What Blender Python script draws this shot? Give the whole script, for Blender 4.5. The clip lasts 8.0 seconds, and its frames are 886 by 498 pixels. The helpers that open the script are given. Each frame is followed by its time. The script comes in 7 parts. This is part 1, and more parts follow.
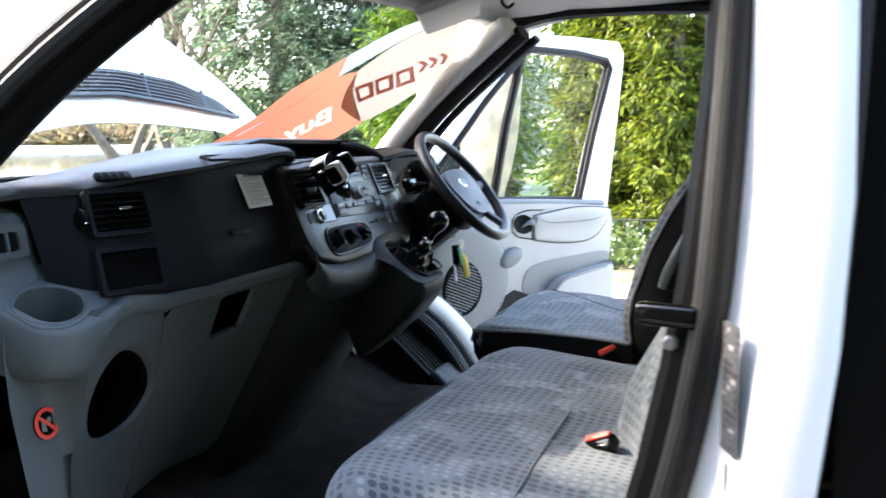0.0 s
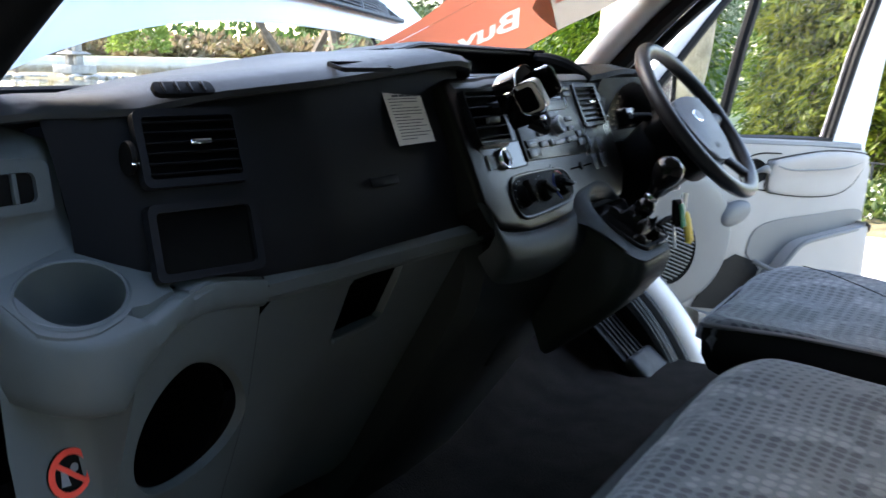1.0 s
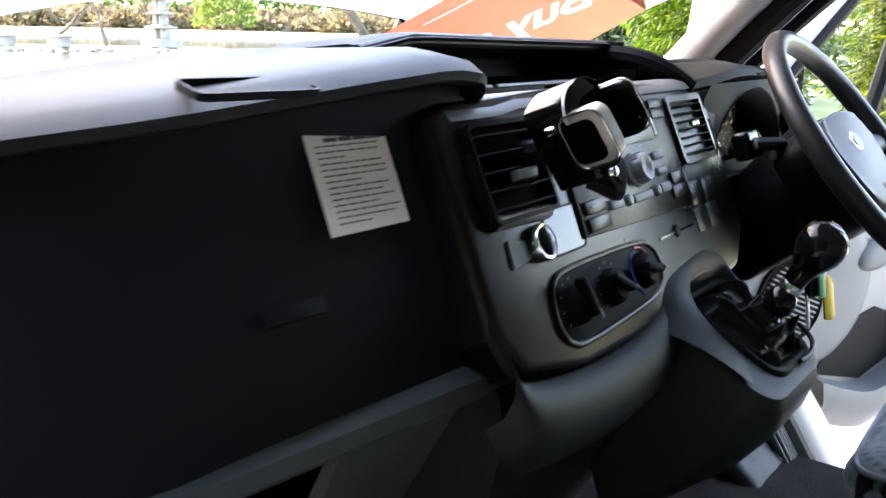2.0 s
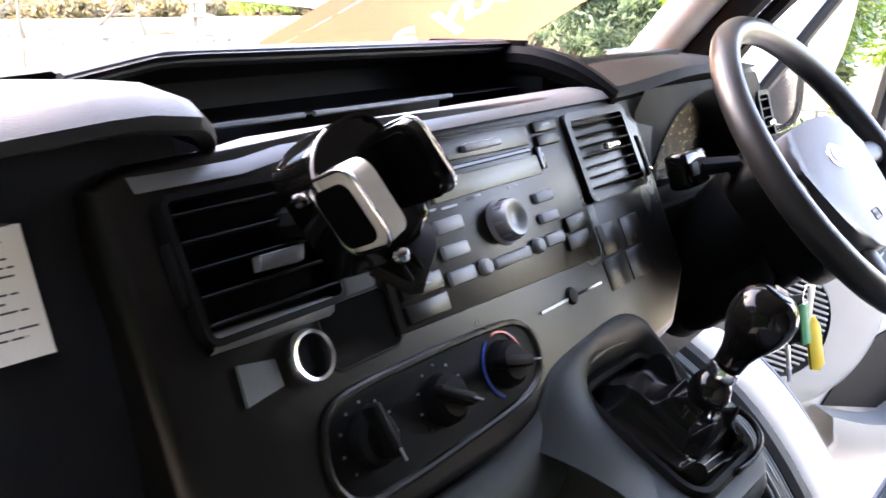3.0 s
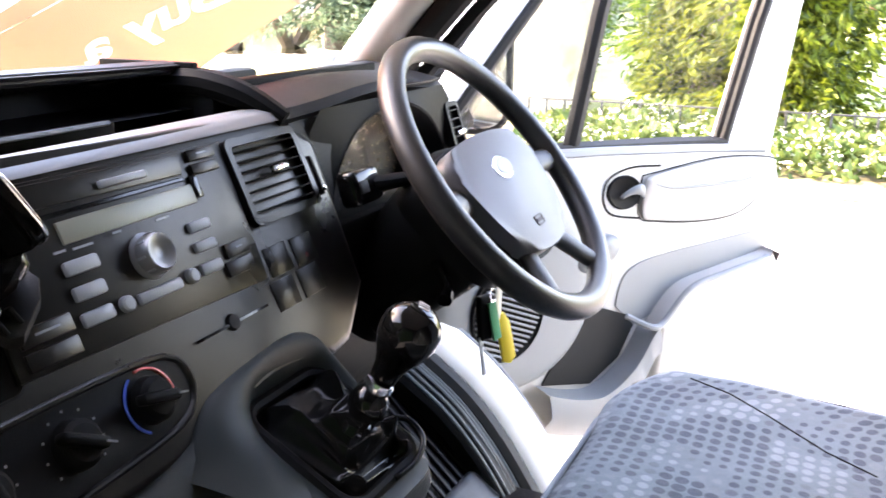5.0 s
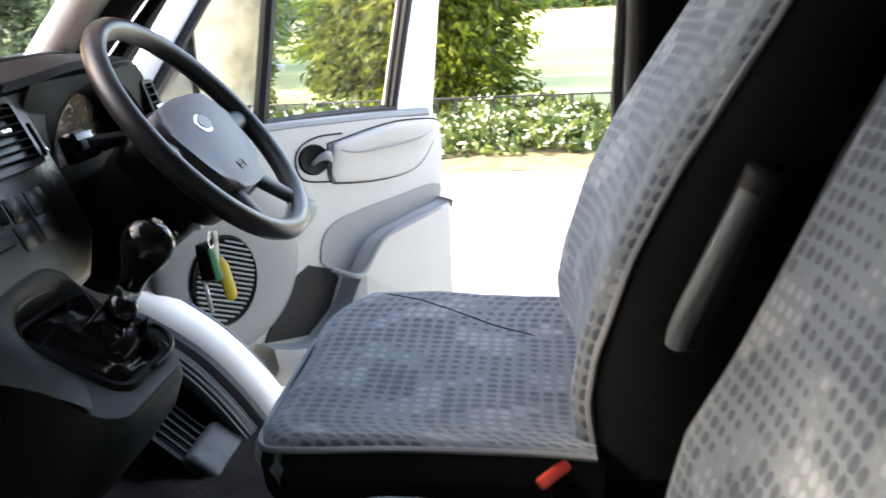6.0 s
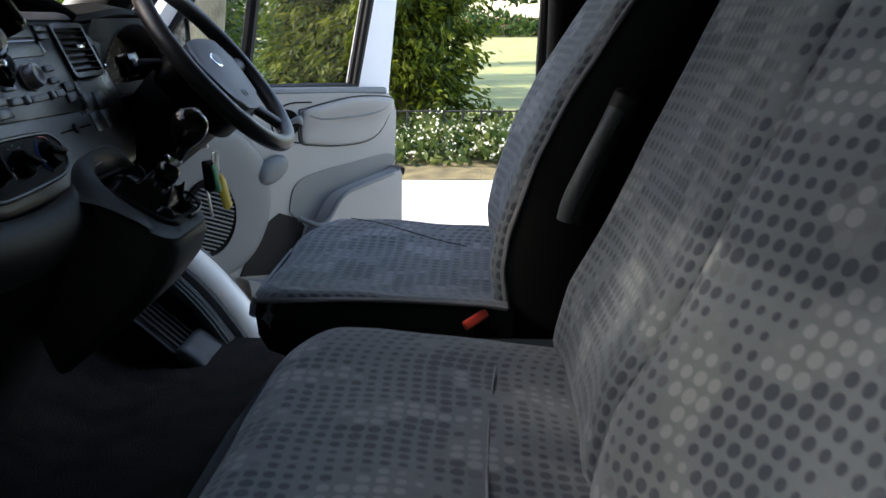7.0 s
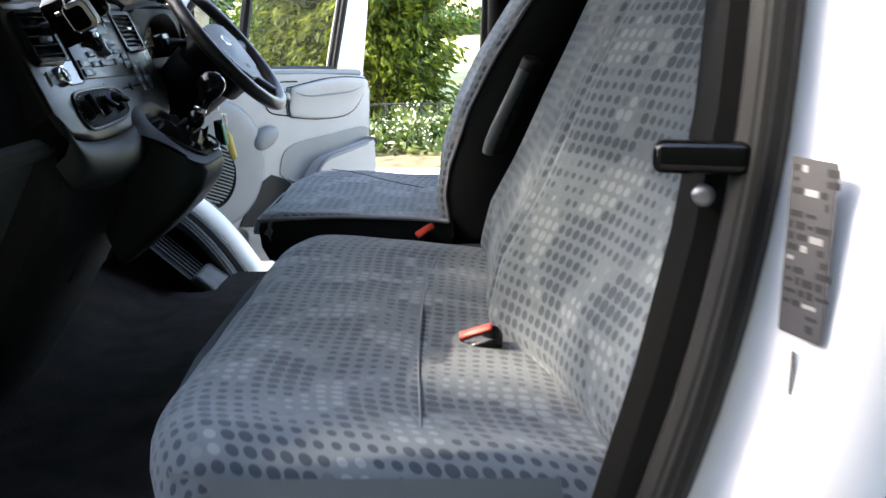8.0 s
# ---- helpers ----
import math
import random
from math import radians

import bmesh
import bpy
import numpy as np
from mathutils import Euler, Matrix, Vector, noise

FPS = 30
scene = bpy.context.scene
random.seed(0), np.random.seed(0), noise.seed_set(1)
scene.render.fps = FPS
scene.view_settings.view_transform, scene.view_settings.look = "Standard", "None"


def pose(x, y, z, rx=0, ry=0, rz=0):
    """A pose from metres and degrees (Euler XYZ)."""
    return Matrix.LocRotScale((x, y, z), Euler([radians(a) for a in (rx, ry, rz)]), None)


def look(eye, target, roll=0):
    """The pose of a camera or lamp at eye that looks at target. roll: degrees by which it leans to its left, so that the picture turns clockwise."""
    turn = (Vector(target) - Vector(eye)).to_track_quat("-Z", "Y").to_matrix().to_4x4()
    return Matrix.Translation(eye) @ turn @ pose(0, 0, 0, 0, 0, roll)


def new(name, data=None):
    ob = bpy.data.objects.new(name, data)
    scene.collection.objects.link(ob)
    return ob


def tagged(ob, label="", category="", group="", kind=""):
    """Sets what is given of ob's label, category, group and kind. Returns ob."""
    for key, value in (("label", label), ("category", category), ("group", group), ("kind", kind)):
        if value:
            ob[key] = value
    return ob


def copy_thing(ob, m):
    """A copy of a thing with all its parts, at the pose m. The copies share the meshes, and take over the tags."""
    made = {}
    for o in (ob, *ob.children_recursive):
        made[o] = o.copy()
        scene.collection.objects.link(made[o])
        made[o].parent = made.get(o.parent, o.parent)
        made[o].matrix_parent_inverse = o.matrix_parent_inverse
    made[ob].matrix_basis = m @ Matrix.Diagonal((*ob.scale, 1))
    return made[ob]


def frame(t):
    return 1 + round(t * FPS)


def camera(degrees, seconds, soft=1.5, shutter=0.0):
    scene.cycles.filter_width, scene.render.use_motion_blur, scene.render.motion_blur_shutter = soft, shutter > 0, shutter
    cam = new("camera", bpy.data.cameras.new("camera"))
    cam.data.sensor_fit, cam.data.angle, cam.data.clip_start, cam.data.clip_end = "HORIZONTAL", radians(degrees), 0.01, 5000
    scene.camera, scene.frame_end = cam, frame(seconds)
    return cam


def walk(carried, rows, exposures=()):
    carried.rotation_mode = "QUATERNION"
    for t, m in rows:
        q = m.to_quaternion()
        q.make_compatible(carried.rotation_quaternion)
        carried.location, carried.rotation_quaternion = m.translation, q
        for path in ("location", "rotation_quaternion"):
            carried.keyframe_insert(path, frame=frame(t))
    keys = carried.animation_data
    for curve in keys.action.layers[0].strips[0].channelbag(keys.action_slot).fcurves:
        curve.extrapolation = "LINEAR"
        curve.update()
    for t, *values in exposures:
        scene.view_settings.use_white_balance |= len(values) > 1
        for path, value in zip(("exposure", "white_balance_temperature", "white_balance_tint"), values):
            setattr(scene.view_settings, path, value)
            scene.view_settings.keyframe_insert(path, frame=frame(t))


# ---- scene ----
cam = camera(52.0, 8.0, shutter=0.3)
PATH = [
    (0, (0.948, -1.874, 1.465), (0.247, -0.018, 1.208), -0.4),
    (0.5, (0.802, -1.612, 1.438), (-0.064, 0.162, 1.115), -0.1),
    (1, (0.641, -1.351, 1.439), (-0.369, 0.322, 1.015), 1.2),
    (1.2, (0.571, -1.266, 1.434), (-0.47, 0.384, 0.996), 0.9),
    (2.3, (0.395, -0.701, 1.466), (-0.805, 0.829, 0.999), 0.5),
    (2.5, (0.394, -0.635, 1.462), (-0.833, 0.877, 1.008), -0.5),
    (3, (0.408, -0.541, 1.48), (-0.811, 0.956, 0.958), -0.5),
    (3.5, (0.428, -0.493, 1.498), (-0.721, 1.033, 0.908), 0.4),
    (4, (0.467, -0.482, 1.505), (-0.615, 1.104, 0.944), 0.4),
    (4.2, (0.477, -0.482, 1.512), (-0.562, 1.133, 0.953), 0.5),
    (5.3, (0.504, -0.526, 1.512), (-0.169, 1.28, 0.978), -0.7),
    (5.5, (0.516, -0.558, 1.5), (-0.037, 1.29, 0.972), -1.9),
    (6, (0.556, -0.713, 1.473), (0.361, 1.203, 0.933), -2.8),
    (6.5, (0.557, -0.889, 1.424), (0.499, 1.045, 0.915), -0.5),
    (7, (0.578, -1.104, 1.395), (0.5, 0.833, 0.903), -0.2),
    (7.5, (0.63, -1.326, 1.381), (0.525, 0.608, 0.885), -1.8),
    (8, (0.649, -1.585, 1.373), (0.607, 0.353, 0.878), -0.7),
]
walk(cam, [(t, look(eye, target, roll)) for t, eye, target, roll in PATH],
     exposures=[(0.0, 4.11, 7030, 14), (0.3, 3.46, 7030, 14), (0.5, 3.11, 7050, 14), (1.0, 3.61, 7050, 14), (2.3, 4.63, 7750, 21), (3.0, 5.21, 8050, 26), (3.5, 5.21, 8250, 26), (4.2, 5.24, 8250, 26), (5.5, 4.64, 8150, 23), (6.0, 3.96, 7950, 17), (6.5, 3.21, 7550, 14), (7.0, 2.41, 7100, 14), (7.5, 2.34, 7000, 14), (8.0, 3.66, 7150, 14)])

# ---------- world and sun ----------
SUN = Vector((-0.79, -0.02, 0.60)).normalized()
world = bpy.data.worlds.new("sky")
scene.world = world
world.use_nodes = True
_n = world.node_tree.nodes
_sky = _n.new("ShaderNodeTexSky")
_sky.sky_type, _sky.sun_disc = "NISHITA", False
_sky.sun_elevation = math.asin(SUN.z)
_sky.sun_rotation = math.atan2(SUN.x, SUN.y)
_sky.dust_density = 1.2
_n["Background"].inputs["Strength"].default_value = 0.15
world.node_tree.links.new(_sky.outputs["Color"], _n["Background"].inputs["Color"])
_sun = bpy.data.lights.new("sun", "SUN")
_sun.energy, _sun.angle, _sun.color = 2.0, radians(0.6), (1.0, 0.93, 0.80)
sun = new("sun", _sun)
sun.matrix_world = look(tuple(SUN * 30), (0, 0, 0))


# ---------- materials ----------
def nodes_of(name):
    m = bpy.data.materials.new(name)
    m.use_nodes = True
    t = m.node_tree
    return m, t, t.nodes["Principled BSDF"]


def mat(name, col, rough=0.6, metal=0.0, var=0.12, scale=8.0, fine=900.0, bump=0.15, coat=0.0, rvar=0.08, spec=0.5, depth=0.001):
    """Principled surface with blotches, a fine grain in colour and relief, and uneven gloss."""
    m, t, b = nodes_of(name)
    co = t.nodes.new("ShaderNodeTexCoord")
    big, small = t.nodes.new("ShaderNodeTexNoise"), t.nodes.new("ShaderNodeTexNoise")
    big.inputs["Scale"].default_value, big.inputs["Detail"].default_value = scale, 6
    small.inputs["Scale"].default_value, small.inputs["Detail"].default_value = fine, 2
    for n in (big, small):
        t.links.new(co.outputs["Object"], n.inputs["Vector"])
    ramp = t.nodes.new("ShaderNodeMapRange")
    ramp.inputs["From Min"].default_value, ramp.inputs["From Max"].default_value = 0.3, 0.7
    ramp.inputs["To Min"].default_value, ramp.inputs["To Max"].default_value = 1 - var, 1 + var
    t.links.new(big.outputs["Fac"], ramp.inputs["Value"])
    mul = t.nodes.new("ShaderNodeVectorMath")
    mul.operation = "SCALE"
    mul.inputs[0].default_value = col
    t.links.new(ramp.outputs["Result"], mul.inputs["Scale"])
    t.links.new(mul.outputs["Vector"], b.inputs["Base Color"])
    rr = t.nodes.new("ShaderNodeMapRange")
    rr.inputs["To Min"].default_value, rr.inputs["To Max"].default_value = max(rough - rvar, 0.02), min(rough + rvar, 1)
    t.links.new(big.outputs["Fac"], rr.inputs["Value"])
    t.links.new(rr.outputs["Result"], b.inputs["Roughness"])
    bp = t.nodes.new("ShaderNodeBump")
    bp.inputs["Strength"].default_value, bp.inputs["Distance"].default_value = bump, depth
    t.links.new(small.outputs["Fac"], bp.inputs["Height"])
    t.links.new(bp.outputs["Normal"], b.inputs["Normal"])
    b.inputs["Metallic"].default_value = metal
    b.inputs["Coat Weight"].default_value = coat
    b.inputs["Specular IOR Level"].default_value = spec
    return m


def dotted(name, base, dark, light, pitch=0.0185):
    """Woven seat cloth: rows of round dots whose size and tone drift over the cloth. Uses the mesh's UV map, in metres."""
    m, t, b = nodes_of(name)
    N = t.nodes.new
    uv = N("ShaderNodeUVMap")
    sc = N("ShaderNodeVectorMath"); sc.operation = "SCALE"; sc.inputs["Scale"].default_value = 1 / pitch
    t.links.new(uv.outputs["UV"], sc.inputs[0])
    fl = N("ShaderNodeVectorMath"); fl.operation = "FLOOR"
    fr = N("ShaderNodeVectorMath"); fr.operation = "FRACTION"
    t.links.new(sc.outputs["Vector"], fl.inputs[0]); t.links.new(sc.outputs["Vector"], fr.inputs[0])
    sub = N("ShaderNodeVectorMath"); sub.operation = "SUBTRACT"; sub.inputs[1].default_value = (0.5, 0.5, 0)
    t.links.new(fr.outputs["Vector"], sub.inputs[0])
    ln = N("ShaderNodeVectorMath"); ln.operation = "LENGTH"
    t.links.new(sub.outputs["Vector"], ln.inputs[0])
    # drifting size, and patches in which the dots turn light
    n1 = N("ShaderNodeTexNoise"); n1.inputs["Scale"].default_value = 0.16; n1.inputs["Detail"].default_value = 1
    n2 = N("ShaderNodeTexNoise"); n2.inputs["Scale"].default_value = 0.22; n2.inputs["Detail"].default_value = 0.5
    off = N("ShaderNodeVectorMath"); off.operation = "ADD"; off.inputs[1].default_value = (31, 17, 5)
    t.links.new(fl.outputs["Vector"], n1.inputs["Vector"]); t.links.new(fl.outputs["Vector"], off.inputs[0])
    t.links.new(off.outputs["Vector"], n2.inputs["Vector"])
    rad = N("ShaderNodeMapRange")
    rad.inputs["From Min"].default_value, rad.inputs["From Max"].default_value = 0.32, 0.68
    rad.inputs["To Min"].default_value, rad.inputs["To Max"].default_value = 0.24, 0.47
    t.links.new(n1.outputs["Fac"], rad.inputs["Value"])
    dif = N("ShaderNodeMath"); dif.operation = "SUBTRACT"
    t.links.new(rad.outputs["Result"], dif.inputs[0]); t.links.new(ln.outputs["Value"], dif.inputs[1])
    edge = N("ShaderNodeMapRange"); edge.inputs["From Min"].default_value, edge.inputs["From Max"].default_value = -0.03, 0.05
    t.links.new(dif.outputs["Value"], edge.inputs["Value"])
    tone = N("ShaderNodeMapRange"); tone.inputs["From Min"].default_value, tone.inputs["From Max"].default_value = 0.56, 0.62
    t.links.new(n2.outputs["Fac"], tone.inputs["Value"])
    dl = N("ShaderNodeMix"); dl.data_type = "RGBA"
    dl.inputs[6].default_value, dl.inputs[7].default_value = (*dark, 1), (*light, 1)
    t.links.new(tone.outputs["Result"], dl.inputs[0])
    # worn, slightly faded ground
    co = N("ShaderNodeTexCoord")
    n3 = N("ShaderNodeTexNoise"); n3.inputs["Scale"].default_value = 7; n3.inputs["Detail"].default_value = 6
    t.links.new(co.outputs["Object"], n3.inputs["Vector"])
    wear = N("ShaderNodeMapRange"); wear.inputs["To Min"].default_value, wear.inputs["To Max"].default_value = 0.78, 1.22
    t.links.new(n3.outputs["Fac"], wear.inputs["Value"])
    cm = N("ShaderNodeMix"); cm.data_type = "RGBA"; cm.inputs[6].default_value = (*base, 1)
    t.links.new(dl.outputs[2], cm.inputs[7]); t.links.new(edge.outputs["Result"], cm.inputs[0])
    fin = N("ShaderNodeVectorMath"); fin.operation = "SCALE"
    t.links.new(cm.outputs[2], fin.inputs[0]); t.links.new(wear.outputs["Result"], fin.inputs["Scale"])
    t.links.new(fin.outputs["Vector"], b.inputs["Base Color"])
    b.inputs["Roughness"].default_value = 0.92
    b.inputs["Sheen Weight"].default_value = 0.25
    b.inputs["Specular IOR Level"].default_value = 0.2
    wv = N("ShaderNodeTexNoise"); wv.inputs["Scale"].default_value = 1500
    t.links.new(co.outputs["Object"], wv.inputs["Vector"])
    n4 = N("ShaderNodeTexNoise"); n4.inputs["Scale"].default_value = 22; n4.inputs["Detail"].default_value = 3
    t.links.new(co.outputs["Object"], n4.inputs["Vector"])
    b1 = N("ShaderNodeBump"); b1.inputs["Strength"].default_value, b1.inputs["Distance"].default_value = 0.35, 0.0008
    b2 = N("ShaderNodeBump"); b2.inputs["Strength"].default_value, b2.inputs["Distance"].default_value = 0.35, 0.008
    t.links.new(wv.outputs["Fac"], b1.inputs["Height"]); t.links.new(n4.outputs["Fac"], b2.inputs["Height"])
    t.links.new(b1.outputs["Normal"], b2.inputs["Normal"]); t.links.new(b2.outputs["Normal"], b.inputs["Normal"])
    return m


def glass(name, tint=(1, 1, 1), rough=0.0, gloss=0.03):
    m, t, b = nodes_of(name)
    t.nodes.remove(b)
    N = t.nodes.new
    tr, gl, mx = N("ShaderNodeBsdfTransparent"), N("ShaderNodeBsdfGlossy"), N("ShaderNodeMixShader")
    tr.inputs["Color"].default_value = (*tint, 1)
    gl.inputs["Roughness"].default_value = rough
    mx.inputs["Fac"].default_value = gloss
    t.links.new(tr.outputs["BSDF"], mx.inputs[1]); t.links.new(gl.outputs["BSDF"], mx.inputs[2])
    t.links.new(mx.outputs["Shader"], t.nodes["Material Output"].inputs["Surface"])
    return m


def leafy(name, cols, rough=0.55, trans=0.35):
    """Leaves: tone varies from leaf to leaf, and light shines through a little."""
    m, t, b = nodes_of(name)
    N = t.nodes.new
    ge = N("ShaderNodeNewGeometry")
    ra = N("ShaderNodeValToRGB")
    ra.color_ramp.elements[0].color, ra.color_ramp.elements[1].color = (*cols[0], 1), (*cols[-1], 1)
    for k, c in enumerate(cols[1:-1]):
        ra.color_ramp.elements.new((k + 1) / (len(cols) - 1)).color = (*c, 1)
    t.links.new(ge.outputs["Random Per Island"], ra.inputs["Fac"])
    t.links.new(ra.outputs["Color"], b.inputs["Base Color"])
    b.inputs["Roughness"].default_value = rough
    b.inputs["Specular IOR Level"].default_value = 0.22
    tl, mx = N("ShaderNodeBsdfTranslucent"), N("ShaderNodeMixShader")
    mx.inputs["Fac"].default_value = trans
    t.links.new(ra.outputs["Color"], tl.inputs["Color"])
    t.links.new(b.outputs["BSDF"], mx.inputs[1]); t.links.new(tl.outputs["BSDF"], mx.inputs[2])
    t.links.new(mx.outputs["Shader"], t.nodes["Material Output"].inputs["Surface"])
    return m


BLACK = mat("black_grained_plastic", (0.004, 0.004, 0.004), 0.55, bump=0.25, fine=1400, spec=0.06)
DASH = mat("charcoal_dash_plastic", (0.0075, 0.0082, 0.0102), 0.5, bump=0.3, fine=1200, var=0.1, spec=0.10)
# lighter copy of the dash plastic, with the top's sunlight put into the colour
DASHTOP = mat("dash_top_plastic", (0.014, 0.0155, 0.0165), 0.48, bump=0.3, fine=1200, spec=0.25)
STACK = mat("black_console_plastic", (0.0030, 0.0027, 0.0025), 0.30, bump=0.10, fine=1500, rvar=0.08, spec=0.23)
# warm tint painted into the reflections, for the tan surroundings they would show
STACK.node_tree.nodes["Principled BSDF"].inputs["Specular Tint"].default_value = (1.0, 0.92, 0.84, 1)
SATIN = mat("satin_grey_roll", (0.11, 0.11, 0.112), 0.38, bump=0.1, fine=1500, rvar=0.12)
RIMMAT = mat("worn_wheel_rim", (0.013, 0.013, 0.014), 0.38, bump=0.25, fine=900, rvar=0.12, spec=0.4)
SPOKE = mat("dark_grey_spoke_plastic", (0.040, 0.042, 0.047), 0.5, bump=0.2, fine=1300, var=0.08)
HUB = mat("soft_grey_hub_plastic", (0.085, 0.088, 0.098), 0.5, bump=0.2, fine=1300, var=0.08)
GREY = mat("grey_green_plastic", (0.062, 0.073, 0.074), 0.55, bump=0.25, fine=1300, var=0.08, spec=0.4)
CGREY = mat("dark_grey_green_plastic", (0.0145, 0.019, 0.0185), 0.5, bump=0.25, fine=1300, var=0.10, spec=0.22)
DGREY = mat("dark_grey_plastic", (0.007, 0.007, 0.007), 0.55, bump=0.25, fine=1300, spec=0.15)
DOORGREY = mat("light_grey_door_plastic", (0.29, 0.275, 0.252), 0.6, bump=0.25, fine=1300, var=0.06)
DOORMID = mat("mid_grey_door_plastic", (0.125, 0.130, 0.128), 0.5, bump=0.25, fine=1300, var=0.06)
GLOSS = mat("gloss_black", (0.003, 0.003, 0.003), 0.08, bump=0.02, rvar=0.04, spec=0.25)
LEATHER = mat("black_leatherette", (0.003, 0.003, 0.003), 0.26, bump=0.10, fine=600, rvar=0.06, spec=0.14)
RUBBER = mat("black_rubber", (0.008, 0.008, 0.008), 0.65, bump=0.2, fine=500, var=0.25, spec=0.3)
WORN = mat("worn_grey_rubber", (0.040, 0.042, 0.044), 0.7, bump=0.4, fine=120, var=0.5, scale=30)
WHITE = mat("white_van_paint", (0.82, 0.83, 0.84), 0.25, var=0.02, bump=0.02, coat=0.4, rvar=0.05)
CREAMPAINT = mat("white_sill_paint", (0.76, 0.72, 0.65), 0.35, var=0.08, bump=0.05, coat=0.2)
CHROME = mat("chrome", (0.75, 0.76, 0.78), 0.18, metal=1.0, var=0.04, bump=0.03)
SILVER = mat("silver_plastic", (0.52, 0.53, 0.54), 0.35, metal=0.6, var=0.06, bump=0.05)
JAW = mat("champagne_silver_plastic", (0.50, 0.47, 0.42), 0.35, metal=0.25, var=0.06, bump=0.05)
KNOBGREY = mat("dull_silver_knob", (0.15, 0.15, 0.152), 0.36, metal=0.5, bump=0.05)
KEYGREY = mat("grey_button_plastic", (0.18, 0.19, 0.205), 0.45, var=0.06, bump=0.1)
DULLRED = mat("dull_red_lamp", (0.12, 0.012, 0.010), 0.4, var=0.06, bump=0.05)
RED = mat("red_plastic", (0.74, 0.065, 0.04), 0.4, var=0.06, bump=0.05)
CREAM = mat("cream_banner_print", (0.80, 0.74, 0.60), 0.5, var=0.04, bump=0.05)
WHITEPRINT = mat("white_print", (0.82, 0.80, 0.76), 0.6, var=0.03, bump=0.02)
PAPER = mat("off_white_paper", (0.82, 0.79, 0.72), 0.8, var=0.05, scale=20, bump=0.08, fine=400)
INK = mat("grey_ink", (0.07, 0.07, 0.075), 0.8, var=0.1, bump=0.0)
YELLOW = mat("yellow_tag_plastic", (0.75, 0.52, 0.02), 0.4, var=0.06, bump=0.05)
GREEN = mat("green_tag_plastic", (0.03, 0.30, 0.12), 0.4, var=0.06, bump=0.05)
BLUE = mat("blue_print", (0.03, 0.09, 0.45), 0.5, var=0.05, bump=0.0)
LCD = mat("lcd_glass", (0.20, 0.205, 0.16), 0.4, var=0.05, bump=0.0)
ROOFLIN = mat("beige_roof_lining", (0.42, 0.40, 0.37), 0.95, var=0.05, bump=0.4, fine=700)
CARPET = mat("brown_grey_carpet", (0.020, 0.0165, 0.0148), 0.95, var=0.45, scale=14, bump=0.9, fine=320, depth=0.004, spec=0.1)
CLOTH = dotted("dotted_seat_cloth", (0.116, 0.137, 0.148), (0.042, 0.053, 0.066), (0.195, 0.216, 0.222))
BOLSTER = mat("plain_black_seat_cloth", (0.009, 0.0095, 0.0098), 0.9, var=0.12, bump=0.4, fine=900, spec=0.15)
PIPING = mat("grey_piping", (0.16, 0.17, 0.18), 0.7, var=0.08, bump=0.2)
GLASS = glass("window_glass", (0.96, 0.97, 0.96), gloss=0.012)
def dusty(name):
    """Clear plastic with a film of dust."""
    m = glass(name, (0.9, 0.9, 0.9))
    t = m.node_tree
    out = t.nodes["Material Output"]
    d, mx, n = t.nodes.new("ShaderNodeBsdfDiffuse"), t.nodes.new("ShaderNodeMixShader"), t.nodes.new("ShaderNodeTexNoise")
    d.inputs["Color"].default_value = (0.42, 0.36, 0.30, 1)
    n.inputs["Scale"].default_value, n.inputs["Detail"].default_value = 16, 3
    k = t.nodes.new("ShaderNodeMapRange")
    k.inputs["From Min"].default_value, k.inputs["From Max"].default_value = 0.35, 0.75
    k.inputs["To Min"].default_value, k.inputs["To Max"].default_value = 0.05, 0.6
    t.links.new(n.outputs["Fac"], k.inputs["Value"])
    t.links.new(k.outputs["Result"], mx.inputs["Fac"])
    t.links.new(out.inputs["Surface"].links[0].from_socket, mx.inputs[1])
    t.links.new(d.outputs["BSDF"], mx.inputs[2])
    t.links.new(mx.outputs["Shader"], out.inputs["Surface"])
    return m


DUSTY = dusty("dusty_clear_plastic")
SCREEN = glass("windscreen_glass", (0.95, 0.97, 0.96), gloss=0.02)


# ---------- geometry helpers ----------
def part(name, bm, material, parent=None, label="", smooth=35):
    me = bpy.data.meshes.new(name)
    bmesh.ops.recalc_face_normals(bm, faces=bm.faces)
    bm.to_mesh(me)
    bm.free()
    me.materials.append(material)
    if smooth:
        me.shade_smooth()
        me.set_sharp_from_angle(angle=radians(smooth))
    ob = new(name, me)
    if parent is not None:
        ob.parent = parent
    return tagged(ob, label) if label else ob


def thing(name, label, category, group="", kind="", at=(0, 0, 0)):
    ob = new(name)
    ob.location = at
    ob.empty_display_size = 0.05
    return tagged(ob, label, category, group, kind)


def axes(origin, n):
    """A frame on a plane: x level along it, y up it, z out of it."""
    n = Vector(n).normalized()
    u = Vector((0, 0, 1)).cross(n).normalized()
    v = n.cross(u)
    return Matrix.Translation(origin) @ Matrix((u, v, n)).transposed().to_4x4()


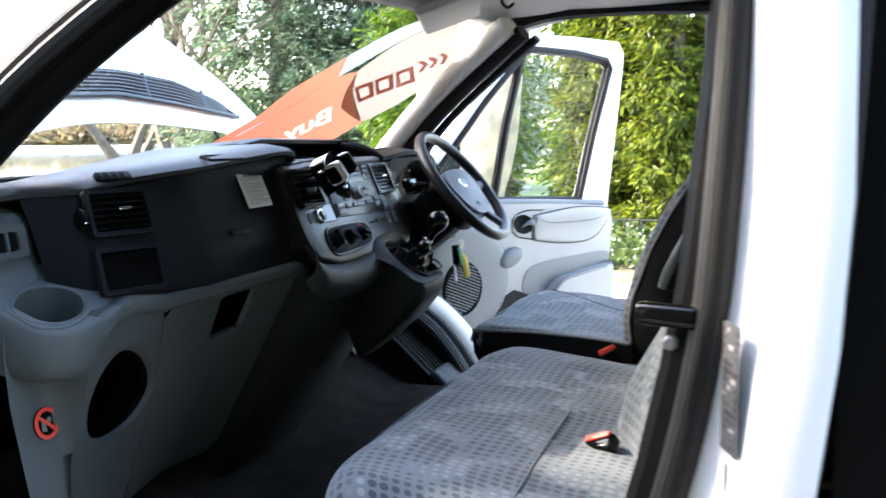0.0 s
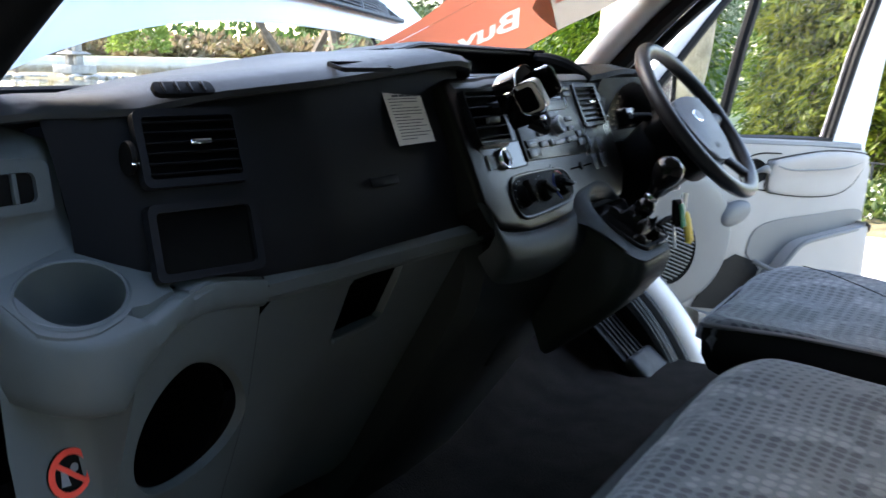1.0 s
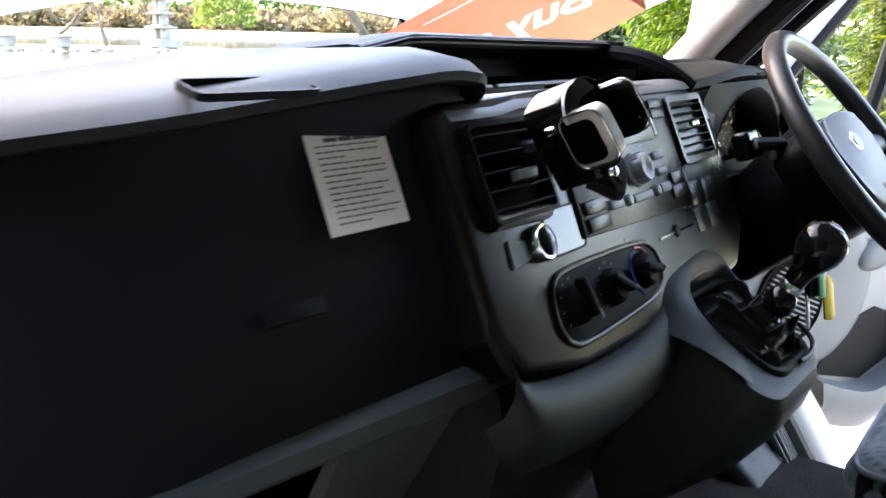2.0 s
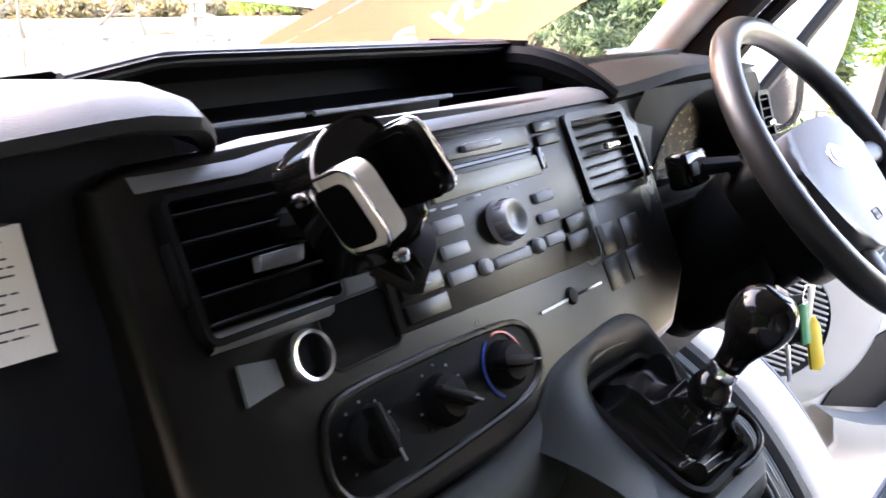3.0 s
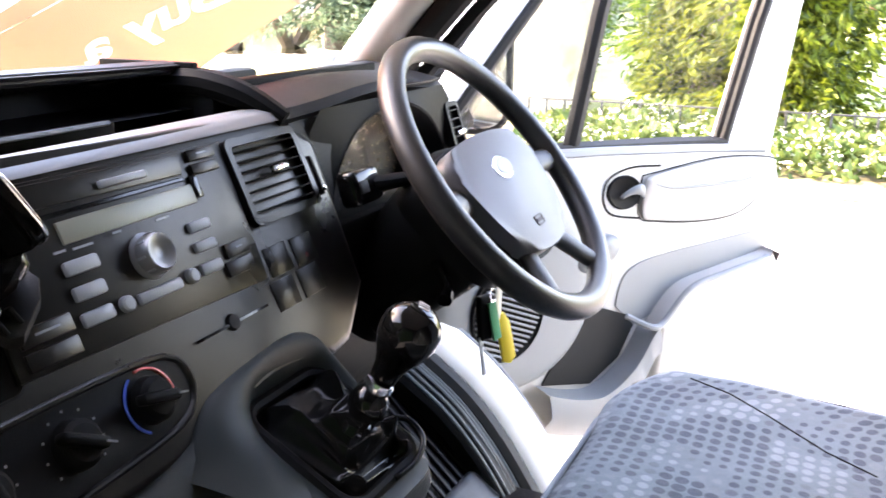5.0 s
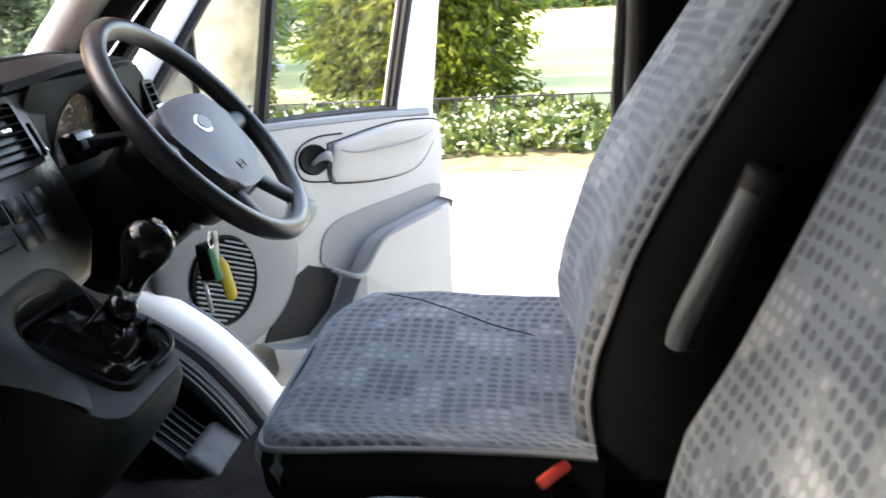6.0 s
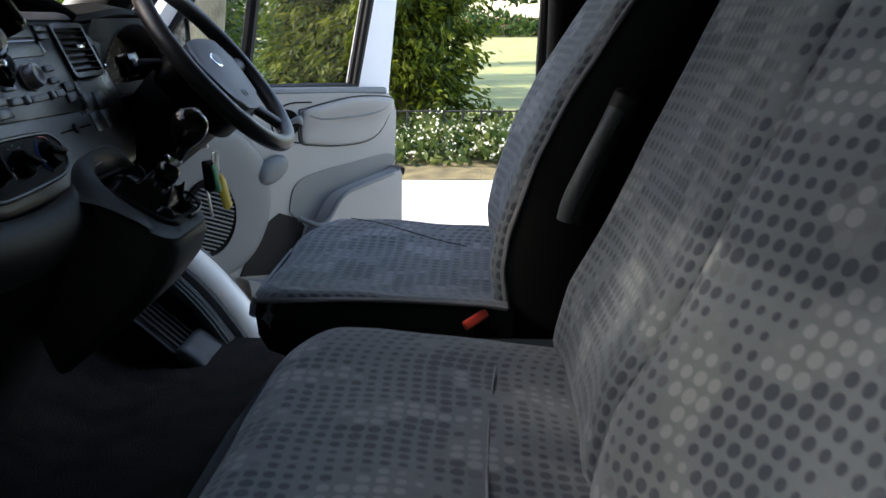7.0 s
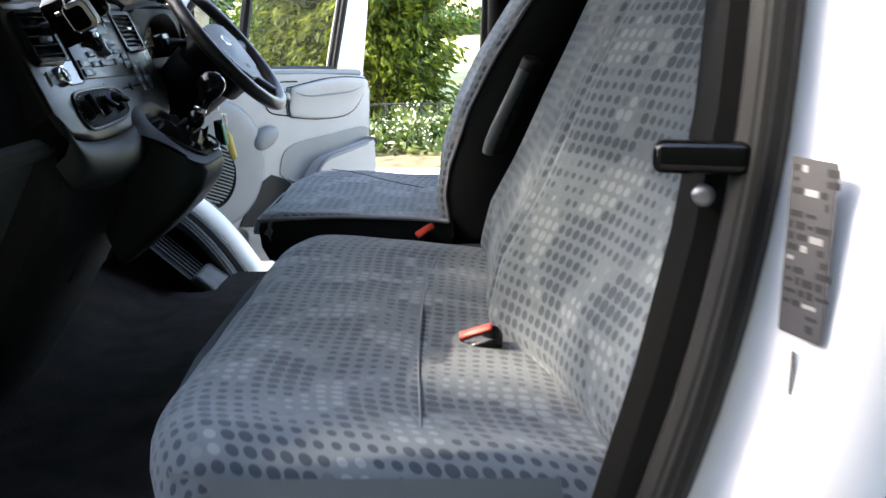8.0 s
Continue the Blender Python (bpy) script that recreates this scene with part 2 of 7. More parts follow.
def box(m, c, s, bevel=0.0, seg=2, bm=None):
    """A box with rounded edges, centred at c with full sizes s, in the frame m."""
    own = bmesh.new()
    bmesh.ops.create_cube(own, size=1)
    bmesh.ops.scale(own, vec=s, verts=own.verts)
    if bevel:
        bmesh.ops.bevel(own, geom=own.edges[:], offset=min(bevel, 0.49 * min(s)), segments=seg, profile=0.5, affect="EDGES")
    bmesh.ops.translate(own, vec=c, verts=own.verts)
    bmesh.ops.transform(own, matrix=m, verts=own.verts)
    return own if bm is None else merge(bm, own)


def merge(bm, own):
    me = bpy.data.meshes.new("tmp")
    own.to_mesh(me)
    own.free()
    bm.from_mesh(me)
    bpy.data.meshes.remove(me)
    return bm


def slab(m, pts, z0, z1, bevel=0.0, seg=2, bm=None):
    """A plate with the outline pts (x, y in the frame m), from z0 to z1, its front edge rounded."""
    own = bmesh.new()
    lo = [own.verts.new((x, y, z0)) for x, y in pts]
    hi = [own.verts.new((x, y, z1)) for x, y in pts]
    own.faces.new(lo[::-1])
    top = own.faces.new(hi)
    for k in range(len(pts)):
        own.faces.new((lo[k], lo[(k + 1) % len(pts)], hi[(k + 1) % len(pts)], hi[k]))
    if bevel:
        bmesh.ops.bevel(own, geom=list(top.edges), offset=bevel, segments=seg, profile=0.5, affect="EDGES")
    bmesh.ops.transform(own, matrix=m, verts=own.verts)
    return own if bm is None else merge(bm, own)


def rounded(w, h, r, n=4, cx=0.0, cy=0.0):
    """The outline of a rectangle with round corners."""
    out = []
    for k, (sx, sy) in enumerate(((1, 1), (-1, 1), (-1, -1), (1, -1))):
        for j in range(n + 1):
            a = radians(90 * k + 90 * j / n)
            out.append((cx + sx * (w / 2 - r) + r * math.cos(a), cy + sy * (h / 2 - r) + r * math.sin(a)))
    return out


def oval(w, h, n=28, cx=0.0, cy=0.0):
    return [(cx + w / 2 * math.cos(2 * math.pi * k / n), cy + h / 2 * math.sin(2 * math.pi * k / n)) for k in range(n)]


def frame_plate(m, outer, inner, z0, z1, bm=None):
    """A plate with a hole: outer and inner outlines of the same count."""
    own = bmesh.new()
    n = len(outer)
    rows = [[own.verts.new((x, y, z)) for x, y in line] for line, z in ((outer, z0), (outer, z1), (inner, z1), (inner, z0))]
    for a in range(4):
        for k in range(n):
            own.faces.new((rows[a][k], rows[a][(k + 1) % n], rows[(a + 1) % 4][(k + 1) % n], rows[(a + 1) % 4][k]))
    bmesh.ops.transform(own, matrix=m, verts=own.verts)
    return own if bm is None else merge(bm, own)


def loft(sections, closed=False, caps=False, uv=False, bm=None):
    """A skin over sections, lists of points of the same count. closed: each section is a ring."""
    own = bmesh.new()
    rows = [[own.verts.new(p) for p in s] for s in sections]
    n = len(rows[0])
    for a, b in zip(rows, rows[1:]):
        for k in range(n if closed else n - 1):
            own.faces.new((a[k], a[(k + 1) % n], b[(k + 1) % n], b[k]))
    if caps:
        own.faces.new(rows[0][::-1])
        own.faces.new(rows[-1])
    if uv:
        lay = own.loops.layers.uv.new("UVMap")
        us, vs = {}, {}
        d = 0.0
        for i, s in enumerate(sections):
            if i:
                d += sum((Vector(p) - Vector(q)).length for p, q in zip(s, sections[i - 1])) / n
            e = 0.0
            for k, p in enumerate(s):
                if k:
                    e += (Vector(p) - Vector(s[k - 1])).length
                us[rows[i][k]], vs[rows[i][k]] = d, e
        for f in own.faces:
            for lp in f.loops:
                lp[lay].uv = (us.get(lp.vert, 0), vs.get(lp.vert, 0))
    return own if bm is None else merge(bm, own)


def spline(pts, n):
    """n points on a smooth curve through pts."""
    pts = [Vector(p) for p in pts]
    out = []
    for k in range(n):
        s = k / (n - 1) * (len(pts) - 1)
        i = min(int(s), len(pts) - 2)
        f = s - i
        p0, p1, p2, p3 = pts[max(i - 1, 0)], pts[i], pts[i + 1], pts[min(i + 2, len(pts) - 1)]
        out.append(0.5 * (2 * p1 + (p2 - p0) * f + (2 * p0 - 5 * p1 + 4 * p2 - p3) * f * f + (3 * p1 - p0 - 3 * p2 + p3) * f ** 3))
    return out


def tube(pts, r, sides=10, bm=None, ring=False):
    """A round bar along pts; r may be one radius or one for each point."""
    pts = [Vector(p) for p in pts]
    rs = r if isinstance(r, (list, tuple)) else [r] * len(pts)
    secs, side = [], None
    for k, p in enumerate(pts):
        a = pts[k - 1] if (k or ring) else p
        b = pts[(k + 1) % len(pts)] if (k + 1 < len(pts) or ring) else p
        d = (b - a).normalized()
        side = d.orthogonal() if side is None else (side - d * side.dot(d))
        side.normalize()
        up = d.cross(side)
        secs.append([p + rs[k] * (math.cos(2 * math.pi * j / sides) * side + math.sin(2 * math.pi * j / sides) * up) for j in range(sides)])
    if ring:
        secs.append(secs[0])
    own = loft(secs, closed=True, caps=not ring)
    if ring:
        bmesh.ops.remove_doubles(own, verts=own.verts, dist=1e-5)
    return own if bm is None else merge(bm, own)


def lathe(m, profile, n=28, bm=None):
    """A turned body round the z axis of m: profile of (radius, z)."""
    own = bmesh.new()
    rows = []
    for k in range(n):
        a = 2 * math.pi * k / n
        rows.append([own.verts.new((r * math.cos(a), r * math.sin(a), z)) for r, z in profile])
    for k in range(n):
        a, b = rows[k], rows[(k + 1) % n]
        for j in range(len(profile) - 1):
            own.faces.new((a[j], a[j + 1], b[j + 1], b[j]))
    bmesh.ops.remove_doubles(own, verts=own.verts, dist=1e-6)
    bmesh.ops.transform(own, matrix=m, verts=own.verts)
    return own if bm is None else merge(bm, own)


def smoothed(ob, levels=1):
    md = ob.modifiers.new("round", "SUBSURF")
    md.levels = md.render_levels = levels
    return ob


def at(m, x, y, z=0.0, turn=0.0):
    return m @ Matrix.Translation((x, y, z)) @ Matrix.Rotation(radians(turn), 4, "Z")


# ---------- van: shell, floor, pillars, glass, bonnet ----------
van = thing("van", "white panel van with open doors and raised bonnet", "van", at=(0.4, 0.0, 0.0))


def vpart(name, bm, material, label="", smooth=35, parent=None):
    ob = part(name, bm, material, parent or van, label, smooth)
    if parent is None:
        ob.location = -Vector(van.location)
    return ob


I4 = Matrix.Identity(4)
FLOOR_Z = 0.70


def screen_x(y, z):
    s = min(1.0, abs(y) / 0.80)
    return -0.25 + (z - 1.38) / 0.86 - 0.24 * (1 - s * s) - 0.12 * (1 - s ** 4) * min(1.0, max(0.0, (1.80 - z) / 0.22))


# floor pan with a carpet on it
vpart("floor_pan", box(I4, (0.55, 0.0, FLOOR_Z - 0.04), (2.3, 1.66, 0.06), 0.01), BLACK)
_bm = bmesh.new()
_n = 40
_rows = [[(-0.42 + 1.02 * i / _n, -0.80 + 1.60 * j / _n, FLOOR_Z + 0.004 + 0.004 * noise.noise(Vector((i * 0.4, j * 0.4, 0))) + max(0, (-0.12 - (-0.42 + 1.02 * i / _n))) * 0.55)
          for j in range(_n + 1)] for i in range(_n + 1)]
vpart("carpet", loft(_rows), CARPET, "worn brown-grey cab carpet")
# firewall, side walls below the windows, rear bulkhead
vpart("firewall", box(I4, (-0.52, 0.0, 1.02), (0.05, 1.7, 0.72), 0.01), BLACK)
vpart("bulkhead", slab(Matrix(((0, 0, 1, 1.36), (1, 0, 0, 0), (0, 1, 0, 0), (0, 0, 0, 1))), rounded(1.74, 1.30, 0.12, 4, 0, 1.27), 0, 0.03, 0.005), DGREY, "grey steel bulkhead")
# roof skin and lining
_secs, _lin = [], []
for k in range(13):
    y = -0.86 + 1.72 * k / 12
    e = 0.10 * (abs(y) / 0.86) ** 4
    _secs.append([(0.10 - 0.12 * (1 - (y / 0.86) ** 2), y, 1.86 - e), (0.35, y, 1.92 - e), (0.8, y, 1.95 - e), (1.5, y, 1.96 - e)])
    _lin.append([(0.14 - 0.12 * (1 - (y / 0.86) ** 2), y * 0.93, 1.80 - e * 0.6), (0.35, y * 0.93, 1.86 - e * 0.7), (0.8, y * 0.93, 1.88 - e * 0.7), (1.4, y * 0.93, 1.89 - e * 0.7)])
vpart("roof", loft(_secs), WHITE)
vpart("roof_lining", loft(_lin), ROOFLIN, "beige fabric roof lining")
# roof rails over the doors and the header over the windscreen
for s, nm in ((1, "roof_rail"), (-1, "roof_rail")):
    vpart(nm, tube(spline([(0.14, s * 0.68, 1.74), (0.28, s * 0.75, 1.80), (0.55, s * 0.785, 1.812), (0.85, s * 0.79, 1.80), (1.3, s * 0.80, 1.80)], 18), [0.026] * 18, 10), DGREY)
vpart("header", tube([(screen_x(y, 1.80) + 0.01, y, 1.80) for y in np.linspace(-0.66, 0.66, 15)], 0.03, 10), ROOFLIN)
# front pillars: light painted channel, dark trim and door seal
for s in (1, -1):
    w = 0.0 if s > 0 else 0.062
    base, top = Vector((-0.30, s * (0.785 + w), 1.34)), Vector((0.20, s * (0.645 + w), 1.765))
    lab = "white painted windscreen pillar with dark trim"
    mid = (base + top) / 2 + Vector((-0.02, s * 0.01, 0.012))
    path = spline([base, mid, top], 12)
    p = vpart("pillar", tube(path, [0.036] * 12, 12), CREAMPAINT if s > 0 else BLACK, lab)
    q = [v + (Vector((0.040, 0.012, -0.024)) if s > 0 else Vector((-0.008, -0.040, 0.004))) for v in path]
    vpart("pillar_trim", tube(q, 0.026, 10), DGREY if s > 0 else BLACK, "dark pillar trim", parent=p)
    q = [v + (Vector((0.075, 0.030, -0.040)) if s > 0 else Vector((0.012, -0.070, -0.004))) for v in path]
    vpart("door_seal", tube(q, 0.013, 8), RUBBER, "black rubber door seal", parent=p)
# driver's side rear pillar
vpart("pillar", box(Matrix.Translation((0.79, 0.86, 1.30)) @ Matrix.Rotation(radians(3), 4, "X"), (0, 0, 0), (0.14, 0.09, 1.1), 0.03, 3), BLACK, "black trimmed door pillar")
vpart("door_seal", tube([(0.715, 0.925, 0.80), (0.712, 0.915, 1.3), (0.73, 0.87, 1.76)], 0.012, 8), RUBBER)
# passenger side rear pillar, an open section swept upwards
_secs = []
for z, xl in ((0.72, 0.665), (0.85, 0.725), (0.955, 0.764), (1.08, 0.797), (1.2, 0.822), (1.3, 0.838), (1.4, 0.846), (1.6, 0.862), (1.82, 0.885)):
    dy = 0.16 * max(0, z - 1.2) ** 1.3
    _secs.append([(xl + 0.03, -0.815 + dy, z), (xl, -0.848 + dy, z), (xl + 0.012, -0.874 + dy, z), (xl + 0.038, -0.884 + dy, z)])
vpart("pillar", loft(_secs), BLACK, "black plastic pillar trim beside the bench seat", 40)
_jamb = [(0.868, -0.888), (0.885, -0.895), (0.893, -0.905), (0.915, -0.955), (0.925, -0.965), (0.972, -0.972), (0.985, -0.965), (0.989, -0.93)]
_secs = [[(x + dx, y + 0.13 * max(0, z - 1.2) ** 1.3, z) for x, y in _jamb] for z, dx in ((0.62, -0.135), (0.80, -0.08), (0.95, -0.035), (1.1, 0.0), (1.25, 0.016), (1.4, 0.024), (1.6, 0.02), (1.9, 0.025))]
jamb = vpart("door_jamb", loft(_secs), WHITE, "white painted door jamb", 50)
_seal = [(0.712, -0.885, 0.62), (0.765, -0.888, 0.80), (0.812, -0.888, 0.96), (0.850, -0.888, 1.1), (0.876, -0.886, 1.25), (0.887, -0.876, 1.4), (0.895, -0.85, 1.6), (0.902, -0.81, 1.8)]
vpart("door_seal", tube(spline(_seal, 24), 0.020, 10), RUBBER, "scuffed black rubber door seal")
vpart("seal_lip", tube([(x - 0.006, y - 0.018, z) for x, y, z in spline(_seal, 24)], 0.006, 6), RUBBER, "worn edge of the seal", parent=None)
_seal2 = [(x + 0.114, y - 0.055, z) for x, y, z in spline(_seal, 20)]
vpart("door_seal", tube(_seal2, 0.012, 8), RUBBER, "rubber seal of the load door")
vpart("side_panel", loft([[(1.005, -0.93, 0.5), (1.005, -0.90, 1.2), (1.035, -0.82, 1.9)], [(2.2, -0.93, 0.5), (2.2, -0.90, 1.2), (2.2, -0.82, 1.9)]]), BLACK)
vpart("side_panel", loft([[(0.86, 0.94, 0.5), (0.86, 0.92, 1.2), (0.86, 0.84, 1.9)], [(2.2, 0.94, 0.5), (2.2, 0.92, 1.2), (2.2, 0.84, 1.9)]]), WHITE)
# windscreen
_sc = [[(screen_x(y, z), y * (0.80 - 0.12 * (z - 1.36) / 0.44) / 0.80, z) for z in np.linspace(1.33, 1.80, 9)] for y in np.linspace(-0.80, 0.80, 17)]
ws = vpart("windscreen", loft(_sc), SCREEN, "clear laminated windscreen")
ws.visible_shadow = False
# driver's door sill: painted curve, black seal beside it, ribbed tread plate
_sill = spline([(-0.42, 0.87, 1.20), (-0.32, 0.875, 1.03), (-0.235, 0.885, 0.930), (-0.160, 0.892, 0.878), (-0.090, 0.898, 0.822), (-0.030, 0.902, 0.752), (0.025, 0.905, 0.668), (0.09, 0.907, 0.565), (0.22, 0.908, 0.49), (0.75, 0.91, 0.46)], 40)
sill = vpart("sill", tube(_sill, [0.06] * 40, 16), CREAMPAINT, "white painted door sill")
vpart("sill_seal", tube([p + Vector((0.012, -0.068, 0.010)) for p in _sill], 0.022, 10), RUBBER, "black rubber door seal", parent=sill)
vpart("sill_crease", tube([p + Vector((0.034, 0.02, 0.046)) for p in _sill], 0.004, 6), PIPING, "grey sealant crease", parent=sill)
tread = vpart("tread_strip", tube([p + Vector((0.0, -0.115, -0.012)) for p in _sill], 0.034, 10), DGREY, "dark grey ribbed tread strip", parent=sill)
for k in range(5):
    vpart("rib", tube([p + Vector((0.012, -0.092 - 0.013 * k, 0.016 + 0.004 * min(k, 4 - k))) for p in _sill], 0.0035, 6), GREY, parent=sill)
vpart("side_wall", box(I4, (1.09, 0.875, 0.70), (0.68, 0.03, 0.50), 0.004), BLACK)
vpart("sill_floor", box(I4, (0.40, 0.845, 0.600), (0.9, 0.12, 0.07), 0.01), BLACK)
# lower wall under the pillar
vpart("kick_panel", loft([[(x, 0.81, z) for x, z in ((-0.46, 1.30), (-0.46, 0.68))], [(x, 0.83, z) for x, z in ((-0.30, 1.30), (-0.20, 0.68))]]), BLACK)
vpart("kick_panel", loft([[(x, -0.88, z) for x, z in ((-0.46, 1.40), (-0.46, 0.66))], [(x, -0.90, z) for x, z in ((-0.20, 1.36), (-0.12, 0.66))]]), BLACK)
# ribbed footwell ramp by the driver's feet
_ramp = Matrix.Translation((-0.10, 0.70, 0.79)) @ Matrix.Rotation(radians(42), 4, "Y")
ramp = vpart("foot_rest", box(_ramp, (0, 0, -0.02), (0.44, 0.15, 0.03), 0.008), DGREY, "grey ribbed plastic foot rest")
for k in range(6):
    vpart("rib", box(_ramp, (-0.03, -0.055 + 0.022 * k, 0.0), (0.36, 0.007, 0.006), 0.002), DGREY, parent=ramp)
vpart("toe_cap", box(_ramp, (0.125, 0, -0.002), (0.09, 0.155, 0.034), 0.014, 3), WORN, "worn grey end cap", parent=ramp)

# bonnet, raised in front of the windscreen: a domed panel between a rear edge and a rounded front edge
def rear_z(y):
    return 1.495 - (0.13 if y > 0.15 else 0.27) * (y - 0.15) ** 2


def front_z(y):
    return float(np.interp(y, [-0.98, -0.88, -0.68, -0.46, -0.2, 0.0, 0.2, 0.374, 0.56, 0.77, 0.84, 0.87], [1.30, 1.50, 1.68, 1.82, 1.94, 1.96, 1.93, 1.858, 1.749, 1.625, 1.55, 1.508]))


def bon(y, z, out=0.0):
    return (-0.75 - (z - 1.47) * 0.5 + out, y, z + 0.4 * out)


def panel(lo, hi, y0, y1, out, n=26, k=8):
    return loft([[bon(y, lo(y) + (hi(y) - lo(y)) * j / (k - 1), out + 0.02 * math.sin(math.pi * j / (k - 1)) * (1 if out == 0 else 0)) for j in range(k)] for y in np.linspace(y0, y1, n)])


bonnet = vpart("bonnet", panel(rear_z, front_z, -0.93, 0.865, 0.0), WHITE, "raised white bonnet")
vpart("bonnet_skin", panel(lambda y: rear_z(y) + 0.004, lambda y: front_z(y) - 0.004, -0.92, 0.855, -0.012), WHITE, "inner skin of the bonnet", parent=bonnet)


GRILLE = mat("grey_grille_plastic", (0.060, 0.066, 0.074), 0.5)


def mesh_lo(y):
    return float(np.interp(y, [-0.8, -0.4, -0.1, 0.18, 0.41, 0.72], [1.45, 1.52, 1.553, 1.564, 1.544, 1.507]))


def mesh_hi(y):
    return float(np.interp(y, [-0.8, -0.4, -0.1, 0.05, 0.23, 0.46, 0.63, 0.72], [1.47, 1.58, 1.618, 1.632, 1.635, 1.614, 1.564, 1.512]))


grille = vpart("grille", panel(mesh_lo, mesh_hi, -0.78, 0.718, 0.021, 24, 3), DGREY, "dark slotted grille in the bonnet", parent=bonnet)
for j, f in enumerate((0.18, 0.32, 0.46, 0.60, 0.74, 0.88)):
    _pts = [bon(y, mesh_lo(y) + (mesh_hi(y) - mesh_lo(y)) * f, 0.023) for y in np.linspace(-0.7, 0.66, 30)]
    vpart("grille_bar", tube(_pts, 0.0035, 6), GRILLE, parent=grille)
for y in (-0.35, 0.0, 0.30, 0.55):
    vpart("grille_bar", tube([bon(y, mesh_lo(y), 0.022), bon(y + 0.02, mesh_hi(y), 0.022)], 0.006, 6), GRILLE, parent=grille)
vpart("grille_bar", tube([bon(y, mesh_lo(y), 0.023) for y in np.linspace(-0.78, 0.715, 26)], 0.007, 6), GRILLE, parent=grille)
vpart("bonnet_stay", tube([(-0.62, 0.52, 1.30), (-0.80, 0.62, 1.52)], 0.005, 6), BLACK, "thin black bonnet stay")
# engine bay, scuttle and wings below the bonnet
vpart("scuttle", loft([[(screen_x(y, 1.33) + 0.01, y, 1.33), (-0.80, y, 1.27), (-1.30, y * 0.95, 1.05), (-1.40, y * 0.9, 0.45)] for y in np.linspace(-0.85, 0.85, 9)]), BLACK, "black plastic scuttle")
for s in (1, -1):
    vpart("wing", loft([[(-0.33, s * 0.86, 1.36), (-0.34, s * 0.95, 1.20), (-0.36, s * 0.97, 0.45)], [(-0.9, s * 0.84, 1.20), (-0.9, s * 0.94, 1.08), (-0.9, s * 0.95, 0.45)], [(-1.38, s * 0.70, 1.02), (-1.40, s * 0.80, 0.90), (-1.40, s * 0.82, 0.45)]]), WHITE, "white front wing")
vpart("roof_side", box(I4, (0.62, -0.815, 1.765), (1.0, 0.05, 0.23), 0.02), DGREY, "grey trim over the passenger door")
for s in (1, -1):
    vpart("load_side", loft([[(x, s * 0.94, 0.42), (x, s * 0.955, 0.9), (x, s * 0.92, 1.35), (x, s * 0.85, 1.88)] for x in (2.2, 2.8, 3.4)]), WHITE, "white load space side")
vpart("load_roof", loft([[(x, y, 1.965 - 0.10 * (abs(y) / 0.86) ** 4) for x in (1.5, 2.4, 3.4)] for y in np.linspace(-0.86, 0.86, 13)]), WHITE, "white load space roof")
rear = vpart("rear_wall", box(I4, (3.40, 0, 1.15), (0.04, 1.84, 1.48), 0.02), WHITE, "white rear of the van")
for s in (1, -1):
    vpart("rear_door", box(I4, (3.43, s * 0.44, 1.15), (0.03, 0.84, 1.38), 0.015), WHITE, "white rear door", parent=rear)
vpart("load_floor", box(I4, (2.4, 0, 0.52), (2.0, 1.84, 0.06), 0.01), BLACK)
bump = vpart("bumper", box(I4, (-1.42, 0, 0.55), (0.16, 1.70, 0.34), 0.06, 4), DGREY, "dark grey front bumper")
vpart("front_grille", box(I4, (-1.43, 0, 0.86), (0.06, 1.0, 0.18), 0.02), BLACK)
for s in (1, -1):
    vpart("headlight", box(I4, (-1.38, s * 0.66, 0.90), (0.10, 0.26, 0.26), 0.04, 3), GLASS, "clear headlight")
# four wheels
for x in (-0.85, 2.65):
    for s in (1, -1):
        m = Matrix.Translation((x, s * 0.84, 0.33)) @ Matrix.Rotation(radians(90), 4, "X")
        w = vpart("wheel", lathe(m, [(0.20, -0.10), (0.30, -0.11), (0.33, -0.08), (0.33, 0.08), (0.30, 0.11), (0.20, 0.10)], 32), RUBBER, "black tyre on a steel rim")
        vpart("rim", lathe(m, [(0.0, -0.06), (0.12, -0.05), (0.2, -0.10), (0.205, 0.10), (0.12, 0.05), (0.0, 0.06)], 24), SILVER, parent=w)


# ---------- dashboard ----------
# near-black tone that puts shade into openings and vents; rubber pads use it too
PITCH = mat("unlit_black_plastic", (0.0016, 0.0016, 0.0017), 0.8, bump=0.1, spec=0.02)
dash = thing("dashboard", "charcoal and grey plastic van dashboard with open shelf", "dashboard", at=(0.0, 0.0, 1.2))


def dpart(name, bm, material, label="", smooth=35, parent=None):
    ob = part(name, bm, material, parent or dash, label, smooth)
    if parent is None:
        ob.location = (0, 0, -1.2)
    return ob


def face_x(y):
    """How far the passenger face stands back, along the dashboard."""
    return float(np.interp(y, [-0.90, -0.79, -0.77, -0.75, -0.70, -0.65, -0.55, -0.27], [-0.22, -0.152, -0.106, -0.075, -0.055, -0.038, -0.016, 0.016]))


def top_z(y):
    return float(np.interp(y, [-0.90, -0.75, -0.67, -0.5, -0.38, -0.29, -0.24], [1.372, 1.388, 1.404, 1.418, 1.430, 1.438, 1.432]))


_ys = list(np.linspace(-0.90, -0.262, 30))
_s = []
